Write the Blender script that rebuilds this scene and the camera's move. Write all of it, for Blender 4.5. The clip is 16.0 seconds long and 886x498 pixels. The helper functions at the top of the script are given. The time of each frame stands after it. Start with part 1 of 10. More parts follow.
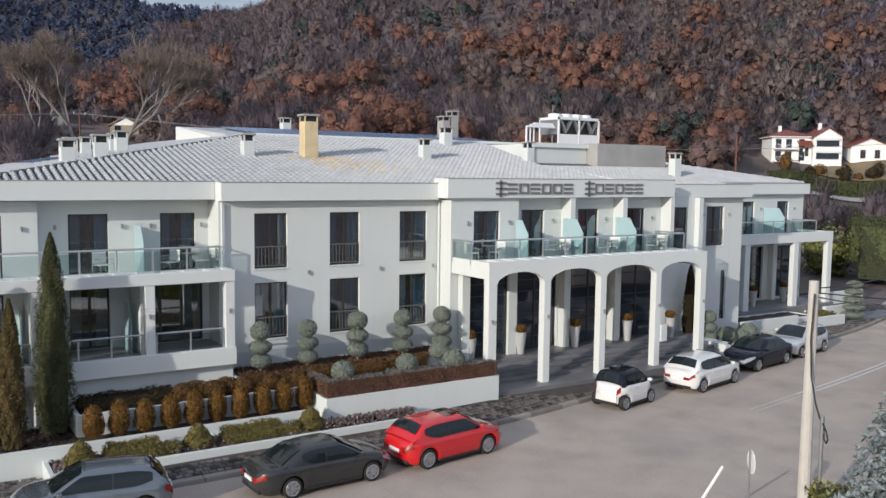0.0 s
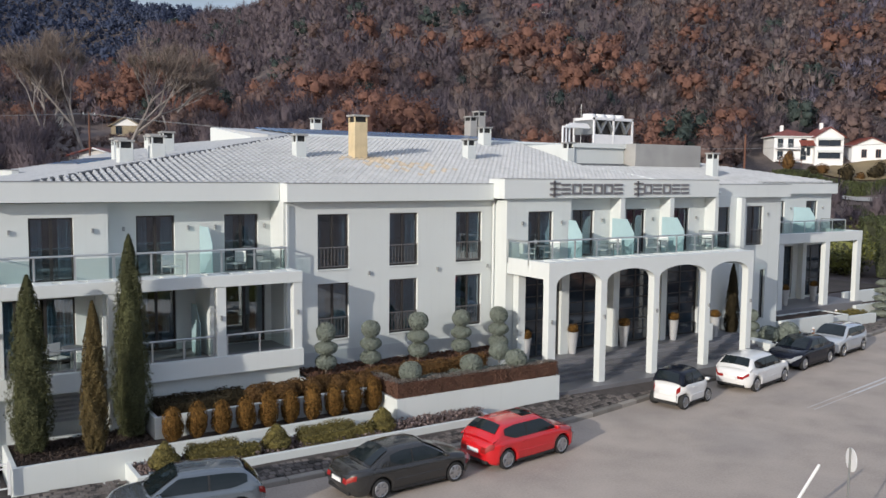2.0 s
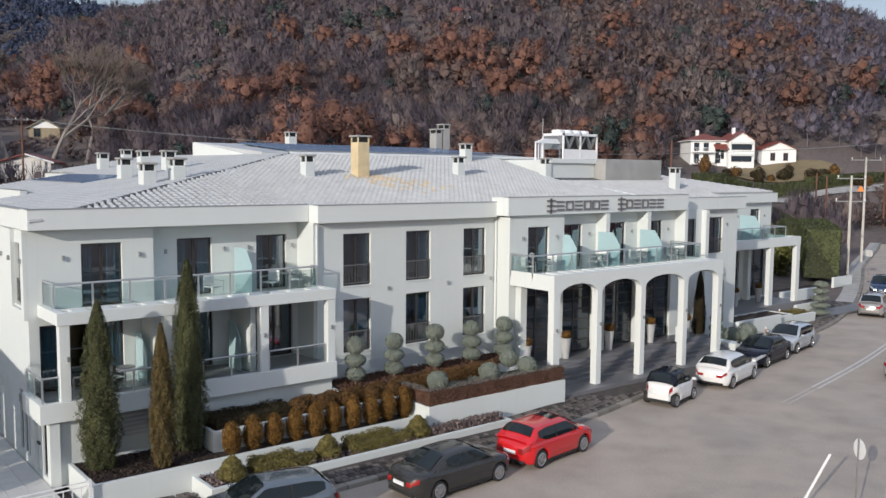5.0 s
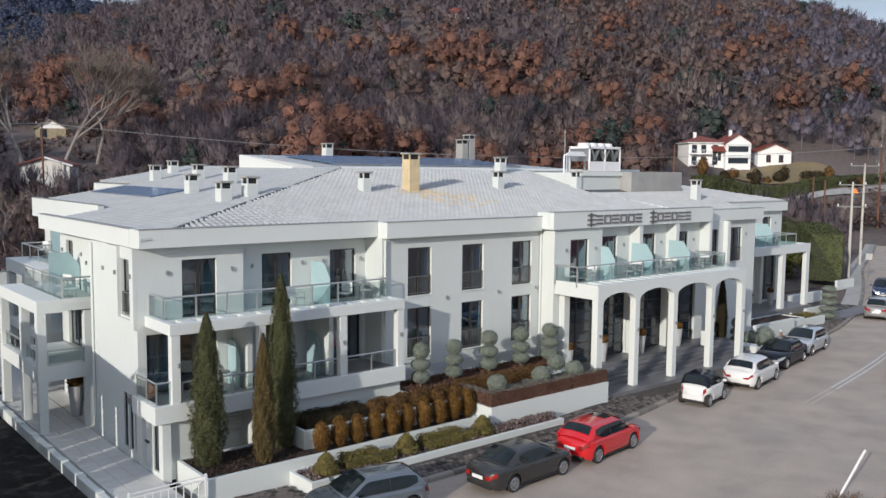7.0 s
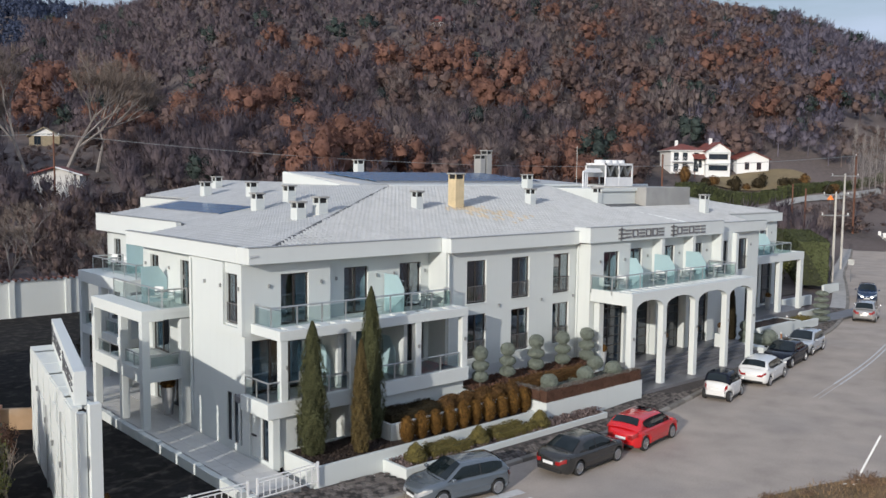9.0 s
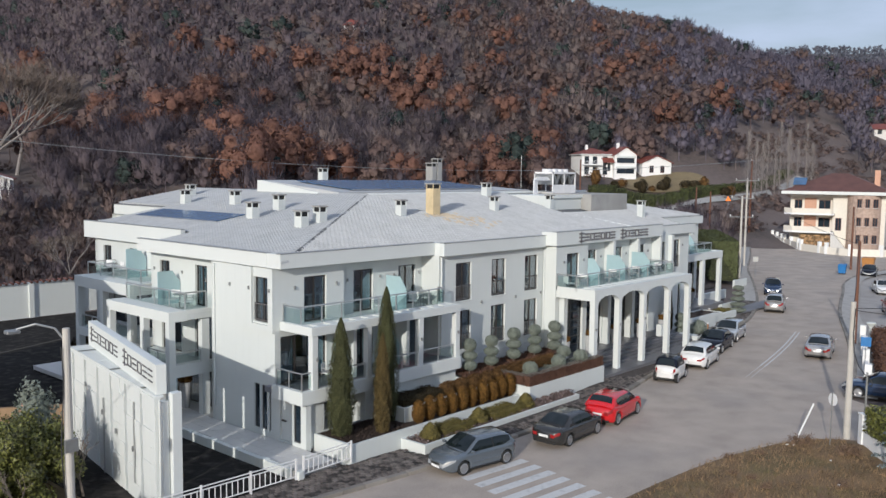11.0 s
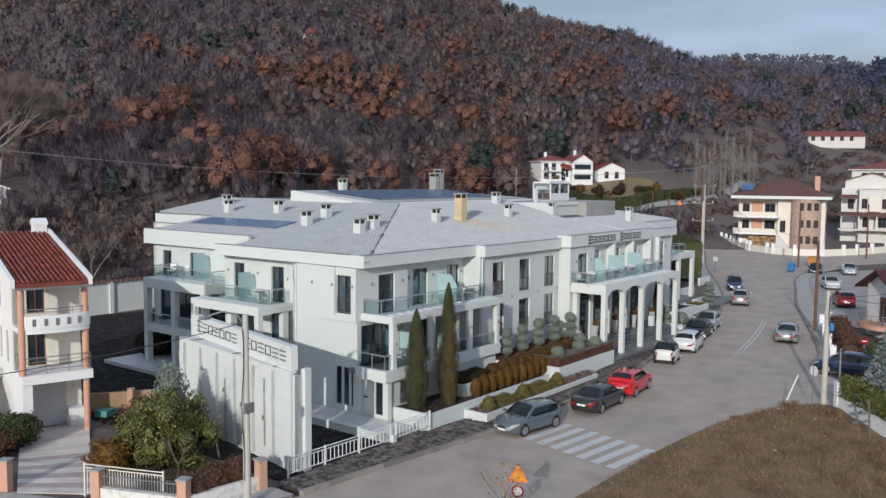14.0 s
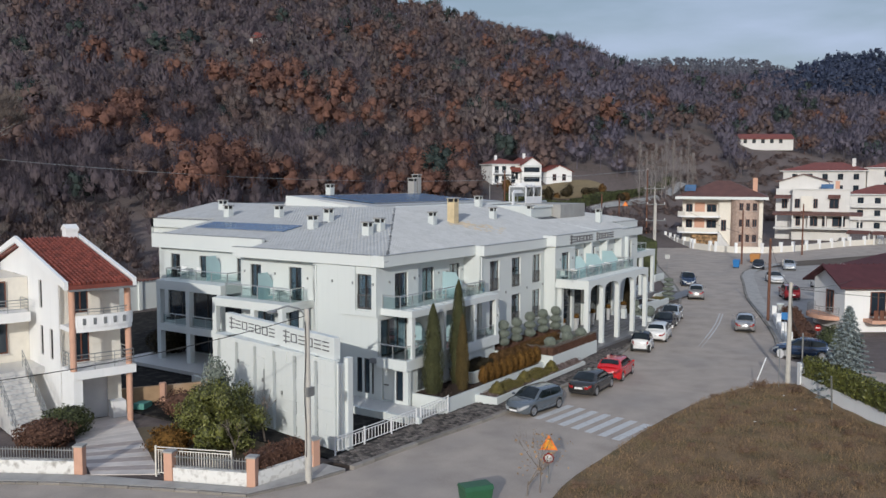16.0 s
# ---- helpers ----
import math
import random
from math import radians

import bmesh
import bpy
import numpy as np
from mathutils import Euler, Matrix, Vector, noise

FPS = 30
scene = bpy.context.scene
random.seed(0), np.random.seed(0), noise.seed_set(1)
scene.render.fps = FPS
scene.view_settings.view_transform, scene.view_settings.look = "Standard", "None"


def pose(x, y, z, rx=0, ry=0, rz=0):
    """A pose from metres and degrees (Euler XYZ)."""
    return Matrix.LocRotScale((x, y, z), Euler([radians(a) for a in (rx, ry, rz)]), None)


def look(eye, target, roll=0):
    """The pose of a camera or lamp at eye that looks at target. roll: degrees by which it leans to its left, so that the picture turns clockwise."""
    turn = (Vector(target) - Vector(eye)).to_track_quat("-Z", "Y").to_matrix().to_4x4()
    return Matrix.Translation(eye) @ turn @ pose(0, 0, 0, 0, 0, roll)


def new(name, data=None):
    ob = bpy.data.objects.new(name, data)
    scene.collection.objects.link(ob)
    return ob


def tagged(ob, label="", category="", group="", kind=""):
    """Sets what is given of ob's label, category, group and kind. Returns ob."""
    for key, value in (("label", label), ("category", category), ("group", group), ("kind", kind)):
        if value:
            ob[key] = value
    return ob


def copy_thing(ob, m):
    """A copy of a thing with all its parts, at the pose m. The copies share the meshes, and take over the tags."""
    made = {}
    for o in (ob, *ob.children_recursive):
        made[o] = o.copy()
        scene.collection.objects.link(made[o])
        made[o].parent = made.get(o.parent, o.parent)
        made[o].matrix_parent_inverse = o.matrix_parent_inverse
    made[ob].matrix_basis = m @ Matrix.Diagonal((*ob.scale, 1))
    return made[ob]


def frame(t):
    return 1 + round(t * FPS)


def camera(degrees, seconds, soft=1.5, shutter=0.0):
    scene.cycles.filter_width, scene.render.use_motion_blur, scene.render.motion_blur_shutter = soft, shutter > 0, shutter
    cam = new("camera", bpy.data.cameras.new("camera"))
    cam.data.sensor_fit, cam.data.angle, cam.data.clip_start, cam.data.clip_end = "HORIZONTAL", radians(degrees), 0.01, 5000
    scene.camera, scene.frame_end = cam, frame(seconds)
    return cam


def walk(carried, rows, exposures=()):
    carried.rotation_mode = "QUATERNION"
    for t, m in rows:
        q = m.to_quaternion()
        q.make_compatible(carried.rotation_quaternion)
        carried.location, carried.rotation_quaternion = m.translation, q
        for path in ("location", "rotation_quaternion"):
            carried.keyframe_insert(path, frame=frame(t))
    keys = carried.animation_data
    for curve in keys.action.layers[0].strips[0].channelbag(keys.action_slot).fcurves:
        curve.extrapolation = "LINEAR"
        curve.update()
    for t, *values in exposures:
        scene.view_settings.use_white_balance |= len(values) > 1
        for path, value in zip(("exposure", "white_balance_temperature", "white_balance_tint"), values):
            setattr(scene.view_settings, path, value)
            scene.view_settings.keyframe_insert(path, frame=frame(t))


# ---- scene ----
cam = camera(54.4, 16.0)
PATH = [
    (0, (-0.355, -0.419, 9.32), (0.708, 1.266, 9.144), 0.7),
    (0.5, (-0.914, -0.111, 9.324), (0.146, 1.576, 9.146), 0.6),
    (1, (-1.498, 0.283, 9.303), (-0.438, 1.97, 9.125), 0.6),
    (1.5, (-2.115, 0.667, 9.299), (-1.053, 2.352, 9.121), 0.6),
    (2, (-2.745, 1.03, 9.318), (-1.662, 2.702, 9.142), 0.6),
    (2.5, (-3.384, 1.337, 9.37), (-2.216, 2.951, 9.196), 0.6),
    (3, (-4.093, 1.557, 9.477), (-2.869, 3.129, 9.301), 0.6),
    (3.5, (-4.894, 1.675, 9.599), (-3.658, 3.237, 9.425), 0.6),
    (4, (-5.751, 1.688, 9.752), (-4.51, 3.247, 9.58), 0.5),
    (6.5, (-10.496, 1.488, 10.956), (-9.23, 3.025, 10.769), 0.6),
    (7, (-11.644, 1.323, 11.164), (-10.373, 2.856, 10.978), 0.6),
    (7.5, (-12.949, 1.147, 11.394), (-11.672, 2.675, 11.21), 0.6),
    (8, (-14.341, 0.999, 11.621), (-13.056, 2.521, 11.436), 0.6),
    (8.5, (-15.891, 0.782, 11.846), (-14.6, 2.298, 11.663), 0.6),
    (9, (-17.505, 0.654, 12.031), (-16.183, 2.145, 11.852), 0.6),
    (9.2, (-18.137, 0.66, 12.063), (-16.766, 2.106, 11.886), 0.7),
    (11.3, (-25.396, 0.342, 12.697), (-23.908, 1.666, 12.522), 0.7),
    (11.5, (-26.063, 0.32, 12.721), (-24.573, 1.642, 12.548), 0.7),
    (12, (-27.68, 0.265, 12.819), (-26.187, 1.585, 12.647), 0.6),
    (12.5, (-29.303, 0.244, 12.91), (-27.807, 1.56, 12.739), 0.6),
    (13, (-30.878, 0.211, 12.973), (-29.367, 1.51, 12.803), 0.6),
    (13.5, (-32.427, 0.152, 13.023), (-30.881, 1.409, 12.856), 0.5),
    (14, (-33.972, 0.123, 13.103), (-32.398, 1.345, 12.937), 0.5),
    (14.5, (-35.567, 0.194, 13.165), (-33.988, 1.411, 13.001), 0.4),
    (15, (-37.133, 0.378, 13.215), (-35.52, 1.55, 13.053), 0.3),
    (15.5, (-38.733, 0.601, 13.275), (-37.074, 1.706, 13.113), 0.3),
    (16, (-40.27, 0.908, 13.361), (-38.609, 2.01, 13.2), 0.2),
]
walk(cam, [(t, look(eye, target, roll)) for t, eye, target, roll in PATH],
     [(0, 0.10, 6100, 10), (4, 0.08, 6100, 10), (9, -0.02, 6000, 9), (12.5, -0.13, 5900, 9), (16, -0.31, 5850, 8)])

# ---- world and sun ----
SUN_TO = Vector((-7.0, -2.75, 2.25)).normalized()
world = bpy.data.worlds.new("world")
scene.world = world
world.use_nodes = True
wn = world.node_tree
sky = wn.nodes.new("ShaderNodeTexSky")
sky.sky_type = "NISHITA"
sky.sun_disc = False
sky.sun_elevation = math.asin(SUN_TO.z)
sky.sun_rotation = math.atan2(SUN_TO.x, SUN_TO.y)
sky.air_density, sky.dust_density, sky.ozone_density = 1.3, 2.5, 1.5
# thin high cloud, whitening the sky in broad streaks
tc = wn.nodes.new("ShaderNodeTexCoord")
stretch = wn.nodes.new("ShaderNodeMapping")
stretch.inputs["Scale"].default_value = (2.0, 2.0, 9.0)
cloud = wn.nodes.new("ShaderNodeTexNoise")
cloud.inputs["Scale"].default_value, cloud.inputs["Detail"].default_value = 1.6, 7
ramp = wn.nodes.new("ShaderNodeMapRange")
ramp.inputs[1].default_value, ramp.inputs[2].default_value, ramp.inputs[3].default_value, ramp.inputs[4].default_value = 0.38, 0.66, 0.35, 0.9
mixc = wn.nodes.new("ShaderNodeMix")
mixc.data_type = "RGBA"
mixc.inputs[7].default_value = (8.0, 8.8, 10.9, 1)
wn.links.new(tc.outputs["Generated"], stretch.inputs["Vector"])
wn.links.new(stretch.outputs[0], cloud.inputs["Vector"])
wn.links.new(cloud.outputs[0], ramp.inputs[0])
wn.links.new(ramp.outputs[0], mixc.inputs[0])
wn.links.new(sky.outputs[0], mixc.inputs[6])
wn.links.new(mixc.outputs[2], wn.nodes["Background"].inputs[0])
wn.nodes["Background"].inputs[1].default_value = 0.082

sun = new("sun", bpy.data.lights.new("sun", "SUN"))
sun.data.energy, sun.data.angle, sun.data.color = 3.3, radians(0.6), (1.0, 0.90, 0.77)
sun.matrix_world = look(SUN_TO * 300, (0, 0, 0))

# ---- materials ----
MATS = {}


def ramp_node(nt, fac, stops):
    r = nt.nodes.new("ShaderNodeValToRGB")
    el = r.color_ramp.elements
    while len(el) < len(stops):
        el.new(0.5)
    for e, (p, c) in zip(el, stops):
        e.position, e.color = p, (*c, 1)
    nt.links.new(fac, r.inputs[0])
    return r.outputs[0]


def surface(name, colour, rough=0.6, metal=0.0, vary=0.12, scale=3.0, fine=40.0, bump=0.0, bump_scale=60.0, random=0.0, island=0.0,
            coat=0.0, spec=0.5, stain=None, stain_scale=0.6, stain_amount=0.4, streak=0.0, bump_dist=0.01, translucent=0.0):
    """A rough or glossy opaque surface, varied at a broad and a fine scale."""
    m = bpy.data.materials.new(name)
    m.use_nodes = True
    nt = m.node_tree
    b = nt.nodes["Principled BSDF"]
    b.inputs["Roughness"].default_value, b.inputs["Metallic"].default_value = rough, metal
    b.inputs["Coat Weight"].default_value, b.inputs["Specular IOR Level"].default_value = coat, spec
    b.inputs["Coat Roughness"].default_value = 0.06
    co = nt.nodes.new("ShaderNodeTexCoord").outputs["Object"]

    def noise_of(sc, detail=5, vec=None):
        n = nt.nodes.new("ShaderNodeTexNoise")
        n.inputs["Scale"].default_value, n.inputs["Detail"].default_value = sc, detail
        nt.links.new(vec or co, n.inputs["Vector"])
        return n.outputs[0]

    def math_of(op, a, c):
        n = nt.nodes.new("ShaderNodeMath")
        n.operation = op
        for s, v in zip(n.inputs, (a, c)):
            if isinstance(v, (int, float)):
                s.default_value = v
            else:
                nt.links.new(v, s)
        return n.outputs[0]

    broad, small = noise_of(scale), noise_of(fine, 3)
    f = math_of("ADD", math_of("MULTIPLY", broad, 0.65), math_of("MULTIPLY", small, 0.35))
    if random:
        f = math_of("ADD", f, math_of("MULTIPLY", math_of("SUBTRACT", nt.nodes.new("ShaderNodeObjectInfo").outputs["Random"], 0.5), random))
    if island:
        f = math_of("ADD", f, math_of("MULTIPLY", math_of("SUBTRACT", nt.nodes.new("ShaderNodeNewGeometry").outputs["Random Per Island"], 0.5), island))
    c = np.array(colour)
    out = ramp_node(nt, f, [(0.25, tuple(np.clip(c * (1 - vary * 1.6), 0, 1))), (0.5, tuple(c)), (0.75, tuple(np.clip(c * (1 + vary * 1.2), 0, 1)))])
    if stain:
        sf = noise_of(stain_scale, 8)
        mr = nt.nodes.new("ShaderNodeMapRange")
        mr.inputs[1].default_value, mr.inputs[2].default_value, mr.inputs[4].default_value = 0.5, 0.72, stain_amount
        nt.links.new(sf, mr.inputs[0])
        mx = nt.nodes.new("ShaderNodeMix")
        mx.data_type = "RGBA"
        mx.inputs[7].default_value = (*stain, 1)
        nt.links.new(mr.outputs[0], mx.inputs[0])
        nt.links.new(out, mx.inputs[6])
        out = mx.outputs[2]
    if streak:
        mp = nt.nodes.new("ShaderNodeMapping")
        mp.inputs["Scale"].default_value = (5, 5, 0.25)
        nt.links.new(co, mp.inputs["Vector"])
        sf = noise_of(1.0, 6, mp.outputs[0])
        mr = nt.nodes.new("ShaderNodeMapRange")
        mr.inputs[1].default_value, mr.inputs[2].default_value, mr.inputs[4].default_value = 0.55, 0.8, streak
        nt.links.new(sf, mr.inputs[0])
        mx = nt.nodes.new("ShaderNodeMix")
        mx.data_type = "RGBA"
        mx.inputs[7].default_value = (*(c * 0.55), 1)
        nt.links.new(mr.outputs[0], mx.inputs[0])
        nt.links.new(out, mx.inputs[6])
        out = mx.outputs[2]
    nt.links.new(out, b.inputs["Base Color"])
    if bump:
        bn = nt.nodes.new("ShaderNodeBump")
        bn.inputs["Strength"].default_value, bn.inputs["Distance"].default_value = bump, bump_dist
        nt.links.new(noise_of(bump_scale, 6), bn.inputs["Height"])
        nt.links.new(bn.outputs[0], b.inputs["Normal"])
    if translucent:                                            # thin leaves and sprays let light through
        tl, mixs = nt.nodes.new("ShaderNodeBsdfTranslucent"), nt.nodes.new("ShaderNodeMixShader")
        mixs.inputs[0].default_value = translucent
        nt.links.new(out, tl.inputs["Color"])
        nt.links.new(b.outputs[0], mixs.inputs[1])
        nt.links.new(tl.outputs[0], mixs.inputs[2])
        nt.links.new(mixs.outputs[0], nt.nodes["Material Output"].inputs[0])
    MATS[name] = m
    return m


def glass(name, tint, gloss=0.9, rough=0.02, base_gloss=0.03):
    """Clear or tinted sheet glass: see-through, with a reflection that grows at grazing angles."""
    m = bpy.data.materials.new(name)
    m.use_nodes = True
    nt = m.node_tree
    nt.nodes.remove(nt.nodes["Principled BSDF"])
    tr, gl, mix, lw, pw, ad = (nt.nodes.new("ShaderNode" + k) for k in ("BsdfTransparent", "BsdfGlossy", "MixShader", "LayerWeight", "Math", "Math"))
    pw.operation, ad.operation = "POWER", "MULTIPLY_ADD"
    pw.inputs[1].default_value, ad.inputs[1].default_value, ad.inputs[2].default_value = 4.0, 0.9, base_gloss
    lw.inputs[0].default_value = 0.5
    nt.links.new(lw.outputs["Facing"], pw.inputs[0])
    nt.links.new(pw.outputs[0], ad.inputs[0])
    tr.inputs[0].default_value = (*tint, 1)
    gl.inputs["Color"].default_value, gl.inputs["Roughness"].default_value = (gloss, gloss, gloss, 1), rough
    for a, s in ((ad.outputs[0], mix.inputs[0]), (tr.outputs[0], mix.inputs[1]), (gl.outputs[0], mix.inputs[2]), (mix.outputs[0], nt.nodes["Material Output"].inputs[0])):
        nt.links.new(a, s)
    MATS[name] = m
    return m


HOUSEW = surface("bright_white_render", (0.83, 0.83, 0.82), 0.75, vary=0.04, scale=0.5, bump=0.12, bump_scale=90, streak=0.12)
# Streaked white render, greyed in its colour for far walls in shade.
FARWHITE = surface("shade_greyed_white_render", (0.66, 0.645, 0.62), 0.8, vary=0.08, scale=0.3, streak=0.25)
# The shaded facade's cyan cast is put into both hotel whites.
STUCCO = surface("white_render", (0.632, 0.662, 0.645), 0.75, vary=0.03, scale=0.5, bump=0.12, bump_scale=90, streak=0.10)
FASCIA = surface("white_fascia", (0.672, 0.700, 0.682), 0.6, vary=0.025, scale=0.4, streak=0.07)
PLINTH = surface("grey_plinth", (0.54, 0.565, 0.57), 0.7, vary=0.05)
TILE = surface("pale_grey_tile", (0.45, 0.46, 0.465), 0.6, vary=0.09, scale=0.8, fine=9, island=0.22, random=0.2, stain=(0.42, 0.43, 0.44), stain_scale=0.25, stain_amount=0.2)
TILE_RUST = surface("rust_washed_tile", (0.50, 0.425, 0.32), 0.55, vary=0.12, scale=1.5, fine=14, island=0.3)
TILE_RED = surface("red_clay_tile", (0.215, 0.056, 0.038), 0.6, vary=0.25, scale=1.5, fine=15, island=0.4)
TILE_DARKRED = surface("dark_red_tile", (0.085, 0.022, 0.026), 0.75, vary=0.2, scale=1.0, island=0.4)
TILE_BROWN = surface("brown_red_tile", (0.135, 0.058, 0.044), 0.6, vary=0.25, scale=0.6, island=0.4)
RIDGE_DARK = surface("dark_grey_deck_and_ridge", (0.10, 0.105, 0.11), 0.7, vary=0.3, scale=2)
CHIM_WOOD = surface("yellow_larch_cladding", (0.66, 0.53, 0.32), 0.5, vary=0.18, scale=2.0, fine=25, stain=(0.6, 0.5, 0.33), stain_amount=0.5, streak=0.2)
CONCRETE = surface("concrete", (0.36, 0.355, 0.34), 0.85, vary=0.15, scale=1.2, bump=0.2, stain=(0.2, 0.19, 0.17), stain_amount=0.5)
POLE_CONC = surface("pale_concrete_pole", (0.50, 0.475, 0.43), 0.8, vary=0.12, scale=2)
FRAME = surface("dark_bronze_frame", (0.035, 0.032, 0.03), 0.4, vary=0.1)
RAILM = surface("grey_aluminium_rail", (0.52, 0.53, 0.53), 0.35, 0.7, vary=0.06)
BALUSTER = surface("grey_metal_baluster", (0.155, 0.150, 0.150), 0.5, 0.3, vary=0.1)
CURTAIN = surface("cream_curtain", (0.78, 0.78, 0.76), 0.9, vary=0.08)
CURTAIN_B = surface("teal_curtain", (0.25, 0.36, 0.38), 0.9, vary=0.1)
# Dimness and blue sky reflection are put into room and pane colours.
DARKROOM = surface("dim_room_tint", (0.105, 0.118, 0.13), 0.9, vary=0.1)
PANE = glass("window_pane", (0.52, 0.63, 0.70), 1.0, base_gloss=0.17)
GREENGLASS = glass("greenish_glass", (0.84, 0.89, 0.885), 0.9)
FROST = surface("frosted_teal_glass", (0.36, 0.50, 0.53), 0.35, vary=0.04, spec=0.6)
DARKGLASS = surface("dark_facade_glass", (0.018, 0.028, 0.040), 0.05, vary=0.1, spec=0.7)
# Panel blue, with some sky reflection put into the base colour.
SOLAR = surface("solar_panel_glass", (0.07, 0.14, 0.26), 0.2, vary=0.2, scale=0.8, spec=0.7)
ASPHALT = surface("worn_asphalt", (0.420, 0.357, 0.300), 0.85, vary=0.2, scale=0.5, fine=14, bump=0.5, bump_scale=22, stain=(0.29, 0.262, 0.24), stain_scale=0.16, stain_amount=0.55, bump_dist=0.02)
PALECON = surface("pale_worn_concrete", (0.42, 0.40, 0.37), 0.85, vary=0.15, scale=1.0, stain=(0.25, 0.235, 0.215), stain_scale=1.5, stain_amount=0.5)
PAINTW = surface("worn_white_road_paint", (0.62, 0.61, 0.59), 0.7, vary=0.12, scale=3, stain=(0.3, 0.3, 0.29), stain_scale=3, stain_amount=0.6)
KERBM = surface("stone_kerb", (0.25, 0.228, 0.20), 0.85, vary=0.2, scale=1.5, random=0.5, bump=0.2)
SETT = surface("dark_setts", (0.092, 0.078, 0.070), 0.8, vary=0.45, scale=1.0, fine=30, island=0.8, random=0.8, stain=(0.27, 0.24, 0.215), stain_scale=2.2, stain_amount=0.7)
JOINT = surface("sand_joint", (0.07, 0.06, 0.055), 0.95, vary=0.2)
SLATE = surface("grey_stone_slab", (0.16, 0.16, 0.17), 0.42, vary=0.18, scale=1.2, random=0.5, island=0.5)
MARBLE = surface("pale_terrace_stone", (0.60, 0.59, 0.57), 0.4, vary=0.06, random=0.2, island=0.2)
MULCH = surface("bark_mulch", (0.055, 0.038, 0.030), 0.95, vary=0.4, scale=9, fine=70, bump=0.8, bump_scale=45, bump_dist=0.04)
GROUND = surface("winter_ground", (0.132, 0.105, 0.096), 0.95, vary=0.4, scale=0.05, fine=1.2, bump=0.6, bump_scale=1.2, stain=(0.130, 0.103, 0.096), stain_scale=0.08, stain_amount=0.6, bump_dist=0.3)
FIELD = surface("dry_field_soil", (0.200, 0.132, 0.070), 0.95, vary=0.45, scale=0.7, fine=11, bump=0.7, bump_scale=9, bump_dist=0.08, stain=(0.10, 0.105, 0.04), stain_scale=0.4, stain_amount=0.6)
EARTH = surface("bare_brown_earth", (0.11, 0.085, 0.065), 0.95, vary=0.3, scale=0.4, fine=6)
DRYGRASS = surface("dry_grass", (0.240, 0.158, 0.086), 0.95, vary=0.4, scale=0.6, fine=9, island=0.6, stain=(0.10, 0.11, 0.04), stain_scale=0.5, stain_amount=0.6)
LAWN = surface("lawn", (0.13, 0.10, 0.06), 0.95, vary=0.3, scale=0.15, fine=4)
TYRE = surface("tyre_rubber", (0.02, 0.02, 0.02), 0.8, vary=0.15)
RIM = surface("alloy_rim", (0.5, 0.5, 0.51), 0.3, 0.85, vary=0.05)
CARGLASS = surface("car_window_glass", (0.010, 0.015, 0.017), 0.04, vary=0.1, spec=0.45)
BLACKP = surface("black_plastic", (0.018, 0.018, 0.018), 0.6, vary=0.1)
REDLAMP = surface("red_lamp_lens", (0.26, 0.012, 0.012), 0.15, vary=0.05, spec=0.7)
CLEARLAMP = surface("clear_lamp_lens", (0.42, 0.44, 0.46), 0.1, 0.3, vary=0.05)
PLATE = surface("number_plate", (0.75, 0.75, 0.74), 0.4, vary=0.02)
WHITEMETAL = surface("white_painted_steel", (0.78, 0.78, 0.78), 0.45, vary=0.04)
GREYMETAL = surface("grey_steel", (0.32, 0.33, 0.33), 0.4, 0.6, vary=0.12)
WOODPOLE = surface("brown_creosoted_wood", (0.15, 0.07, 0.045), 0.85, vary=0.25, scale=1.0, streak=0.3)
PALE_BARK = surface("pale_bark", (0.26, 0.235, 0.22), 0.9)
BARK = surface("grey_bark", (0.18, 0.15, 0.125), 0.95, vary=0.25, scale=2.0)
PLANTER_GREY = surface("grey_fibre_planter", (0.42, 0.42, 0.42), 0.55, vary=0.06)
PEACH = surface("peach_render", (0.58, 0.34, 0.24), 0.8, vary=0.06, streak=0.1)
CREAM = surface("cream_cladding", (0.74, 0.70, 0.62), 0.75, vary=0.06, streak=0.08)
SIGNGREY = surface("grey_sign_lettering", (0.20, 0.195, 0.20), 0.45, 0.3, vary=0.06)
LETTERDARK = surface("dark_grey_lettering", (0.09, 0.09, 0.10), 0.5, vary=0.06)
STONE = surface("pink_stone_cladding", (0.44, 0.33, 0.27), 0.85, vary=0.3, scale=2.5, fine=9, bump=0.3, bump_scale=8)
CABLEM = surface("black_cable", (0.03, 0.03, 0.03), 0.6, vary=0.1)
ORANGE = surface("orange_warning", (0.85, 0.22, 0.02), 0.5, vary=0.05)
BLUEBIN = surface("blue_plastic_bin", (0.02, 0.16, 0.42), 0.45, vary=0.1)
ORANGEBIN = surface("orange_brown_bin", (0.42, 0.19, 0.05), 0.6, vary=0.1)
GREENBIN = surface("green_plastic_bin", (0.03, 0.11, 0.05), 0.45, vary=0.12)
GARAGE = surface("grey_white_garage_door", (0.60, 0.60, 0.60), 0.6, vary=0.04)
PAVE = surface("pale_driveway_paving", (0.68, 0.62, 0.57), 0.7, vary=0.15, scale=1.0, random=0.3)
# Darker paving colour that stands for shadows cast on the driveway.
PAVE_SHADOW = surface("driveway_shadow_strip", (0.42, 0.36, 0.33), 0.8, vary=0.15)
BROWNWOOD = surface("brown_stained_wood", (0.15, 0.06, 0.035), 0.55, vary=0.2, fine=30)
L_CYP = surface("cypress_foliage", (0.074, 0.078, 0.036), 0.9, vary=0.3, scale=1.2, island=0.4, spec=0.2)
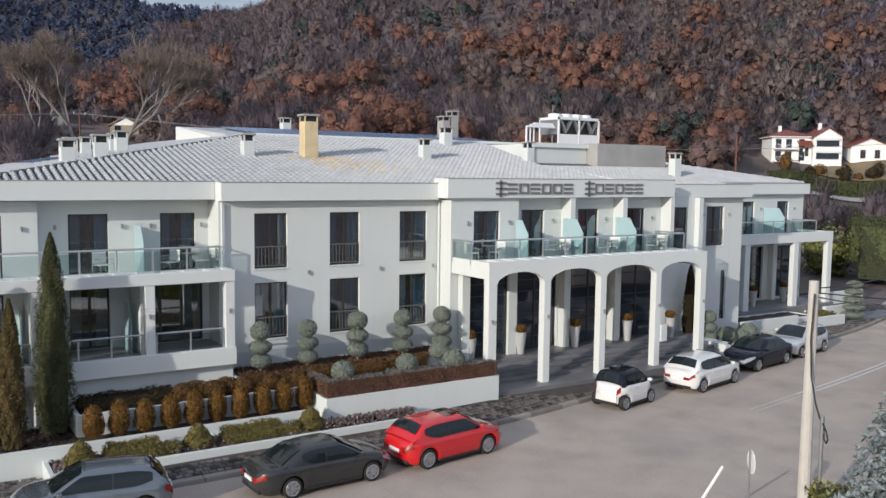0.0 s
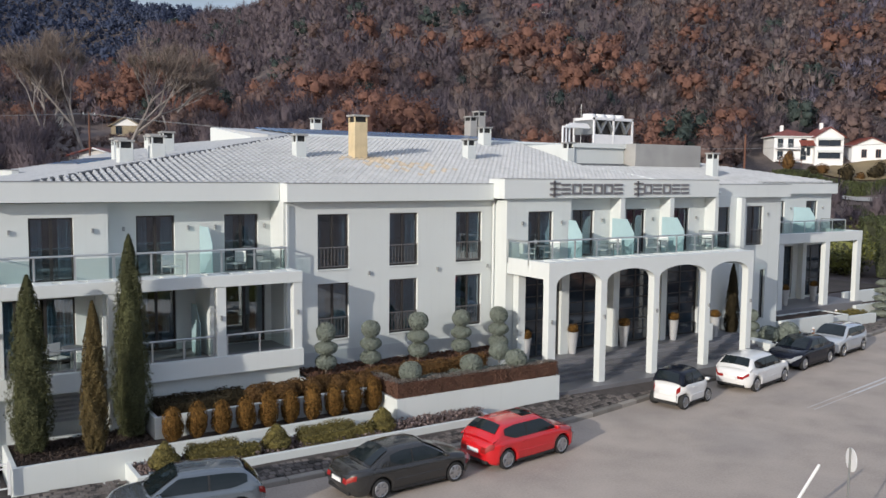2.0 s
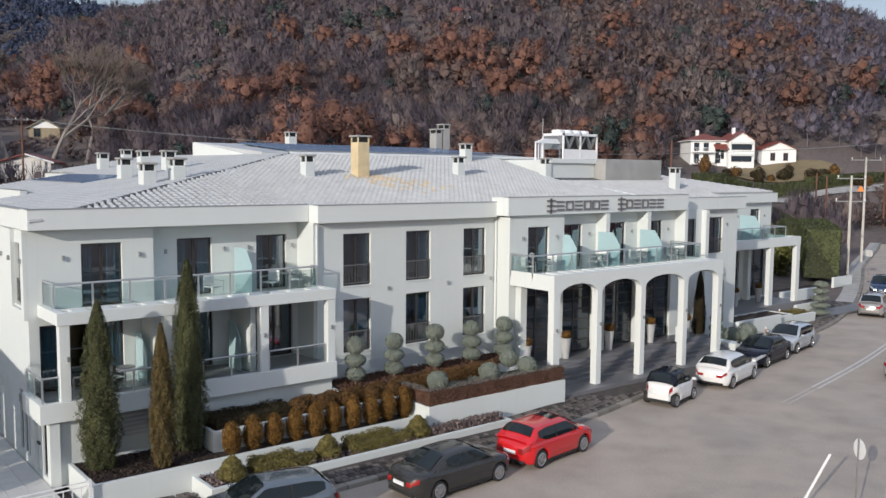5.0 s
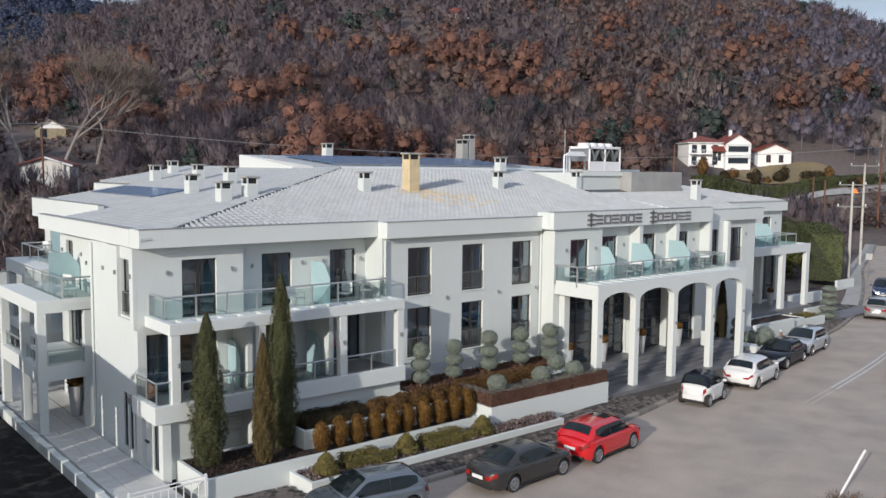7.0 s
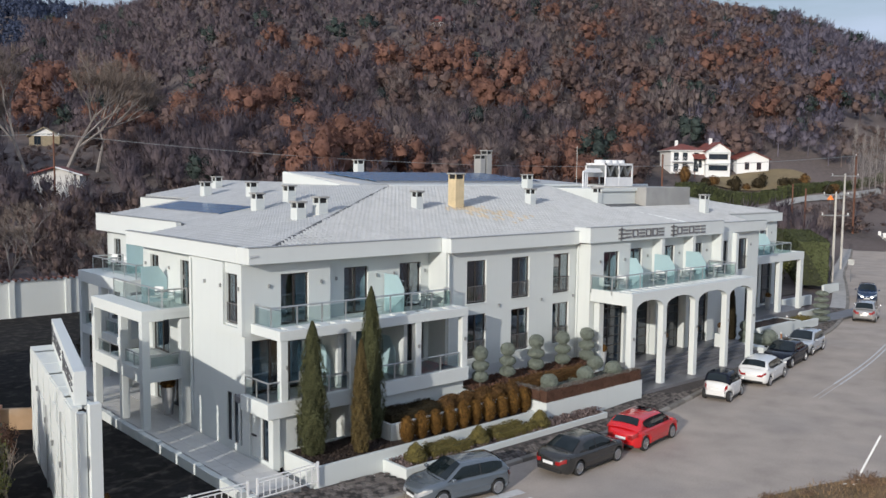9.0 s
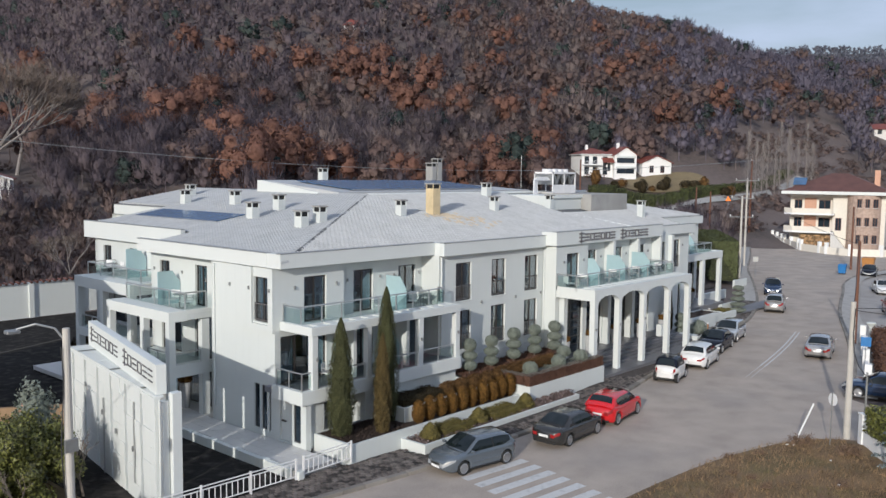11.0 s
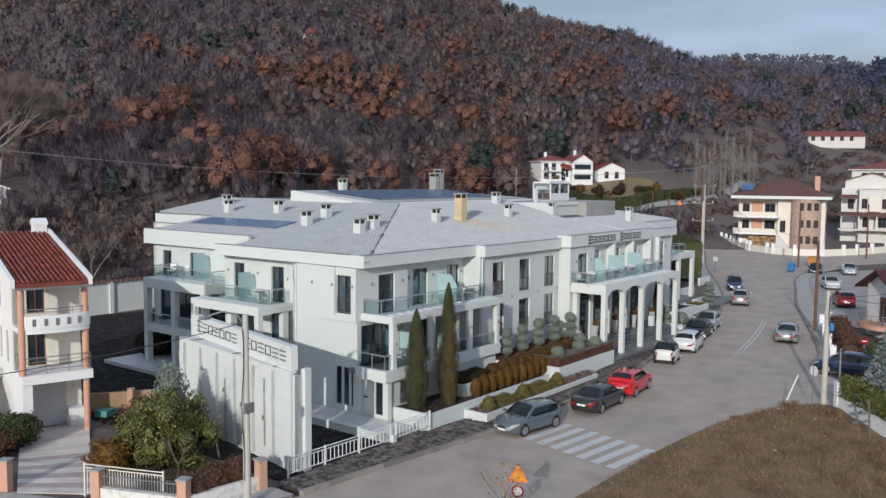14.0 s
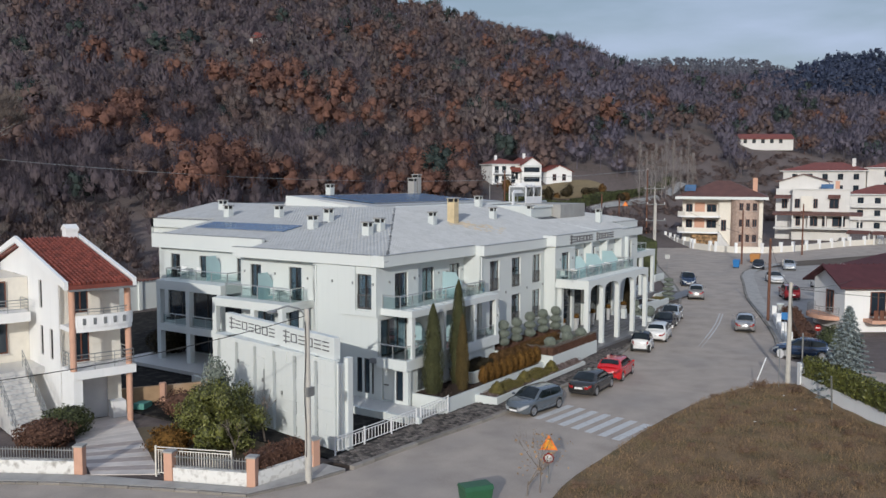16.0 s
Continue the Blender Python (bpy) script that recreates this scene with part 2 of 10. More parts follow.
L_CYPB = surface("bronzed_cypress_foliage", (0.098, 0.070, 0.022), 0.9, vary=0.3, scale=1.2, island=0.45)
L_THUJA = surface("bronzed_thuja_foliage", (0.142, 0.075, 0.019), 0.9, vary=0.35, scale=2.5, island=0.6, spec=0.2)
L_SAGE = surface("grey_green_foliage", (0.20, 0.225, 0.19), 0.95, vary=0.18, scale=3, island=0.3, spec=0.2)
L_OLIVE = surface("olive_green_foliage", (0.135, 0.112, 0.030), 0.9, vary=0.3, scale=3, island=0.5)
L_PURPLE = surface("purplish_dry_foliage", (0.19, 0.145, 0.135), 0.95, vary=0.25, scale=3, island=0.6, spec=0.2)
L_RUSTHEDGE = surface("reddish_brown_hedge_foliage", (0.12, 0.066, 0.046), 0.9, vary=0.25, scale=3, island=0.4, spec=0.2)
L_HEDGE = surface("green_hedge_foliage", (0.052, 0.062, 0.020), 0.75, vary=0.35, scale=2, island=0.9)
L_SPRUCE = surface("blue_spruce_foliage", (0.20, 0.235, 0.235), 0.8, vary=0.3, scale=2, island=0.8)
L_LAUREL = surface("laurel_foliage", (0.115, 0.121, 0.028), 0.55, vary=0.45, scale=1.2, island=0.9)
L_BRONZE = surface("bronze_brown_hedge_foliage", (0.115, 0.064, 0.024), 0.9, vary=0.3, scale=2.5, island=0.6, spec=0.2)
L_GREYTIP = surface("greyish_hedge_tips", (0.175, 0.16, 0.14), 0.95, vary=0.2, scale=3, island=0.4, spec=0.2)
TWIGS = surface("pale_fine_twigs", (0.205, 0.165, 0.140), 0.95, vary=0.2, scale=0.3, island=0.5)
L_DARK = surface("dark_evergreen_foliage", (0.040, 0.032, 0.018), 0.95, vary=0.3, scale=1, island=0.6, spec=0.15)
# Haze is put into the woods' colours: paler, bluer, less varied.
F_RUST = surface("rust_oak_foliage", (0.265, 0.146, 0.112), 0.95, vary=0.32, scale=0.09, fine=2.2, island=0.16, spec=0.1, translucent=0.42)
F_BROWN = surface("brown_oak_foliage", (0.212, 0.152, 0.138), 0.95, vary=0.3, scale=0.07, fine=2.2, island=0.16, spec=0.1, translucent=0.42)
F_GREY = surface("bare_grey_twigs", (0.262, 0.212, 0.200), 0.95, vary=0.2, scale=0.06, fine=2.2, island=0.16, spec=0.1, translucent=0.42)
F_DUSK = surface("haze_tinted_purplish_twigs", (0.190, 0.156, 0.170), 0.95, vary=0.2, scale=0.06, fine=2.2, island=0.16, spec=0.1, translucent=0.42)
F_SLATE = surface("haze_tinted_slate_twigs", (0.222, 0.198, 0.242), 0.95, vary=0.2, scale=0.06, fine=2.2, island=0.16, spec=0.1, translucent=0.42)
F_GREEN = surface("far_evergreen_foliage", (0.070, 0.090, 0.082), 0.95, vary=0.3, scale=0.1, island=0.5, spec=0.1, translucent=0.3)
# Far ridges: blue and pale tints stand for haze and shadow.
F_BLUE = surface("haze_blue_pine_foliage", (0.080, 0.098, 0.155), 0.95, vary=0.25, scale=0.02, fine=0.5, island=0.35, spec=0.1, translucent=0.3)
F_MIST = surface("haze_pale_far_wood", (0.20, 0.205, 0.24), 0.95, vary=0.2, scale=0.01, fine=0.2, island=0.25, spec=0.1, translucent=0.3)
F_SCRUB = surface("reddish_scrub_twigs", (0.215, 0.160, 0.145), 0.95, vary=0.35, scale=0.2, fine=2.2, island=0.16, spec=0.1, translucent=0.3)


def paint(name, colour, metal=0.25, coat=1.0):
    return surface(name, colour, 0.26, metal, vary=0.03, coat=coat)


RED_P = paint("red_car_paint", (0.55, 0.008, 0.012), 0.0)
GREY_P = paint("dark_grey_car_paint", (0.036, 0.035, 0.034), 0.3, 0.7)
SILV_P = paint("grey_blue_car_paint", (0.15, 0.175, 0.20), 0.5)
WHITE_P = paint("white_car_paint", (0.72, 0.72, 0.71), 0.0)
BLACK_P = surface("blue_black_car_paint", (0.006, 0.008, 0.016), 0.12, 0.0, vary=0.03, spec=0.35)
PALE_P = paint("pale_silver_car_paint", (0.52, 0.55, 0.58), 0.4)
SILVER_P = paint("silver_car_paint", (0.42, 0.41, 0.40), 0.5)
BLUE_P = paint("blue_car_paint", (0.014, 0.035, 0.085), 0.3)

# ---- mesh helpers ----
def box(bm, x0, x1, y0, y1, z0, z1, m=None):
    vs = [bm.verts.new((x, y, z)) for x in (x0, x1) for y in (y0, y1) for z in (z0, z1)]
    if m is not None:
        for v in vs:
            v.co = m @ v.co
    for f in ((0, 1, 3, 2), (4, 6, 7, 5), (0, 4, 5, 1), (2, 3, 7, 6), (0, 2, 6, 4), (1, 5, 7, 3)):
        bm.faces.new([vs[i] for i in f])
    return vs


def tube(bm, a, b, r0, r1=None, n=8, caps=True):
    """A straight tapered bar from a to b."""
    a, b = Vector(a), Vector(b)
    r1 = r0 if r1 is None else r1
    q = (b - a).to_track_quat("Z", "Y")
    rings = []
    for p, r in ((a, r0), (b, r1)):
        rings.append([bm.verts.new(p + q @ Vector((r * math.cos(2 * math.pi * i / n), r * math.sin(2 * math.pi * i / n), 0))) for i in range(n)])
    for i in range(n):
        j = (i + 1) % n
        bm.faces.new((rings[0][i], rings[0][j], rings[1][j], rings[1][i]))
    if caps:
        bm.faces.new(rings[0][::-1])
        bm.faces.new(rings[1])


def lathe(bm, rz, n=16, at=(0, 0, 0)):
    """A body of revolution about z from (radius, height) pairs."""
    rings = []
    for r, z in rz:
        rings.append([bm.verts.new((at[0] + r * math.cos(2 * math.pi * i / n), at[1] + r * math.sin(2 * math.pi * i / n), at[2] + z)) for i in range(n)])
    for a, b in zip(rings, rings[1:]):
        for i in range(n):
            j = (i + 1) % n
            bm.faces.new((a[i], a[j], b[j], b[i]))
    bm.faces.new(rings[0][::-1])
    bm.faces.new(rings[-1])


def prism(bm, pts, z0, z1):
    """An upright prism over a plan outline given anticlockwise."""
    lo = [bm.verts.new((x, y, z0)) for x, y in pts]
    hi = [bm.verts.new((x, y, z1)) for x, y in pts]
    n = len(pts)
    for i in range(n):
        j = (i + 1) % n
        bm.faces.new((lo[i], lo[j], hi[j], hi[i]))
    bm.faces.new(hi)
    bm.faces.new(lo[::-1])


def sweep_profile(bm, side, y0, y1):
    """A prism along y over an outline (x, z)."""
    a = [bm.verts.new((x, y0, z)) for x, z in side]
    b = [bm.verts.new((x, y1, z)) for x, z in side]
    n = len(side)
    for i in range(n):
        j = (i + 1) % n
        bm.faces.new((a[i], a[j], b[j], b[i]))
    bm.faces.new(a[::-1])
    bm.faces.new(b)


def finish(bm, bevel=0.0, smooth=False, segments=1):
    bmesh.ops.remove_doubles(bm, verts=bm.verts, dist=1e-5)
    bmesh.ops.recalc_face_normals(bm, faces=bm.faces)
    if bevel:
        sharp = [e for e in bm.edges if len(e.link_faces) == 2 and e.calc_face_angle(0) > 0.5]
        bmesh.ops.bevel(bm, geom=sharp, offset=bevel, segments=segments, affect="EDGES", profile=0.5, clamp_overlap=True)
    if smooth:
        for f in bm.faces:
            f.smooth = True
    return bm


def mesh_of(name, bm, material):
    me = bpy.data.meshes.new(name)
    bm.to_mesh(me)
    bm.free()
    if material:
        me.materials.append(material)
    return me


def part(name, bm, material, parent, label=""):
    ob = new(name, mesh_of(name, bm, material) if isinstance(bm, bmesh.types.BMesh) else bm)
    ob.parent = parent
    if label:
        ob["label"] = label
    return ob


def thing(name, label, category, group="", kind="", at=None):
    ob = new(name)
    ob.empty_display_size = 0.3
    if at is not None:
        ob.matrix_basis = at
    return tagged(ob, label, category, group, kind)


def single(name, bm, material, label, category, group="", kind="", at=None):
    """A thing of one mesh."""
    ob = new(name, mesh_of(name, bm, material) if isinstance(bm, bmesh.types.BMesh) else bm)
    if at is not None:
        ob.matrix_basis = at
    return tagged(ob, label, category, group, kind)


def array_mesh(name, verts, faces, material, smooth=False):
    me = bpy.data.meshes.new(name)
    me.from_pydata(verts.tolist() if hasattr(verts, "tolist") else verts, [], faces.tolist() if hasattr(faces, "tolist") else faces)
    me.materials.append(material)
    if smooth:
        me.polygons.foreach_set("use_smooth", [True] * len(me.polygons))
    return me


def wall_mesh(u0, u1, z0, z1, thick, holes, turn):
    """A wall over u0..u1, z0..z1 with openings (u0, u1, z0, z1) right through. It is built along x with its face at y = 0
    and its body towards +y, and then laid by the matrix turn."""
    bm = bmesh.new()
    us = sorted({u0, u1, *[min(max(h[i], u0), u1) for h in holes for i in (0, 1)]})
    zs = sorted({z0, z1, *[min(max(h[i], z0), z1) for h in holes for i in (2, 3)]})

    def solid(i, j):
        if i < 0 or j < 0 or i >= len(us) - 1 or j >= len(zs) - 1:
            return False
        u, z = (us[i] + us[i + 1]) / 2, (zs[j] + zs[j + 1]) / 2
        return not any(h[0] < u < h[1] and h[2] < z < h[3] for h in holes)

    def quad(*p):
        bm.faces.new([bm.verts.new(q) for q in p])

    for i in range(len(us) - 1):
        for j in range(len(zs) - 1):
            if not solid(i, j):
                continue
            a, b, c, d = us[i], us[i + 1], zs[j], zs[j + 1]
            quad((a, 0, c), (b, 0, c), (b, 0, d), (a, 0, d))
            quad((a, thick, c), (a, thick, d), (b, thick, d), (b, thick, c))
            if not solid(i - 1, j):
                quad((a, 0, c), (a, 0, d), (a, thick, d), (a, thick, c))
            if not solid(i + 1, j):
                quad((b, 0, c), (b, thick, c), (b, thick, d), (b, 0, d))
            if not solid(i, j - 1):
                quad((a, 0, c), (a, thick, c), (b, thick, c), (b, 0, c))
            if not solid(i, j + 1):
                quad((a, 0, d), (b, 0, d), (b, thick, d), (a, thick, d))
    bmesh.ops.remove_doubles(bm, verts=bm.verts, dist=1e-5)
    bmesh.ops.recalc_face_normals(bm, faces=bm.faces)
    bm.transform(turn)
    return bm


SOUTH = lambda y: Matrix.Translation((0, y, 0))                                   # face looks to -y, u = x
WEST = lambda x: Matrix.Translation((x, 0, 0)) @ Matrix.Rotation(radians(-90), 4, "Z")   # face looks to -x, u = -y
EAST = lambda x: Matrix.Translation((x, 0, 0)) @ Matrix.Rotation(radians(90), 4, "Z")    # face looks to +x, u = y
NORTH = lambda y: Matrix.Translation((0, y, 0)) @ Matrix.Rotation(radians(180), 4, "Z")  # face looks to +y, u = -x


def window(parent, turn, u0, u1, z0, z1, leaves=2, rail=False, curtain=None, set_back=0.12, frame_mat=None, pane_mat=None, gap=0.25, sill=True):
    """A framed window or French door set into an opening; returns its frame, which carries pane, curtain and railing."""
    bm = bmesh.new()
    w, d = 0.06, 0.06
    s = set_back
    for a, b, c, e in ((u0, u0 + w, z0, z1), (u1 - w, u1, z0, z1), (u0 + w, u1 - w, z1 - w, z1), (u0 + w, u1 - w, z0, z0 + w)):
        box(bm, a, b, s, s + d, c, e)
    for k in range(1, leaves):
        m = u0 + (u1 - u0) * k / leaves
        box(bm, m - 0.05, m + 0.05, s, s + d, z0 + w, z1 - w)
    bm.transform(turn)
    frame_ob = part("window", finish(bm), frame_mat or FRAME, parent)
    for k in range(leaves):
        a, b = u0 + (u1 - u0) * k / leaves, u0 + (u1 - u0) * (k + 1) / leaves
        bm = bmesh.new()
        box(bm, a + 0.052, b - 0.052, s + 0.025, s + 0.037, z0 + w, z1 - w)
        bm.transform(turn)
        part("pane", finish(bm), pane_mat or PANE, frame_ob)
    if curtain:
        for side in (0, 1):
            span = (u1 - u0) * gap
            a, b = (u0 + 0.03, u0 + span) if side == 0 else (u1 - span, u1 - 0.03)
            bm = bmesh.new()
            n = 22
            row = []
            for i in range(n + 1):
                x = a + (b - a) * i / n
                y = s + 0.2 + 0.045 * math.sin(i * 1.9 + side) + 0.02 * math.sin(i * 0.7)
                row.append((bm.verts.new((x, y, z0 + 0.04)), bm.verts.new((x, y, z1 - 0.05))))
            for p, q in zip(row, row[1:]):
                bm.faces.new((p[0], q[0], q[1], p[1]))
            bm.transform(turn)
            part("curtain", bm, curtain, frame_ob)
    if sill:
        bm = bmesh.new()
        box(bm, u0 - 0.03, u1 + 0.03, -0.035, s - 0.002, z0 - 0.045, z0 - 0.002)
        bm.transform(turn)
        part("sill", finish(bm), FASCIA, frame_ob)
    if rail:
        zt = z0 + 0.86
        for a, b in ((zt - 0.05, zt), (z0 + 0.08, z0 + 0.12)):
            bm = bmesh.new()
            box(bm, u0 + 0.004, u1 - 0.004, 0.03, 0.07, a, b)
            bm.transform(turn)
            part("guard_rail", finish(bm), BALUSTER, frame_ob, "dark grey metal window guard rail")
        n = max(3, round((u1 - u0) / 0.15))
        for i in range(n + 1):
            x = u0 + 0.02 + (u1 - u0 - 0.04) * i / n
            bm = bmesh.new()
            box(bm, x - 0.009, x + 0.009, 0.04, 0.058, z0 + 0.12, zt - 0.05)
            bm.transform(turn)
            part("baluster", finish(bm), BALUSTER, frame_ob)
    return frame_ob


def glass_rail(parent, pts, z0, height=0.95, step=1.25, glass_mat=None, label="aluminium balcony railing with green glass"):
    """A railing along plan points: round handrail, square posts, glass sheets. One part with its pieces under it."""
    bm = bmesh.new()
    for (ax, ay), (bx, by) in zip(pts, pts[1:]):
        tube(bm, (ax, ay, z0 + height), (bx, by, z0 + height), 0.035, n=8)
    rail = part("handrail", finish(bm), RAILM, parent, label)
    for k, ((ax, ay), (bx, by)) in enumerate(zip(pts, pts[1:])):
        length = math.hypot(bx - ax, by - ay)
        n = max(1, round(length / step))
        ang = math.atan2(by - ay, bx - ax)
        for i in range(n + 1):
            if i == 0 and k > 0:
                continue
            t = i / n
            bm = bmesh.new()
            box(bm, -0.028, 0.028, -0.02, 0.02, 0, height - 0.02, pose(ax + (bx - ax) * t, ay + (by - ay) * t, z0, 0, 0, math.degrees(ang)))
            part("rail_post", finish(bm), RAILM, rail)
        for i in range(n):
            bm = bmesh.new()
            box(bm, length * i / n + 0.05, length * (i + 1) / n - 0.05, -0.005, 0.005, 0.09, height - 0.10, pose(ax, ay, z0, 0, 0, math.degrees(ang)))
            g = part("glass_panel", finish(bm), glass_mat or GREENGLASS, rail)
    return rail

# ---- ground and hill ----
PROFILES = [
    (-180, ((400, 0), (1500, 20), (4000, 60))), (-20, ((400, 0), (900, 30), (4000, 60))),
    (0, ((215, 0), (260, 8), (300, 17), (500, 50), (900, 112), (1200, 100), (4000, 130))),
    (9, ((205, 0), (240, 8), (300, 19), (450, 50), (800, 114), (1100, 90), (1700, 170), (4000, 170))),
    (15, ((205, 0), (240, 8), (300, 22), (450, 55), (720, 92), (950, 76), (1300, 150), (1700, 228), (4000, 228))),
    (21, ((172, 0), (205, 7), (296, 33), (480, 70), (620, 82), (820, 70), (1300, 150), (1700, 236), (4000, 236))),
    (30, ((138, 0), (165, 5.5), (180, 10.0), (240, 29), (300, 49), (465, 90), (560, 99), (900, 84), (1700, 150), (4000, 150))),
    (37.6, ((90, 0), (120, 4), (140, 7.5), (187, 12), (230, 29), (300, 56), (450, 101), (4000, 118))), (45, ((90, 0), (130, 4), (201, 24), (273, 56), (420, 110), (4000, 130))),
    (53, ((80, 0), (120, 5), (189, 22), (273, 60), (380, 98), (4000, 125))), (65, ((78, 0), (120, 6), (190, 24), (270, 52), (380, 92), (600, 130), (4000, 140))),
    (72, ((78, 0), (120, 5), (167, 13), (300, 42), (600, 108), (4000, 118))), (75.5, ((78, 0), (120, 5), (167, 12), (300, 36), (600, 106), (820, 124), (4000, 130))), (79, ((78, 0), (120, 5), (167, 12), (216, 17), (400, 45), (600, 101), (820, 181), (4000, 230))),
    (95, ((78, 0), (120, 5), (167, 13), (400, 60), (600, 125), (820, 200), (4000, 220))), (130, ((120, 0), (400, 50), (820, 150), (4000, 200))), (180, ((400, 0), (1500, 20), (4000, 60)))]


def rise(prof, r):
    if r <= prof[0][0]:
        return 0.0
    for (a, b), (c, d) in zip(prof, prof[1:]):
        if r <= c:
            return b + (d - b) * (r - a) / (c - a)
    return prof[-1][1]


def land(x, y):
    """Height of the ground."""
    az, r = math.degrees(math.atan2(y, x)), math.hypot(x, y)
    for (a, p), (b, q) in zip(PROFILES, PROFILES[1:]):
        if a <= az <= b:
            t = (az - a) / (b - a)
            t = t * t * (3 - 2 * t)
            h = rise(p, r) * (1 - t) + rise(q, r) * t
            break
    else:
        h = 0.0
    if h > 0:
        k = min(1.0, h / 15)
        h += k * (2.2 * noise.noise((x / 45, y / 45, 0)) + 5 * noise.noise((x / 140, y / 140, 3)))
    return max(h, 0.0) - 0.06


def terrain():
    rad = [0, 15, 30, 45, 60, 72, 80, 88, 96, 105, 115, 126, 138, 150, 163, 177, 192, 208, 225, 243, 262, 282, 304, 328, 354, 382, 412, 445, 480, 520, 565, 620, 690, 760, 830, 900, 1000, 1100, 1200, 1300, 1420, 1560, 1700, 2300, 4000]
    azs = [-180 + 8 * i for i in range(20)] + [-20 + 2.0 * i for i in range(71)] + [122 + 8 * i for i in range(8)]
    verts, faces = [], []
    for a in azs:
        c, s = math.cos(radians(a)), math.sin(radians(a))
        verts += [(r * c, r * s, land(r * c, r * s)) for r in rad]
    n, k = len(rad), len(azs)
    for i in range(k):
        j = (i + 1) % k
        for q in range(n - 1):
            faces.append((i * n + q, i * n + q + 1, j * n + q + 1, j * n + q))
    return array_mesh("ground", verts, faces, GROUND, True)


single("ground", terrain(), None, "brown winter earth rising into a wooded hill", "ground", kind="structure")

# ---- roads, pavements, beds ----
N_KERB = [(-10.2, 25.75), (-4.5, 25.3), (2, 24.6), (9.4, 24.55), (14.5, 24.62), (19, 25.02), (25, 26.1), (33.5, 27.45), (42, 28.7), (50, 30.3), (59, 33.2), (68, 36.9), (78, 41.4), (90, 46.9), (104, 52.4), (118, 58.0), (130, 63.4), (150, 74.5)]


def smooth_line(pts, n=6):
    """A curve through plan points."""
    out = []
    for i in range(len(pts) - 1):
        p0, p1, p2, p3 = (Vector(pts[max(0, min(len(pts) - 1, i + k))]) for k in (-1, 0, 1, 2))
        for k in range(n):
            t = k / n
            out.append(tuple(0.5 * (2 * p1 + (p2 - p0) * t + (2 * p0 - 5 * p1 + 4 * p2 - p3) * t * t + (3 * p1 - p0 - 3 * p2 + p3) * t ** 3)))
    return out + [tuple(pts[-1])]


north = smooth_line(N_KERB)
S_KERB = [(104, 33.2), (92, 33.9), (83, 32.6), (75, 30.3), (60, 26), (47, 21.4), (39, 18.6), (33, 16.8), (27.5, 15.6)]
south = smooth_line(S_KERB)
field_edge = smooth_line([(19.6, 11.5), (19.0, 12.9), (17.2, 14.6), (12.2, 16.1), (5.8, 16.8), (-1, 16.9), (-7, 16.8), (-12, 15.2), (-18, 11)])
bm = bmesh.new()
outline = north + [(168, 86), (171, 83), (148, 66), (137, 59.5), (127, 53), (123, 47.5), (122, 43.6), (124, 39.5), (131.3, 35.5), (153, 29), (163, 24.2), (230, 2), (230, -9), (160, 11), (140, 18.5), (116, 28.6), (110, 31.8)] + south + [(26.3, 13.5), (26.0, -30), (19.6, -30)] + field_edge + [(-34, -10), (-60, -30), (-75, -20), (-46, 24), (-26, 52), (-23.0, 50), (-15.0, 29.0), (-13.2, 26.9)]
f = bm.faces.new([bm.verts.new((x, y, 0)) for x, y in outline])
bmesh.ops.triangulate(bm, faces=[f])
bmesh.ops.recalc_face_normals(bm, faces=bm.faces)
for f in bm.faces:
    if f.normal.z < 0:
        f.normal_flip()
single("road", bm, ASPHALT, "worn grey asphalt street, curving", "road", kind="structure")
bm = bmesh.new()
f = bm.faces.new([bm.verts.new((x, y, 0.012)) for x, y in ((92.5, 33.2), (100, 33.0), (110, 31.4), (116, 28.2), (140, 18), (150, 14), (130, 16), (112, 22.5), (104, 28), (97, 32))])
single("verge", bm, EARTH, "strip of bare brown earth between street and lot", "verge", kind="structure")
bm = bmesh.new()
f = bm.faces.new([bm.verts.new((x, y, -0.004)) for x, y in ((47, 21.2), (60, 25.8), (75, 30.1), (83, 32.4), (97, 32.6), (104, 28.5), (112, 23), (130, 16.4), (120, 2), (80, 2), (52, 12))])
single("parking_lot", bm, surface("grey_gravel", (0.36, 0.335, 0.31), 0.9, vary=0.2, scale=0.4, fine=20, bump=0.3), "grey gravelled open parking lot", "parking lot", kind="structure")


def offset(line, d):
    out = []
    for i, p in enumerate(line):
        a, b = Vector(line[max(0, i - 1)]), Vector(line[min(len(line) - 1, i + 1)])
        t = (b - a).normalized()
        out.append((p[0] - t.y * d, p[1] + t.x * d))
    return out


def band(line_a, line_b, z, name, mat, label, category, zb=None):
    bm = bmesh.new()
    a = [bm.verts.new((*p, z)) for p in line_a]
    b = [bm.verts.new((*p, zb(p[0]) if zb else z)) for p in line_b]
    for i in range(len(a) - 1):
        bm.faces.new((a[i], a[i + 1], b[i + 1], b[i]))
    bmesh.ops.recalc_face_normals(bm, faces=bm.faces)
    return single(name, bm, mat, label, category, kind="structure")


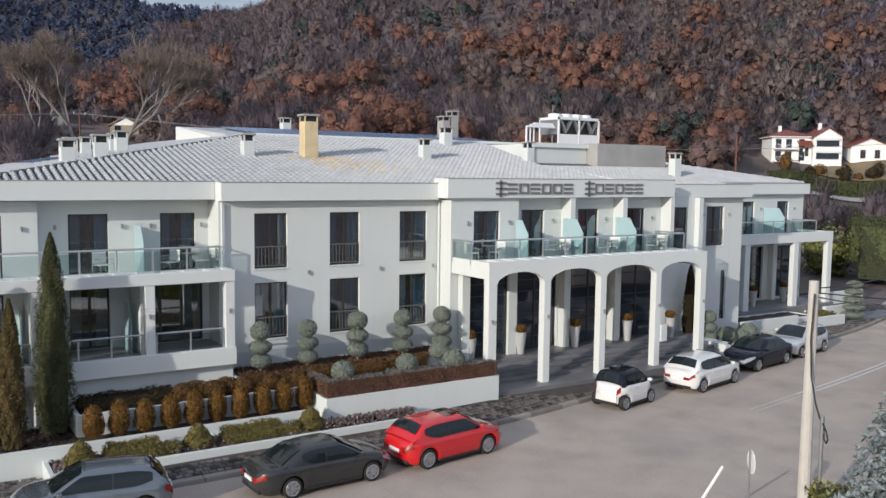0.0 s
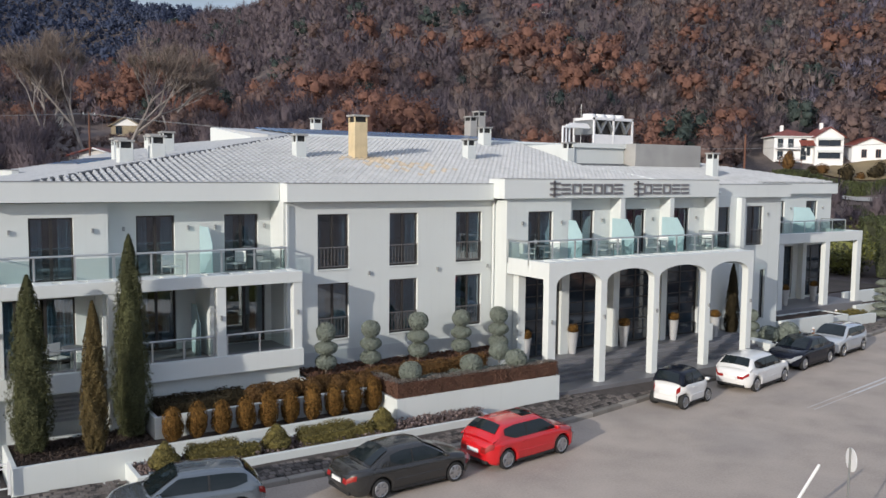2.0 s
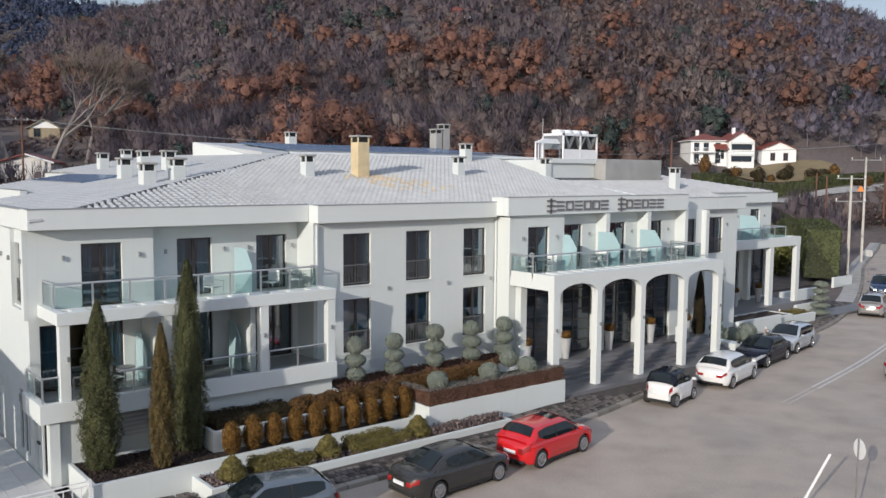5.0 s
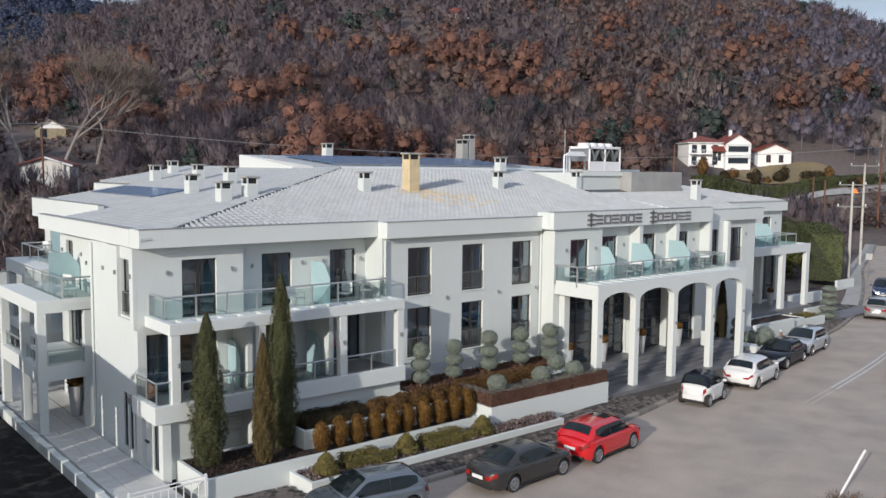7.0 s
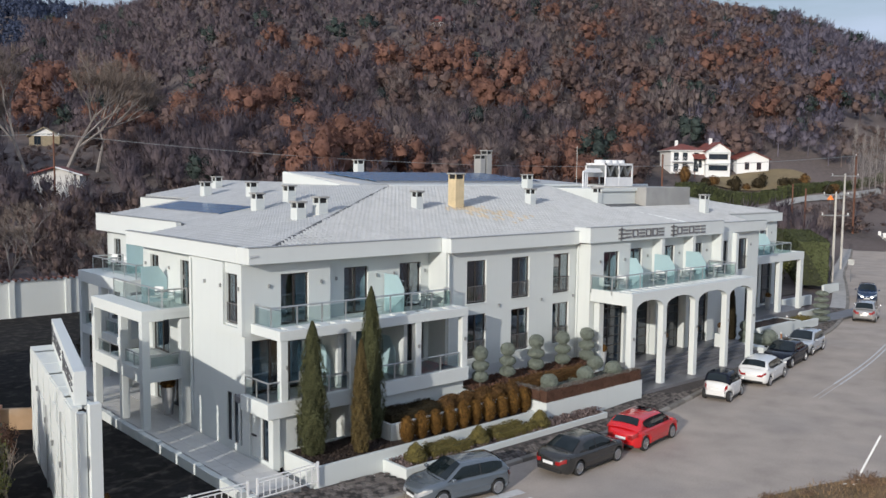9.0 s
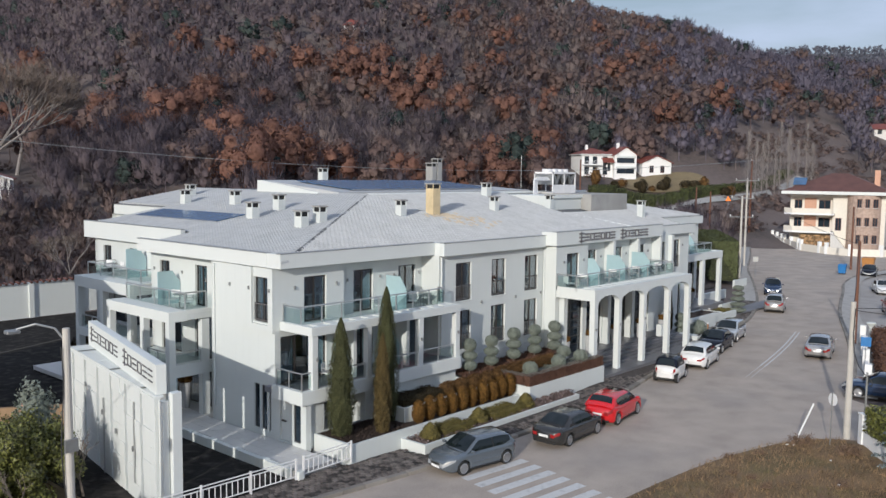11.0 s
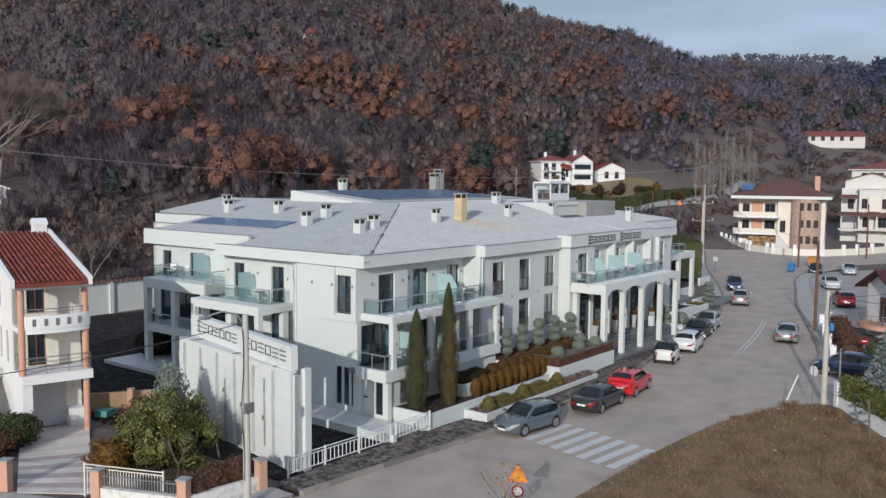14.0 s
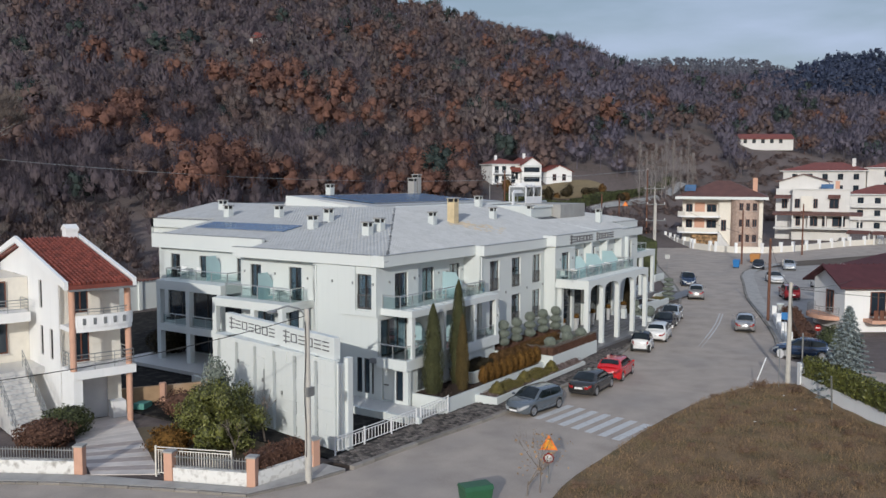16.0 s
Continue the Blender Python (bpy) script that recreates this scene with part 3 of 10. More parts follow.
def kerb(line, name, label, step=1.0, w=0.28, h=0.16):
    """A kerb laid stone by stone: every stone is a part."""
    root = thing(name, label, "kerb", kind="structure")
    run = 0.0
    i = 0
    pts = [Vector(p) for p in line]
    stone = None
    while i < len(pts) - 1:
        seg = pts[i + 1] - pts[i]
        n = max(1, round(seg.length / step))
        ang = math.degrees(math.atan2(seg.y, seg.x))
        for k in range(n):
            p = pts[i] + seg * (k + 0.5) / n
            ln = seg.length / n
            if stone is None:
                b2 = bmesh.new()
                box(b2, -0.493, 0.493, -w / 2, w / 2, -0.1, h)
                stone = mesh_of("kerb_stone", finish(b2, 0.025), KERBM)
            ob = part("kerb_stone", stone, None, root)
            ob.matrix_basis = pose(p.x, p.y, random.uniform(-0.008, 0.008), 0, 0, ang + random.uniform(-0.6, 0.6)) @ Matrix.Diagonal((ln / 1.0, 1, 1, 1))
        i += 1
    return root


kerb(offset(north, 0.14), "kerb", "worn stone kerb along the hotel pavement", 1.0)
kerb(offset(south, 0.14), "kerb", "worn stone kerb beside the parking lot", 1.6)
band(offset(south, 0.27), offset(south, 1.75), 0.12, "pavement", PALECON, "pale worn concrete pavement across the street", "pavement")
# the pavement runs from the kerb to the hotel's beds and forecourt
inner = []
for x, y in north:
    if x < -0.4:
        inner.append((x, max(y + 0.4, 27.5)))
    elif x < 2.95:
        inner.append((x, 27.2))
    elif x < 15.5:
        inner.append((x, 25.78))
    elif x < 19.4:
        inner.append((x, 26.62))
    elif x < 34:
        inner.append((x, 26.95 if x < 30 else max(y + 0.6, 26.95)))
    else:
        inner.append((x, y + 2.6))
cut = [k for k, p in enumerate(north) if p[0] < 60]
edge_n, edge_far = offset(north, 0.26), [(x, y + 1.7) for x, y in north]
band(edge_n[:len(cut)], inner[:len(cut)], 0.135, "pavement", JOINT, "dark stone-sett pavement in front of the hotel", "pavement", lambda x: 0.135 + (0.19 * min(1, max(0, (x - 3) / 3)) + 0.15 * min(1, max(0, (x - 15.4) / 3))) * (1 if x < 30 else max(0, (34 - x) / 4)))
band(edge_n[len(cut) - 1:], edge_far[len(cut) - 1:], 0.13, "pavement", PALECON, "pale worn pavement beside the hedges", "pavement")
# road markings: zebra crossing, double centre line, edge line
for k in range(7):
    bm = bmesh.new()
    box(bm, -1.85, 1.85, -0.23, 0.23, 0.002, 0.006, pose(4.0 - k * 0.205, 22.55 - k * 0.867, 0, 0, 0, -6))
    single("crossing_stripe", finish(bm), PAINTW, "worn white painted zebra crossing stripe", "road marking", "zebra crossing")
for d in (0.0, 0.3):
    line = smooth_line([(28.3, 21.68 - d), (31.5, 22.2 - d), (36, 22.95 - d), (41, 23.9 - d), (46.8, 25.2 - d)])
    bm = bmesh.new()
    for (ax, ay), (bx, by) in zip(line, line[1:]):
        h = 0.06 if ax > 31.8 else 0.018                       # worn thin at the near end
        vs = [bm.verts.new((ax, ay - h, 0.005)), bm.verts.new((bx, by - h, 0.005)), bm.verts.new((bx, by + h, 0.005)), bm.verts.new((ax, ay + h, 0.005))]
        bm.faces.new(vs)
    single("centre_line", bm, PAINTW, "faded white painted centre line", "road marking", "double centre line")

# ---- foliage helpers ----
def soup(name, tris, material, normals=None):
    """A mesh of loose triangles from an array n x 3 x 3; normals, one a triangle or a corner, round the shading of a crown."""
    n = len(tris)
    if normals is not None:                                    # every triangle is wound to face the way it is shaded
        if normals.ndim == 2:
            normals = np.repeat(normals[:, None, :], 3, axis=1)
        face = np.cross(tris[:, 1] - tris[:, 0], tris[:, 2] - tris[:, 0])
        back = ((face * normals.mean(axis=1)).sum(axis=1) < 0)[:, None, None]
        tris, normals = np.where(back, tris[:, ::-1], tris), np.where(back, normals[:, ::-1], normals)
    me = bpy.data.meshes.new(name)
    me.vertices.add(n * 3)
    me.vertices.foreach_set("co", np.ascontiguousarray(tris, dtype=np.float32).reshape(-1))
    me.loops.add(n * 3)
    me.loops.foreach_set("vertex_index", np.arange(n * 3, dtype=np.int32))
    me.polygons.add(n)
    me.polygons.foreach_set("loop_start", np.arange(0, n * 3, 3, dtype=np.int32))
    me.update(calc_edges=True)
    if normals is not None:
        me.polygons.foreach_set("use_smooth", np.ones(n, dtype=bool))
        at = me.attributes.new("custom_normal", "FLOAT_VECTOR", "POINT")
        at.data.foreach_set("vector", np.ascontiguousarray(normals, dtype=np.float32).reshape(-1))
    me.materials.append(material)
    return me


def unit(v):
    return v / (np.linalg.norm(v, axis=1, keepdims=True) + 1e-9)


def leaves(points, normals, size, rng, spread=0.6, aspect=1.0):
    """Leaf or sprig triangles at points, facing roughly along normals."""
    n = len(points)
    d = normals + rng.normal(0, spread, (n, 3))
    d /= np.linalg.norm(d, axis=1, keepdims=True)
    up = rng.normal(0, 1, (n, 3))
    a = np.cross(d, up)
    a /= np.linalg.norm(a, axis=1, keepdims=True) + 1e-9
    b = np.cross(d, a)
    s = size * rng.uniform(0.6, 1.35, (n, 1))
    return np.stack([points - a * s * 0.5 * aspect - b * s * 0.4, points + a * s * 0.5 * aspect - b * s * 0.4, points + b * s * 0.6 + d * s * 0.25], axis=1)


def sphere_tris(n_lat=7, n_lon=12):
    out = []
    for i in range(n_lat):
        t0, t1 = math.pi * i / n_lat, math.pi * (i + 1) / n_lat
        for j in range(n_lon):
            p0, p1 = 2 * math.pi * j / n_lon, 2 * math.pi * (j + 1) / n_lon
            q = [(math.sin(t) * math.cos(p), math.sin(t) * math.sin(p), math.cos(t)) for t, p in ((t0, p0), (t1, p0), (t1, p1), (t0, p1))]
            out += [(q[0], q[1], q[2]), (q[0], q[2], q[3])]
    return np.array(out)


SPH = sphere_tris()
LEAF_SEED = [10]


def leaf_ball(name, balls, count, size, material, rough=0.10, core=0.86, spread=0.6, aspect=1.0):
    """Ellipsoid clumps of small leaves over a leafy core; balls are (centre, radii)."""
    LEAF_SEED[0] += 1
    rng = np.random.default_rng(LEAF_SEED[0])
    tris = []
    area = sum((r[0] * r[1] * r[2]) ** (2 / 3) for _, r in balls)
    for c, r in balls:
        c, r = np.array(c, float), np.array(r, float)
        n = max(30, int(count * (r.prod() ** (2 / 3)) / area))
        d = rng.normal(0, 1, (n, 3))
        d /= np.linalg.norm(d, axis=1, keepdims=True)
        k = 1 + rough * (rng.normal(0, 0.5, (n, 1)) + 0.8 * np.sin(d @ rng.normal(0, 3.2, (3, 1)) + rng.uniform(0, 6)))
        tris.append(leaves(c + d * r * k, d / r / np.linalg.norm(d / r, axis=1, keepdims=True), size, rng, spread, aspect))
        if core:
            tris.append(c + SPH * r * core)
    return soup(name, np.concatenate(tris), material)


def limb(bm, a, b, r0, r1, rng, depth, spread=0.7, n=5):
    """A branching limb; each level is a tapered bar with some forks."""
    tube(bm, a, b, r0, r1, n, False)
    if depth == 0:
        return
    d = b - a
    for k in range(rng.choice((2, 3))):
        t = rng.uniform(0.55, 1.0)
        p = a.lerp(b, t)
        nd = (d.normalized() + Vector((rng.uniform(-1, 1), rng.uniform(-1, 1), rng.uniform(-0.2, 0.8))) * spread).normalized()
        limb(bm, p, p + nd * d.length * rng.uniform(0.55, 0.8), r1, r1 * 0.55, rng, depth - 1, spread, max(3, n - 1))

# ---- hotel: walls ----
hotel = thing("hotel", "white rendered three-storey hotel with pale tiled hip roof", "building")
FL1, FL2 = 2.80, 5.55            # floors of the two upper storeys
SOFFIT, EAVE = 8.18, 8.90
TH = 0.30
YM, YW, YWR, YP, YPR, YE, YEE = 31.02, 31.85, 32.28, 30.10, 30.62, 31.10, 36.55     # faces of the south walls
XW = -0.57                        # face of the west wall


def hwall(u0, u1, z0, z1, holes, turn, name="wall", mat=None, thick=TH):
    return part(name, wall_mesh(u0, u1, z0, z1, thick, holes, turn), mat or STUCCO, hotel)


def hbox(name, *d, mat=None, label="", bevel=0.0):
    bm = bmesh.new()
    box(bm, *d)
    return part(name, finish(bm, bevel), mat or STUCCO, hotel, label)


Z1A, Z1B, Z2A, Z2B = 2.84, 5.03, 5.58, 7.70
# main block: three bays of French windows on two floors
bays = [(11.0, 12.33), (14.13, 15.46), (17.32, 18.66)]
hwall(9.62, 19.28, 0.9, SOFFIT, [(a, b, c, d) for a, b in bays for c, d in ((Z1A, Z1B), (Z2A, Z2B))], SOUTH(YM), "wall_main")
for i, (a, b) in enumerate(bays):
    window(hotel, SOUTH(YM), a, b, Z1A, Z1B, 2, True, CURTAIN if i != 1 else CURTAIN_B, gap=0.34)
    window(hotel, SOUTH(YM), a, b, Z2A, Z2B, 2, True, CURTAIN, gap=0.2 if i == 0 else 0.3)
hbox("plinth", 9.62, 19.28, YM - 0.03, YM - 0.003, 0.9, 2.42, mat=PLINTH)
hwall(-YWR, -YM - TH, 0.9, SOFFIT, [], WEST(9.62), "wall_return")
# west wing, upper floor: door bay forward, two doors in a recess
doors_w = [(1.13, 2.5), (4.63, 5.98), (7.81, 9.12)]
hwall(XW, 3.60, 0.3, SOFFIT, [(*doors_w[0], FL2, Z2B), (-0.25, 2.5, FL1, Z1B)], SOUTH(YW), "wall_wing")
hwall(3.60, 9.62, 0.3, SOFFIT, [(a, b, FL2, Z2B) for a, b in doors_w[1:]] + [(4.63, 5.98, FL1, Z1B), (7.0, 9.38, FL1, Z1B)], SOUTH(YWR), "wall_recess")
hwall(YW + TH, YWR + 0.02, 0.3, SOFFIT, [], EAST(3.60), "wall_return")
for a, b in doors_w:
    y = YW if a < 3 else YWR
    window(hotel, SOUTH(y), a, b, FL2 + 0.03, Z2B, 2, False, CURTAIN, gap=0.32, sill=False)
    u0, u1 = (-0.25, b) if a < 3 else (a, b) if a < 7 else (7.0, 9.38)
    window(hotel, SOUTH(y), u0, u1, FL1 + 0.03, Z1B, 2 if 3 < a < 7 else 3, False, CURTAIN, gap=0.32 if a < 7 else 0.12, sill=False)
# south loggia of the west wing
hbox("loggia_slab", -0.02, 9.475, 30.46, 32.26, 5.38, 5.55, mat=STUCCO)
hbox("loggia_beam", -0.30, 9.74, 29.55, 29.80, 5.36, 5.76, mat=FASCIA, bevel=0.01)
hbox("loggia_beam", -0.30, -0.03, 29.80, 31.84, 5.36, 5.76, mat=FASCIA, bevel=0.01)
hbox("loggia_beam", 9.48, 9.738, 29.80, 31.0, 5.36, 5.76, mat=FASCIA, bevel=0.01)


def pergola_slat(x0, x1, y0, y1, z1):
    """A level slat between the front beam and the railing's foot."""
    bm = bmesh.new()
    box(bm, x0, x1, y0, y1, z1 - 0.14, z1)
    part("pergola_slat", finish(bm), FASCIA, hotel)


for k in range(12):
    x = 0.25 + k * 0.78
    pergola_slat(x, x + 0.48, 29.803, 30.337, 5.757)
hbox("pergola_rail", -0.03, 9.48, 30.34, 30.46, 5.38, 5.755, mat=FASCIA)
for x0, x1 in ((-0.24, 0.08), (3.08, 3.36), (6.60, 6.93), (9.40, 9.735)):
    hbox("column", x0, x1, 29.58, 29.88, 2.96, 5.36, mat=FASCIA, bevel=0.012)
hbox("loggia_floor", -0.85, 9.74, 29.75, 32.26, 2.55, 2.80, mat=SLATE)
hbox("loggia_base_beam", -0.88, 9.77, 29.52, 29.76, 2.34, 2.96, mat=FASCIA, bevel=0.01)
hbox("loggia_base_beam", -0.88, -0.62, 29.76, 31.70, 2.34, 2.96, mat=FASCIA, bevel=0.01)
hbox("loggia_wall", 3.20, 9.735, 29.86, 30.10, 0.25, 2.54)
hbox("loggia_wall", -0.27, 3.20, 31.30, 31.54, 0.25, 2.54)
hbox("loggia_wall", -0.28, 0.58, 29.765, 29.98, 0.25, 2.54)
hbox("loggia_wall", 0.38, 0.58, 29.982, 31.298, 0.25, 2.54)
hbox("loggia_wall", 3.20, 3.44, 30.102, 31.80, 0.25, 2.54)
for k in range(9):
    bm = bmesh.new()
    box(bm, 0.6, 3.1, -0.05, 0.05, -0.012, 0.012, pose(0, 31.20, 1.05 + 0.15 * k, 35))
    part("louvre", finish(bm), PLINTH, hotel, "grey metal louvre under the loggia")
hbox("loggia_partition", 3.12, 3.32, 30.6, 31.8, 2.80, 5.38)
hbox("loggia_partition", 6.66, 6.86, 30.5, 32.2, 2.80, 5.38)
for a, b in ((0.18, 3.02), (3.42, 6.54), (6.99, 9.34)):
    glass_rail(hotel, [(a, 29.70), (b, 29.70)], 2.96, 0.70, 1.1)
glass_rail(hotel, [(-0.15, 29.70), (-0.75, 29.70), (-0.75, 31.5)], 2.96, 0.78, 0.75)
glass_rail(hotel, [(-0.12, 31.8), (-0.12, 30.52), (9.50, 30.52), (9.50, 30.98)], 5.56, 0.98, 1.23)


def screen(x, y0, y1, z, turn=None):
    """A frosted privacy screen with a cut-off upper corner."""
    bm = bmesh.new()
    side = [(y1, z), (y0, z), (y0, z + 1.15), (y0 + 0.45, z + 1.75), (y1, z + 1.75)]
    a = [bm.verts.new((x - 0.012, y, h)) for y, h in side]
    b = [bm.verts.new((x + 0.012, y, h)) for y, h in side]
    bm.faces.new(a)
    bm.faces.new(b[::-1])
    for i in range(5):
        j = (i + 1) % 5
        bm.faces.new((a[i], b[i], b[j], a[j]))
    if turn is not None:
        bm.transform(turn)
    part("privacy_screen", finish(bm), FROST, hotel, "frosted blue-green glass privacy screen")


screen(6.86, 30.75, 32.2, FL2)
for x in (2.9, 6.4):
    screen(x, 30.8, 31.8, FL1)

# sign block above the entrance
doors_p = [(20.44, 21.83), (23.4, 24.72), (26.75, 28.05), (29.9, 31.1)]
hwall(19.28, 22.85, 0.9, SOFFIT + 0.09, [(*doors_p[0], FL2, Z2B), (19.9, 22.4, 0.9, 5.05)], SOUTH(YP), "wall_portal")
hwall(22.85, 34.75, 0.9, SOFFIT + 0.09, [(a, b, FL2, Z2B) for a, b in doors_p[1:]] + [(33.2, 34.2, FL2, Z2B)] + [(23.1, 25.6, 0.9, 5.05), (26.4, 28.9, 0.9, 5.05), (29.6, 32.0, 0.9, 5.05)],
      SOUTH(YPR), "wall_portal_recess")
hwall(YP + TH, YPR + 0.02, 0.9, SOFFIT + 0.09, [], EAST(22.85), "wall_return")
hwall(-YM - 0.02, -YP - TH, 0.9, SOFFIT, [], WEST(19.28), "wall_return")
for a, b in doors_p:
    window(hotel, SOUTH(YP if a < 22 else YPR), a, b, FL2 + 0.03, Z2B, 2, False, CURTAIN, gap=0.3, sill=False)
window(hotel, SOUTH(YPR), 33.2, 34.2, FL2 + 0.03, Z2B, 1, False, CURTAIN, gap=0.3, sill=False)
for x in (25.72, 29.0):
    hbox("pier", x, x + 0.28, 29.95, YPR - 0.003, FL2, SOFFIT + 0.1)
hbox("pier", 32.25, 32.5, 29.95, YPR - 0.003, FL2, SOFFIT + 0.1)
for x in (22.55, 25.66, 28.96):
    screen(x, 29.0, 30.4 if x > 23 else 29.9, FL2)


def shopfront(u0, u1, y, z0, z1, bars):
    """Tall dark glazing with slim horizontal bars."""
    bm = bmesh.new()
    for a, b in ((u0, u0 + 0.07), (u1 - 0.07, u1), ((u0 + u1) / 2 - 0.04, (u0 + u1) / 2 + 0.04)):
        box(bm, a, b, 0.16, 0.24, z0, z1)
    box(bm, u0 + 0.07, u1 - 0.07, 0.165, 0.235, z1 - 0.05, z1)
    bm.transform(SOUTH(y))
    f = part("glazed_front", finish(bm), FRAME, hotel, "dark framed full-height entrance glazing")
    for k in range(bars):
        z = z0 + (z1 - z0 - 0.06) * k / bars
        b2 = bmesh.new()
        box(b2, u0 + 0.07, u1 - 0.07, 0.17, 0.23, z, z + 0.05)
        b2.transform(SOUTH(y))
        part("glazing_bar", finish(b2), FRAME, f)
    for a, b in ((u0 + 0.07, (u0 + u1) / 2 - 0.04), ((u0 + u1) / 2 + 0.04, u1 - 0.07)):
        bm = bmesh.new()
        box(bm, a, b, 0.19, 0.205, z0 + 0.05, z1)
        bm.transform(SOUTH(y))
        part("pane", finish(bm), DARKGLASS, f)


PF = 1.28      # portico floor
shopfront(19.9, 22.4, YP, PF, 5.05, 7)
for a, b in ((23.1, 25.6), (26.4, 28.9), (29.6, 32.0)):
    shopfront(a, b, YPR, PF, 5.05, 7)
# portico: arcade of four arches
ZA, ZT, ZSP = 5.35, 5.78, 4.88
cols = [(19.33, 19.74), (22.15, 22.50), (25.27, 25.62), (28.63, 28.98), (31.58, 31.96)]


def arcade():
    """The arched front wall: one mesh with real arch openings."""
    bm = bmesh.new()
    y0, y1 = 27.32, 27.67

    def strip(pts_lo, pts_hi):
        for (a, b), (c, d) in zip(zip(pts_lo, pts_hi), zip(pts_lo[1:], pts_hi[1:])):
            for y, flip in ((y0, 0), (y1, 1)):
                q = [(a[0], y, a[1]), (c[0], y, c[1]), (d[0], y, d[1]), (b[0], y, b[1])]
                bm.faces.new([bm.verts.new(p) for p in (q[::-1] if flip else q)])
            bm.faces.new([bm.verts.new(p) for p in ((a[0], y0, a[1]), (a[0], y1, a[1]), (c[0], y1, c[1]), (c[0], y0, c[1]))])
            bm.faces.new([bm.verts.new(p) for p in ((b[0], y0, b[1]), (d[0], y0, d[1]), (d[0], y1, d[1]), (b[0], y1, b[1]))])

    lo, hi = [], []
    for i, (a, b) in enumerate(cols):
        lo += [(a, ZSP), (b, ZSP)]
        if i + 1 < len(cols):
            c = cols[i + 1][0]
            m, r = (b + c) / 2, (c - b) / 2
            for k in range(1, 16):
                t = math.pi * (1 - k / 16)
                lo.append((m + r * math.cos(t), ZSP + (ZA - ZSP) * math.sin(t)))
    hi = [(x, ZT) for x, _ in lo]
    strip(lo, hi)
    for x in (lo[0][0], lo[-1][0]):
        bm.faces.new([bm.verts.new(p) for p in ((x, y0, ZSP), (x, y1, ZSP), (x, y1, ZT), (x, y0, ZT))])
    return finish(bm)


part("arcade", arcade(), FASCIA, hotel, "white rendered arcade with segmental arches")
for i, (a, b) in enumerate(cols):
    hbox("column", a, b, 27.322, 27.668, 0.55, ZSP, mat=FASCIA, bevel=0.012)
hbox("portico_side_beam", 19.33, 19.62, 27.672, 30.08, 5.1, ZT, mat=FASCIA)
hbox("portico_side_beam", 31.68, 31.96, 27.672, 30.58, 5.1, ZT, mat=FASCIA)
hbox("portico_slab", 19.62, 31.68, 28.72, 30.60, 5.36, 5.55, mat=STUCCO)
for k in range(15):
    x = 20.1 + k * 0.8
    pergola_slat(x, x + 0.48, 27.675, 28.597, ZT - 0.003)
hbox("pergola_rail", 19.62, 31.68, 28.60, 28.72, 5.36, 5.76, mat=FASCIA)
glass_rail(hotel, [(19.35, 30.05), (19.35, 28.66), (31.82, 28.66), (31.82, 30.55)], 5.56, 0.98, 1.25)
for x in (19.9, 22.68, 25.9, 29.1):
    hbox("inner_pier", x - 0.24, x + 0.14, 29.70 if x < 22 else 30.2, 30.06 if x < 22 else 30.60, 0.9, 5.30)

# east block and east wing
hwall(34.75, 39.10, 0.5, SOFFIT, [(36.2, 37.6, Z2A, Z2B), (37.5, 37.95, 1.5, 4.2)], SOUTH(YE), "wall_east_block")
window(hotel, SOUTH(YE), 36.2, 37.6, Z2A, Z2B, 2, True, CURTAIN, gap=0.35)
window(hotel, SOUTH(YE), 37.5, 37.95, 1.5, 4.2, 1, False, None)
hwall(-YE, -YPR + 0.3, 0.5, SOFFIT, [], WEST(34.75), "wall_return")
hwall(YE + TH, YEE, 0.5, SOFFIT, [], EAST(39.10), "wall_return")
hwall(39.10, 52.2, 0.5, SOFFIT, [(41.2, 42.4, FL2, Z2B), (45.9, 47.1, FL2, Z2B), (49.4, 50.65, FL2, Z2B), (41.5, 44.2, 1.2, 4.7), (45.4, 48.2, 1.2, 4.7), (49.2, 51.6, 1.2, 4.7)], SOUTH(YEE), "wall_east_wing")
for a, b in ((41.2, 42.4), (45.9, 47.1), (49.4, 50.65)):
    window(hotel, SOUTH(YEE), a, b, FL2 + 0.03, Z2B, 2, False, CURTAIN, gap=0.3, sill=False)
for a, b in ((41.5, 44.2), (45.4, 48.2), (49.2, 51.6)):
    shopfront(a, b, YEE, 1.25, 4.7, 3)
hbox("porch_beam", 39.4, 51.6, 33.78, 34.15, 5.18, 5.80, mat=FASCIA, bevel=0.01)
hbox("porch_beam", 51.22, 51.6, 34.15, 36.5, 5.18, 5.80, mat=FASCIA, bevel=0.01)
hbox("porch_slab", 39.12, 51.22, 34.15, 36.53, 5.22, 5.50)
for x in (39.45, 42.9, 47.6, 51.1):
    hbox("column", x, x + 0.48, 33.80, 34.13, 0.5, 5.18, mat=FASCIA, bevel=0.012)
for x in (44.6, 48.7):
    hbox("pier", x, x + 0.4, 36.15, 36.53, 0.9, 5.2)
glass_rail(hotel, [(39.15, 34.6), (50.9, 34.6), (50.9, 36.4)], 5.51, 0.98, 1.5)
screen(48.0, 34.9, 36.5, FL2)
screen(43.6, 34.9, 36.5, FL2)
hbox("porch_floor", 39.11, 51.7, 33.6, 36.53, 0.2, 1.12, mat=SLATE)

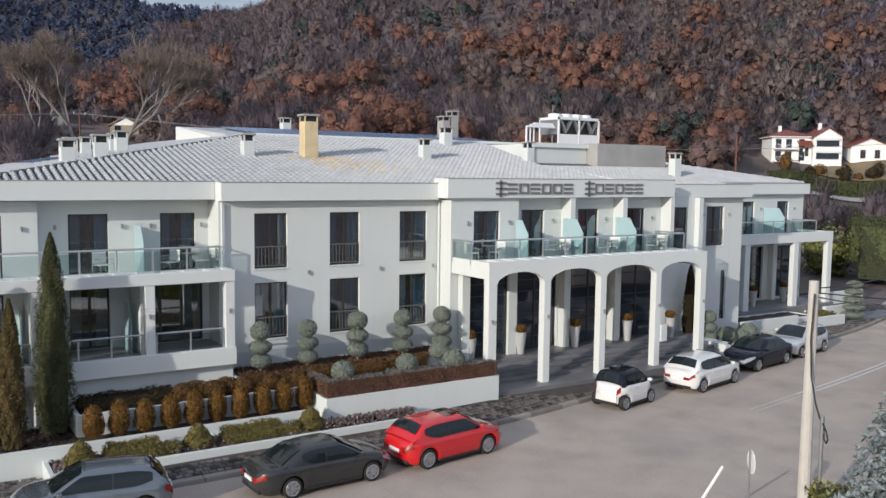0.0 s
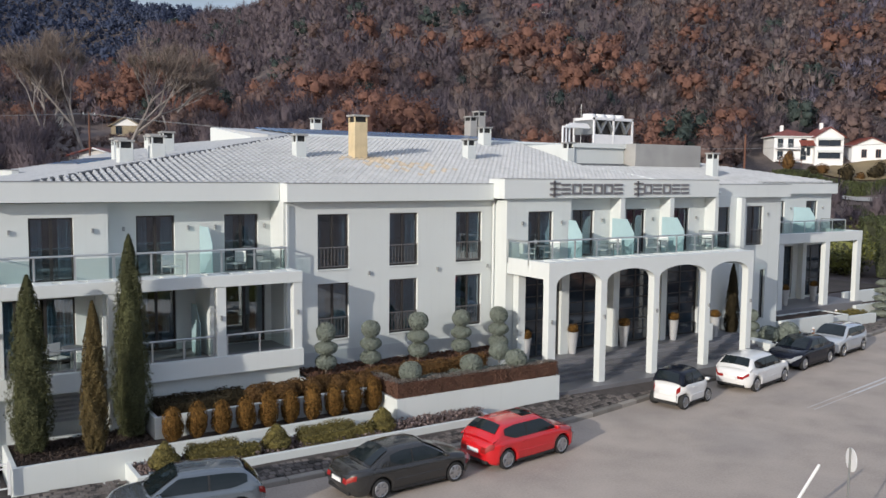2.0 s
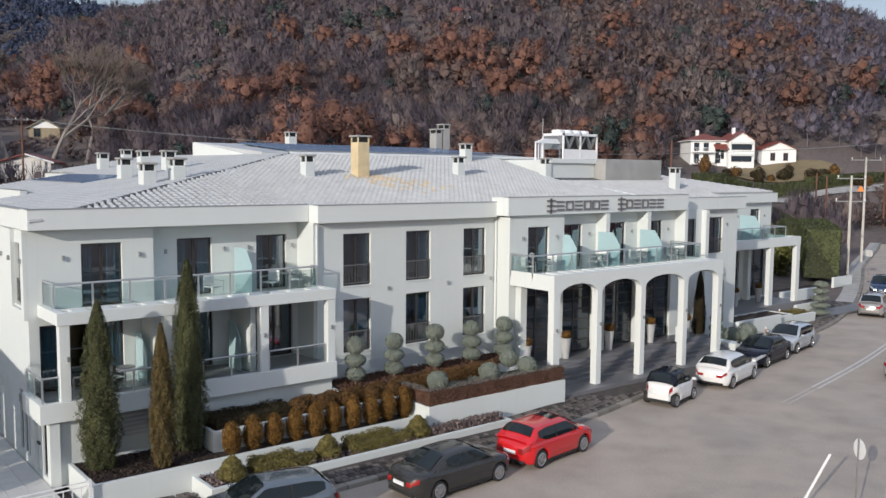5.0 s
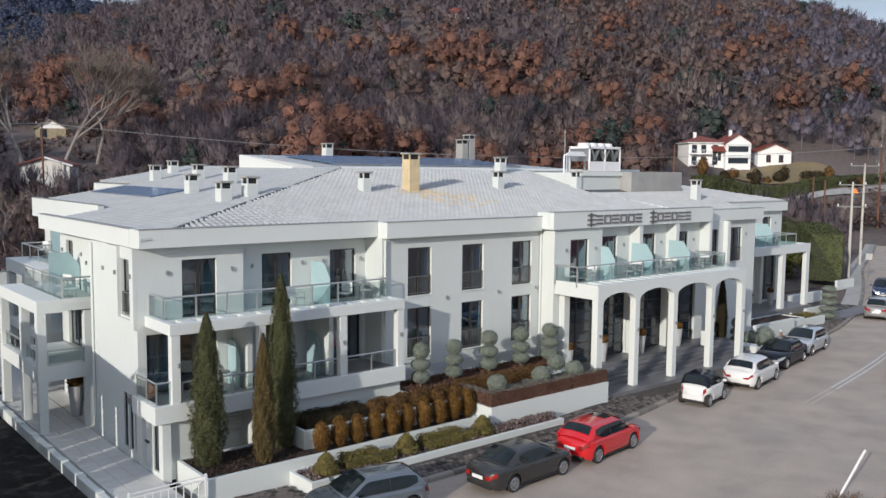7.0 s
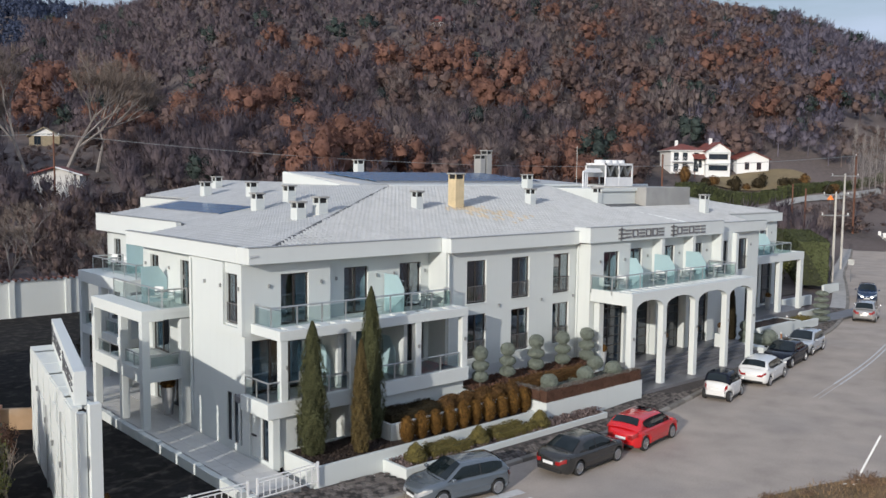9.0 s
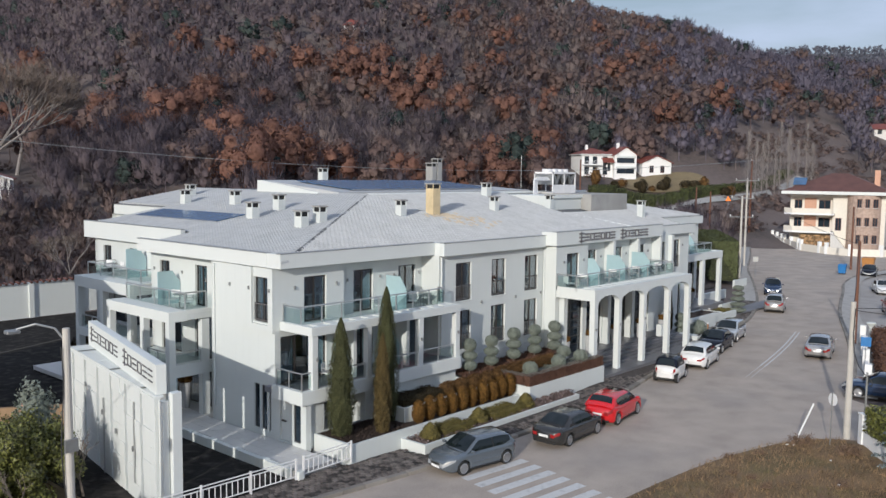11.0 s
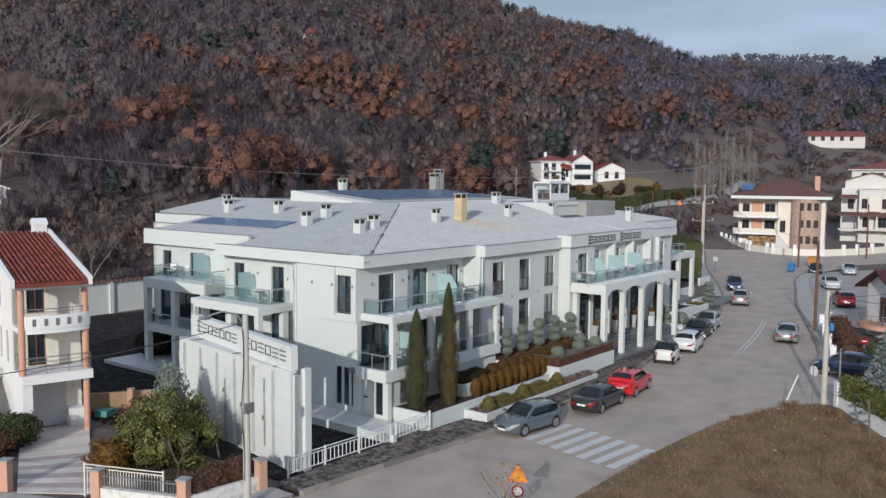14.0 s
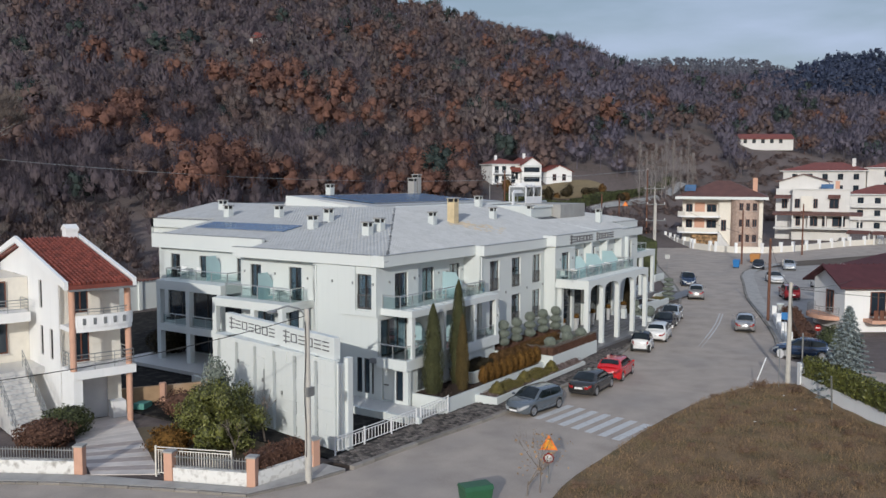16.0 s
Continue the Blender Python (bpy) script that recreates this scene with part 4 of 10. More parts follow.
# west side
hwall(-36.9, -YW - TH, 0.2, SOFFIT, [(-33.42, -32.22, 5.65, 7.74), (-33.42, -33.02, 0.62, 2.72), (-32.86, -32.46, 0.62, 2.72), (-32.3, -31.9, 0.62, 2.72)], WEST(XW), "wall_west")
hwall(-YW - TH + 0.3, -29.62, 0.2, 2.30, [(-30.5, -29.98, 0.5, 2.25), (-31.5, -30.75, 0.4, 2.30)], WEST(XW - 0.02), "wall_west_base")
window(hotel, WEST(XW), -33.42, -32.22, 5.65, 7.74, 2, True, CURTAIN, gap=0.45)
for a, b in ((-33.42, -33.02), (-32.86, -32.46), (-32.3, -31.9)):
    window(hotel, WEST(XW), a, b, 0.62, 2.72, 1, False, None, pane_mat=DARKGLASS, set_back=0.06, sill=False)
window(hotel, WEST(XW - 0.02), -30.5, -29.98, 0.5, 2.25, 1, False, None, pane_mat=DARKGLASS, set_back=0.06, sill=False)
bm = bmesh.new()
box(bm, -31.48, -30.77, 0.10, 0.15, 0.42, 2.28)
bm.transform(WEST(XW - 0.02))
sd = part("side_door", finish(bm), FASCIA, hotel, "white panelled service door")
bm = bmesh.new()
box(bm, -31.4, -31.1, 0.03, 0.098, 1.28, 1.34)
bm.transform(WEST(XW - 0.02))
part("handle", finish(bm), FRAME, sd)
hbox("raised_panel", XW - 0.13, XW - 0.004, YW - 0.0, 32.20, 5.25, SOFFIT)
hbox("raised_panel", XW - 0.13, XW - 0.004, 33.44, 34.6, 5.25, SOFFIT)
hbox("raised_panel", XW - 0.13, XW - 0.004, 32.20, 33.44, 5.25, 5.56)
XN = 0.35      # recessed wall behind the west balconies
hwall(-44.2, -36.9, 0.2, SOFFIT, [(-43.3, -42.3, FL2, Z2B), (-39.8, -38.7, FL2, Z2B), (-43.2, -41.2, FL1, Z1B), (-39.9, -38.2, FL1, Z1B), (-43.0, -38.4, 0.3, 2.3)], WEST(XN), "wall_west_recess")
hwall(XW, XN + 0.02, 0.2, SOFFIT, [], NORTH(36.9) @ Matrix.Diagonal((-1, 1, 1, 1)), "wall_return")
for a, b in ((-43.3, -42.3), (-39.8, -38.7)):
    window(hotel, WEST(XN), a, b, FL2 + 0.03, Z2B, 2, False, CURTAIN, gap=0.35, sill=False)
for a, b in ((-43.2, -41.2), (-39.9, -38.2)):
    window(hotel, WEST(XN), a, b, FL1 + 0.03, Z1B, 2, False, CURTAIN, gap=0.3, sill=False)
window(hotel, WEST(XN), -43.0, -38.4, 0.34, 2.3, 4, False, CURTAIN, gap=0.3, sill=False)
hbox("terrace_floor", XW + 0.002, XN, 36.95, 44.55, 0.05, 0.33, mat=MARBLE)
hbox("balcony_slab", -1.45, XN, 37.7, 43.9, 5.25, 5.55)
hbox("balcony_beam", -2.45, -1.45, 37.7, 43.9, 5.20, 5.72, mat=FASCIA, bevel=0.01)
hbox("balcony_beam", -1.45, XN, 37.7, 37.98, 5.551, 5.72, mat=FASCIA)
hbox("balcony_floor", -2.19, XN, 37.96, 43.88, 2.45, 2.80)
hbox("balcony_base_beam", -2.46, -2.2, 37.69, 43.91, 2.44, 3.05, mat=FASCIA)
hbox("balcony_base_beam", -2.2, XN, 37.69, 37.95, 2.44, 3.05, mat=FASCIA)
for y in (37.7, 40.1, 43.55):
    hbox("column", -2.45, -2.1, y, y + 0.36, 0.2, 5.2, mat=FASCIA, bevel=0.012)
hbox("column", -0.62, -0.2, 37.7, 38.05, 0.2, 5.2, mat=FASCIA)
for a, b in (((-2.27, 38.1), (-2.27, 40.05)), ((-2.27, 40.5), (-2.27, 43.5)), ((-2.05, 37.82), (-0.65, 37.82))):
    glass_rail(hotel, [a, b], 3.05, 0.6, 1.2)
glass_rail(hotel, [(-0.15, 38.05), (-1.35, 38.05), (-1.35, 43.8)], 5.56, 0.98, 1.3)
screen(0, 0, 1.3, FL2, Matrix.Translation((0.3, 41.2, 0)) @ Matrix.Rotation(radians(-90), 4, "Z") @ Matrix.Diagonal((1, -1, 1, 1)))
# far west bay
XF = 2.6
YN = 55.25     # where the far bay ends
hwall(-YN, -44.2, 0.2, SOFFIT, [(-54.15, -53.1, FL2, Z2B), (-50.95, -49.85, FL2, Z2B), (-47.0, -45.9, FL2, Z2B), (-54.5, -46.0, FL1, Z1B), (-54.5, -46.0, 0.40, 2.35)], WEST(XF), "wall_west_far")
hwall(-8.2, -XF, 0.2, SOFFIT, [], NORTH(YN), "wall_north_bay")
hwall(XN, XF + 0.02, 0.2, SOFFIT, [], NORTH(44.2) @ Matrix.Diagonal((-1, 1, 1, 1)), "wall_return")
for a, b in ((-54.15, -53.1), (-50.95, -49.85), (-47.0, -45.9)):
    window(hotel, WEST(XF), a, b, FL2 + 0.03, Z2B, 2, False, CURTAIN, gap=0.35, sill=False)
window(hotel, WEST(XF), -54.5, -46.0, FL1 + 0.03, Z1B, 6, False, None, pane_mat=DARKGLASS, sill=False)
window(hotel, WEST(XF), -54.5, -46.0, 0.42, 2.35, 6, False, None, pane_mat=DARKGLASS, sill=False)
hbox("balcony_slab", -0.21, XF, 45.59, 52.35, 5.45, 6.10, mat=FASCIA, bevel=0.01)
hbox("balcony_floor", -0.185, XF, 45.62, 52.32, 2.45, 2.95, mat=FASCIA, bevel=0.01)
for y in (45.6, 48.8, 51.93):
    hbox("column", -0.2, 0.2, y, y + 0.4, 0.2, 5.44, mat=FASCIA)
glass_rail(hotel, [(2.4, 45.8), (0.6, 45.8), (0.6, 52.2), (2.4, 52.2)], 6.11, 0.75, 1.5)
glass_rail(hotel, [(0.0, 46.1), (0.0, 48.7)], 2.95, 0.75, 1.5)
glass_rail(hotel, [(0.0, 49.3), (0.0, 51.85)], 2.95, 0.75, 1.5)
screen(0, 0, 1.3, FL2, Matrix.Translation((2.5, 48.6, 0.55)) @ Matrix.Rotation(radians(-90), 4, "Z") @ Matrix.Diagonal((1, -1, 1, 1)))
hbox("terrace", -1.9, XF, 44.6, 54.6, 0.1, 0.35, mat=MARBLE)
# closing walls and inner floors
hwall(-52.2, -8.35, 0.2, 8.9, [], NORTH(62.8), "wall_north")
hwall(YEE + TH, 62.5, 0.5, 8.2, [], EAST(52.2), "wall_east")
hwall(-62.8, -YN + 0.02, 0.2, 9.2, [], WEST(8.35), "wall_northwest")
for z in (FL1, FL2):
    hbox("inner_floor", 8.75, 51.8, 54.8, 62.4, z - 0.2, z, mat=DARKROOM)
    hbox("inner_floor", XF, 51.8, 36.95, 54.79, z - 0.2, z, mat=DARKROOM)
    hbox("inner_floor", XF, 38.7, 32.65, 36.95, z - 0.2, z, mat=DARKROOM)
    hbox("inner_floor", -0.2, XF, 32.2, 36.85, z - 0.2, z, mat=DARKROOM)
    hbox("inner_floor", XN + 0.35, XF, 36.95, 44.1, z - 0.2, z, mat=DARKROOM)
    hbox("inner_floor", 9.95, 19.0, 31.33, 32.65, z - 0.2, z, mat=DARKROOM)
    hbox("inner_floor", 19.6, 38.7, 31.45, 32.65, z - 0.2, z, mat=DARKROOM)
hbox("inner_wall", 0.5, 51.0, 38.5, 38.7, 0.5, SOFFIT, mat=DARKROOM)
for x in (3.4, 6.8, 13.2, 16.4, 22.9, 26, 29.2, 32.6, 36):
    hbox("inner_partition", x, x + 0.12, 32.7, 38.48, FL1, SOFFIT, mat=CURTAIN)

# ---- fascias ----
FLASH = surface("grey_metal_flashing", (0.34, 0.35, 0.35), 0.5, 0.4, vary=0.08)


def fascia(x0, x1, y0, y1, z0=SOFFIT, z1=EAVE, ret=0.0, west=False):
    """An upstand that hides the foot of the tiles, a lower eaves box behind it, and a return at its west end."""
    fx, fy = (x0 + 0.3, y1) if west else (x1, min(y1, y0 + 0.3))
    hbox("fascia", x0, fx, y0, fy, z0, z1 - 0.031, mat=FASCIA, bevel=0.012)
    hbox("flashing", x0 - 0.015, fx - 0.002, y0 - 0.015, fy, z1 - 0.03, z1, mat=FLASH, label="thin grey metal flashing on the fascia")
    if fy < y1:
        hbox("eaves_box", x0 + (0.3 if ret else 0.002), x1 - 0.002, fy, y1, z0 + 0.002, SOFFIT + 0.24, mat=FASCIA)
    if west:
        hbox("eaves_box", fx, x1, y0, y1, z0 + 0.002, SOFFIT + 0.24, mat=FASCIA)
    if ret:
        hbox("fascia", x0 + 0.002, x0 + 0.298, fy, fy + ret, z0 + 0.001, z1 - 0.03, mat=FASCIA)


fascia(-0.64, 9.60, 31.33, 32.30, SOFFIT + 0.04, EAVE + 0.02, 0.67)
fascia(-0.66, XN + 0.02, 32.301, 43.9, SOFFIT + 0.04, EAVE + 0.01, west=True)
fascia(9.615, 19.0, 30.66, 32.2, ret=1.0)
fascia(18.98, 32.42, 29.90, 31.0, SOFFIT + 0.08, 9.12, 0.8)
fascia(32.42, 39.40, 30.72, 31.45)
fascia(39.40, 52.3, 36.15, 36.9)
fascia(52.0, 52.4, 36.9, 63.0, west=True)
fascia(2.05, 2.95, 43.95, 55.65, SOFFIT - 0.02, 9.25, west=True)
fascia(2.96, 8.6, 55.2, 55.65, SOFFIT - 0.02, 9.25)
fascia(7.9, 8.2, 55.66, 63.2, 9.2, 9.95, west=True)
fascia(7.9, 30, 62.9, 63.2, 9.2, 9.95)

# ---- roof ----
SL_S, SL_W = 0.240, 0.170
zs = lambda y: 9.86 + SL_S * (y - 37.0)
zw = lambda x: 9.69 + SL_W * (x - 6.65)
RX0, RY = 14.65, 41.95
RZ = zs(RY)
RT = 11.10      # foot of the raised roof


# The dark deck shows as lines in the valleys between tiles.
def roof_slab(name, pts, mat=RIDGE_DARK):
    bm = bmesh.new()
    hi = [bm.verts.new(p) for p in pts]
    lo = [bm.verts.new((p[0], p[1], p[2] - 0.12)) for p in pts]
    bm.faces.new(hi)
    bm.faces.new(lo[::-1])
    n = len(pts)
    for i in range(n):
        j = (i + 1) % n
        bm.faces.new((hi[i], lo[i], lo[j], hi[j]))
    return part(name, finish(bm), mat, hotel)


roof_s = roof_slab("roof_south", [(-0.18, 31.45, zs(31.45)), (9.64, 31.45, zs(31.45)), (9.66, 30.75, zs(30.75)), (39.3, 30.8, zs(30.8)), (39.3, 36.3, zs(36.3)), (41, RY, RZ), (RX0, RY, RZ)])
roof_w = roof_slab("roof_west", [(-0.55, 31.45, zw(-0.55)), (-0.18, 31.45, zw(-0.18)), (RX0, RY, zw(RX0)), (RX0, 62.9, zw(RX0)), (8.2, 62.9, zw(8.2)), (8.2, 55.4, zw(8.2)), (2.5, 55.4, zw(2.5)), (2.5, 43.8, zw(2.5)), (-0.55, 43.8, zw(-0.55))])
roof_slab("roof_middle", [(RX0, RY, RZ - 0.01), (41, RY, RZ - 0.01), (41, 62.9, RZ - 0.01), (RX0, 62.9, RZ - 0.01)])
ze = lambda y: EAVE - 0.03 + 0.2 * (y - 36.3)
roof_e = roof_slab("roof_east", [(39.3, 36.3, ze(36.3)), (52.2, 36.3, ze(36.3)), (41.2, 46, ze(46)), (39.3, 46, ze(46))])
roof_slab("roof_far_east", [(52.2, 36.3, ze(36.3)), (52.2, 62.9, ze(36.3)), (41.2, 62.9, ze(46)), (41.2, 46, ze(46))])


def tile_shapes(origin, U, V, cells, pu, pv, rng):
    """Verts and faces of barrel tiles, one island each, at the cells (i, j) of a slope."""
    N = U.cross(V).normalized()
    prof = [(0.0, 0.0), (0.16, 0.074), (0.5, 0.120), (0.84, 0.074), (1.0, 0.0)]
    verts, faces = [], []
    for i, j in cells:
        base = origin + U * (i * pu + rng.uniform(-0.006, 0.006)) + V * (j * pv + rng.uniform(-0.008, 0.008))
        k = len(verts)
        for row, (v, h) in enumerate(((0.0, 0.042), (pv + 0.03, 0.004), (0.0, 0.0))):
            for u, z in prof:
                verts.append(tuple(base + U * ((0.13 + 0.74 * u) * pu) + V * v + N * ((z if row < 2 else 0.0) + h)))
        for q in range(4):
            faces.append((k + q, k + q + 1, k + 6 + q, k + 5 + q))
            faces.append((k + 10 + q, k + 11 + q, k + 1 + q, k + q))
    return verts, faces


def lay_tiles(slab, origin, U, V, nu, nv, inside, pu=0.28, pv=0.36, mat=TILE, singles=None, rust=None, seed=1):
    rng = random.Random(seed)
    joined, rusty = [], []
    proto = None
    for j in range(nv):
        for i in range(nu):
            c = origin + U * ((i + 0.5) * pu) + V * ((j + 0.5) * pv)
            if not inside(c.x, c.y):
                continue
            if rust and rng.random() < rust(c.x, c.y):
                rusty.append((i, j))
            elif singles and singles(i, j):
                if proto is None:
                    v, f = tile_shapes(Vector((0, 0, 0)), Vector((1, 0, 0)), Vector((0, 1, 0)), [(0, 0)], pu, pv, random.Random(0))
                    proto = array_mesh("roof_tile", v, f, mat)
                ob = part("roof_tile", proto, None, slab)
                p = origin + U * (i * pu) + V * (j * pv)
                N = U.cross(V).normalized()
                ob.matrix_basis = Matrix(((U.x, V.x, N.x, p.x), (U.y, V.y, N.y, p.y), (U.z, V.z, N.z, p.z), (0, 0, 0, 1)))
            else:
                joined.append((i, j))
    for cells, m, label in ((joined, mat, ""), (rusty, TILE_RUST, "roof tiles stained rust-orange below the chimney")):
        if cells:
            v, f = tile_shapes(origin, U, V, cells, pu, pv, rng)
            ob = part("roof_tiles", array_mesh("roof_tiles", v, f, m), None, slab, label)
            ob["kind"] = "stuff"


VS = Vector((0, 1, SL_S)).normalized()
VW = Vector((1, 0, SL_W)).normalized()
hip = lambda x: 31.58 + 0.708 * x


def in_south(x, y):
    if x < -0.45 or x > 39.25 or y > RY - 0.05:
        return False
    if x < 9.65 and y < 31.72:
        return False
    if 9.65 <= x < 19.0 and y < 31.06:
        return False
    if 29.1 < x < 38.7 and y > 36.3:
        return False
    return y < hip(x) if x < RX0 else True


def rust_wash(x, y):
    d = 37.0 - y
    c = 16.3 + 0.75 * max(d, 0.0)
    if d < -0.3 or d > 3.4:
        return 0.0
    return max(0.0, (1 - max(d, 0.0) / 3.4) * (1 - abs(x - c) / 2.3)) * 1.25


lay_tiles(roof_s, Vector((-0.7, 31.0, zs(31.0) + 0.004)), Vector((1, 0, 0)), VS, 143, 32, in_south, singles=lambda i, j: j < 5 and 36 <= i < 96, rust=rust_wash)
lay_tiles(roof_w, Vector((-0.56, 62.9, zw(-0.56) + 0.004)), Vector((0, -1, 0)), VW, 114, 44,
          lambda x, y: (y > hip(x) if x < RX0 else True) and not (x < 2.6 and y > 43.7) and y < (62.8 if x > 8.3 else 55.35) and x < RX0, seed=2)
lay_tiles(roof_e, Vector((39.3, 36.3, ze(36.3) + 0.004)), Vector((1, 0, 0)), Vector((0, 1, 0.2)).normalized(), 46, 28, lambda x, y: y < 46 and x < 52.2 - (y - 36.3) * 1.13, seed=3)
# hip and ridge caps
caps = bmesh.new()
a, b = Vector((0.15, hip(0.15), zw(0.15) + 0.02)), Vector((RX0, RY, RZ + 0.02))
n = 46
cap_me = None
for k in range(n):
    p, q = a.lerp(b, k / n), a.lerp(b, (k + 1.08) / n)
    if cap_me is None:
        tube(caps, (0, 0, 0), (0, 0, (q - p).length), 0.125, 0.10, 8)
        cap_me = mesh_of("hip_cap", finish(caps), RIDGE_DARK)
    ob = part("hip_cap", cap_me, None, roof_s)
    ob.matrix_basis = Matrix.Translation(p) @ (q - p).to_track_quat("Z", "Y").to_matrix().to_4x4()
bm = bmesh.new()
tube(bm, (RX0, RY, RZ + 0.05), (41, RY, RZ + 0.05), 0.12, n=8)
part("ridge", finish(bm), FASCIA, hotel, "pale grey ridge capping")
bm = bmesh.new()
tube(bm, (33.2, 30.4, zs(30.9) + 0.03), (29.4, 36.4, zs(36.4) + 0.03), 0.07, n=8)
part("ridge", finish(bm), FASCIA, hotel, "pale grey ridge capping")

# raised roof in the middle with solar panels
bm = bmesh.new()
box(bm, 14.3, 36, 44.4, 53.6, RT - 0.5, RT + 0.12)
vs = [bm.verts.new(p) for p in ((14.3, 44.4, RT + 0.12), (36, 44.4, RT + 0.12), (36, 53.6, RT + 0.12), (14.3, 53.6, RT + 0.12), (14.3, 53.0, RT + 0.82), (31.5, 53.0, RT + 0.82))]
for f in ((0, 1, 5, 4), (1, 2, 5), (2, 3, 4, 5), (3, 0, 4)):
    bm.faces.new([vs[i] for i in f])
part("roof_raised", finish(bm), TILE, hotel, "low pale grey raised roof")
bm = bmesh.new()
sweep_profile(bm, [(0, 10.7), (6.9, 10.7), (6.9, 11.90), (6.6, 11.92), (0, 11.16)], 0, 0.22)
bm.transform(Matrix.Translation((14.29, 46.3, 0)) @ Matrix.Rotation(radians(90), 4, "Z"))
part("parapet", finish(bm), FASCIA, hotel)


def solar(name_at, nx, ny, w, d, label="dark blue solar panels on the roof", tilt=0.0):
    """Rows of framed panels, each row tipped a little towards the sun."""
    arr = thing("solar_array", label, "solar panels", at=name_at)
    for i in range(nx):
        for j in range(ny):
            bm = bmesh.new()
            box(bm, 0.02, w - 0.02, 0.04, d - 0.06, 0.0, 0.05, pose(i * w, j * d, 0, tilt))
            sp = part("solar_panel", finish(bm), SOLAR, arr)
            bm = bmesh.new()
            box(bm, 0.0, w, 0.0, 0.035, -0.03, 0.045, pose(i * w, j * d, 0, tilt))
            part("panel_frame", finish(bm), RIM, sp, "bright aluminium panel edge")
    return arr


slope_r = math.degrees(math.atan2(0.70, 8.6))
solar(pose(16.2, 45.2, RT + 0.24, slope_r), 14, 5, 1.12, 1.24, tilt=3.0)
solar(pose(4.9, 54.2, zw(4.9) + 0.14, 0, -math.degrees(math.atan(SL_W)), 0) @ pose(0, 0, 0, 0, 0, -90), 8, 1, 1.18, 2.2, "dark glossy solar panels on the tiled roof")


def chimney(x, y, ztop, w=0.5, d=0.5, h=1.15, mat=STUCCO, cap=CONCRETE, label="white rendered roof chimney with slab cap", wide=0.0):
    """A vent chimney: shaft, four stub posts in a dark throat, cap slab."""
    base = min(zs(y), zw(x)) if y < RY else min(zw(x), RZ)
    base = min(base, ztop - h + 0.3)
    c = thing("chimney", label, "chimney", "roof chimneys", at=pose(x, y, base - 0.1))
    top = ztop - base + 0.1
    bm = bmesh.new()
    box(bm, 0, w, 0, d, 0, top - 0.34)
    part("shaft", finish(bm, 0.015), mat, c)
    # A solid black box stands for the shade in the open throat.
    bm = bmesh.new()
    box(bm, 0.07, w - 0.07, 0.07, d - 0.07, top - 0.34, top - 0.09)
    part("throat", finish(bm), BLACKP, c)
    for px in (0.0, w - 0.07):
        for py in (0.0, d - 0.07):
            bm = bmesh.new()
            box(bm, px + 0.005, px + 0.065, py + 0.005, py + 0.065, top - 0.34, top - 0.09)
            part("stub_post", finish(bm), mat, c)
    bm = bmesh.new()
    box(bm, -0.06 - wide, w + 0.06 + wide, -0.06, d + 0.06, top - 0.09, top)
    part("cap", finish(bm, 0.015), cap, c)
    return c


chimney(12.68, 36.92, 10.98)
chimney(22.11, 37.19, 11.06)
chimney(28.75, 37.2, 11.08, h=1.0)
chimney(25.6, 40.73, 11.92, 0.55, 0.55, 1.0)
chimney(36.8, 34.0, 10.62, 0.5, 0.5)
chimney(21.6, 54.7, 12.9, 0.6, 0.6)
for x, y, z in ((8.90, 54.64, 11.21), (5.18, 37.08, 10.51), (6.44, 37.04, 10.73), (9.51, 49.51, 11.28), (8.62, 43.55, 11.18), (6.24, 42.98, 10.77), (11.49, 58.14, 11.52)):
    chimney(x, y, z, 0.55, 0.6, 1.2)
chimney(15.60, 36.97, 11.96, 0.68, 0.64, 1.9, CHIM_WOOD, CONCRETE, "tall chimney clad in yellow timber with rust streaks", 0.02)
for x in (33.6, 34.35):
    chimney(x, 53.6, 13.9 if x > 34 else 13.5, 0.6, 0.8, 2.4, CONCRETE, CONCRETE, "tall grey concrete chimney shaft")
for z in ((38.9, 47.5),):
    bm = bmesh.new()
    tube(bm, (*z, RZ), (*z, RZ + 3.2), 0.025, n=6)
    single("roof_mast", finish(bm), GREYMETAL, "thin grey metal mast on the roof", "mast")

# plant room block and air-conditioning unit
bm = bmesh.new()
box(bm, 33.1, 38.56, 36.4, 46, 9.0, 11.08)
part("plant_room", finish(bm, 0.02), CONCRETE, hotel, "bare concrete parapet of the roof plant deck")
bm = bmesh.new()
box(bm, 29.2, 33.095, 37.3, 46, 9.4, 10.98)
part("plant_room", finish(bm, 0.02), STUCCO, hotel, "white rendered roof plant deck")
bm = bmesh.new()
box(bm, 29.1, 33.3, 37.15, 37.28, 10.8, 11.05)
part("coping", finish(bm), FASCIA, hotel)
ac = thing("chiller", "large white rooftop chiller with four fans and V coils", "air conditioner", at=pose(33.4, 40.2, 11.0))
bm = bmesh.new()
for x in (0, 1.6, 3.2):
    for y in (0, 1.8):
        box(bm, x, x + 0.1, y, y + 0.1, 0, 1.75)
box(bm, 0, 3.3, 0, 1.9, 1.62, 1.78)
box(bm, 0, 3.3, 0, 1.9, 0, 0.12)
box(bm, 0.1, 3.2, 0.02, 0.06, 0.12, 0.75)
part("casing", finish(bm), WHITEMETAL, ac)
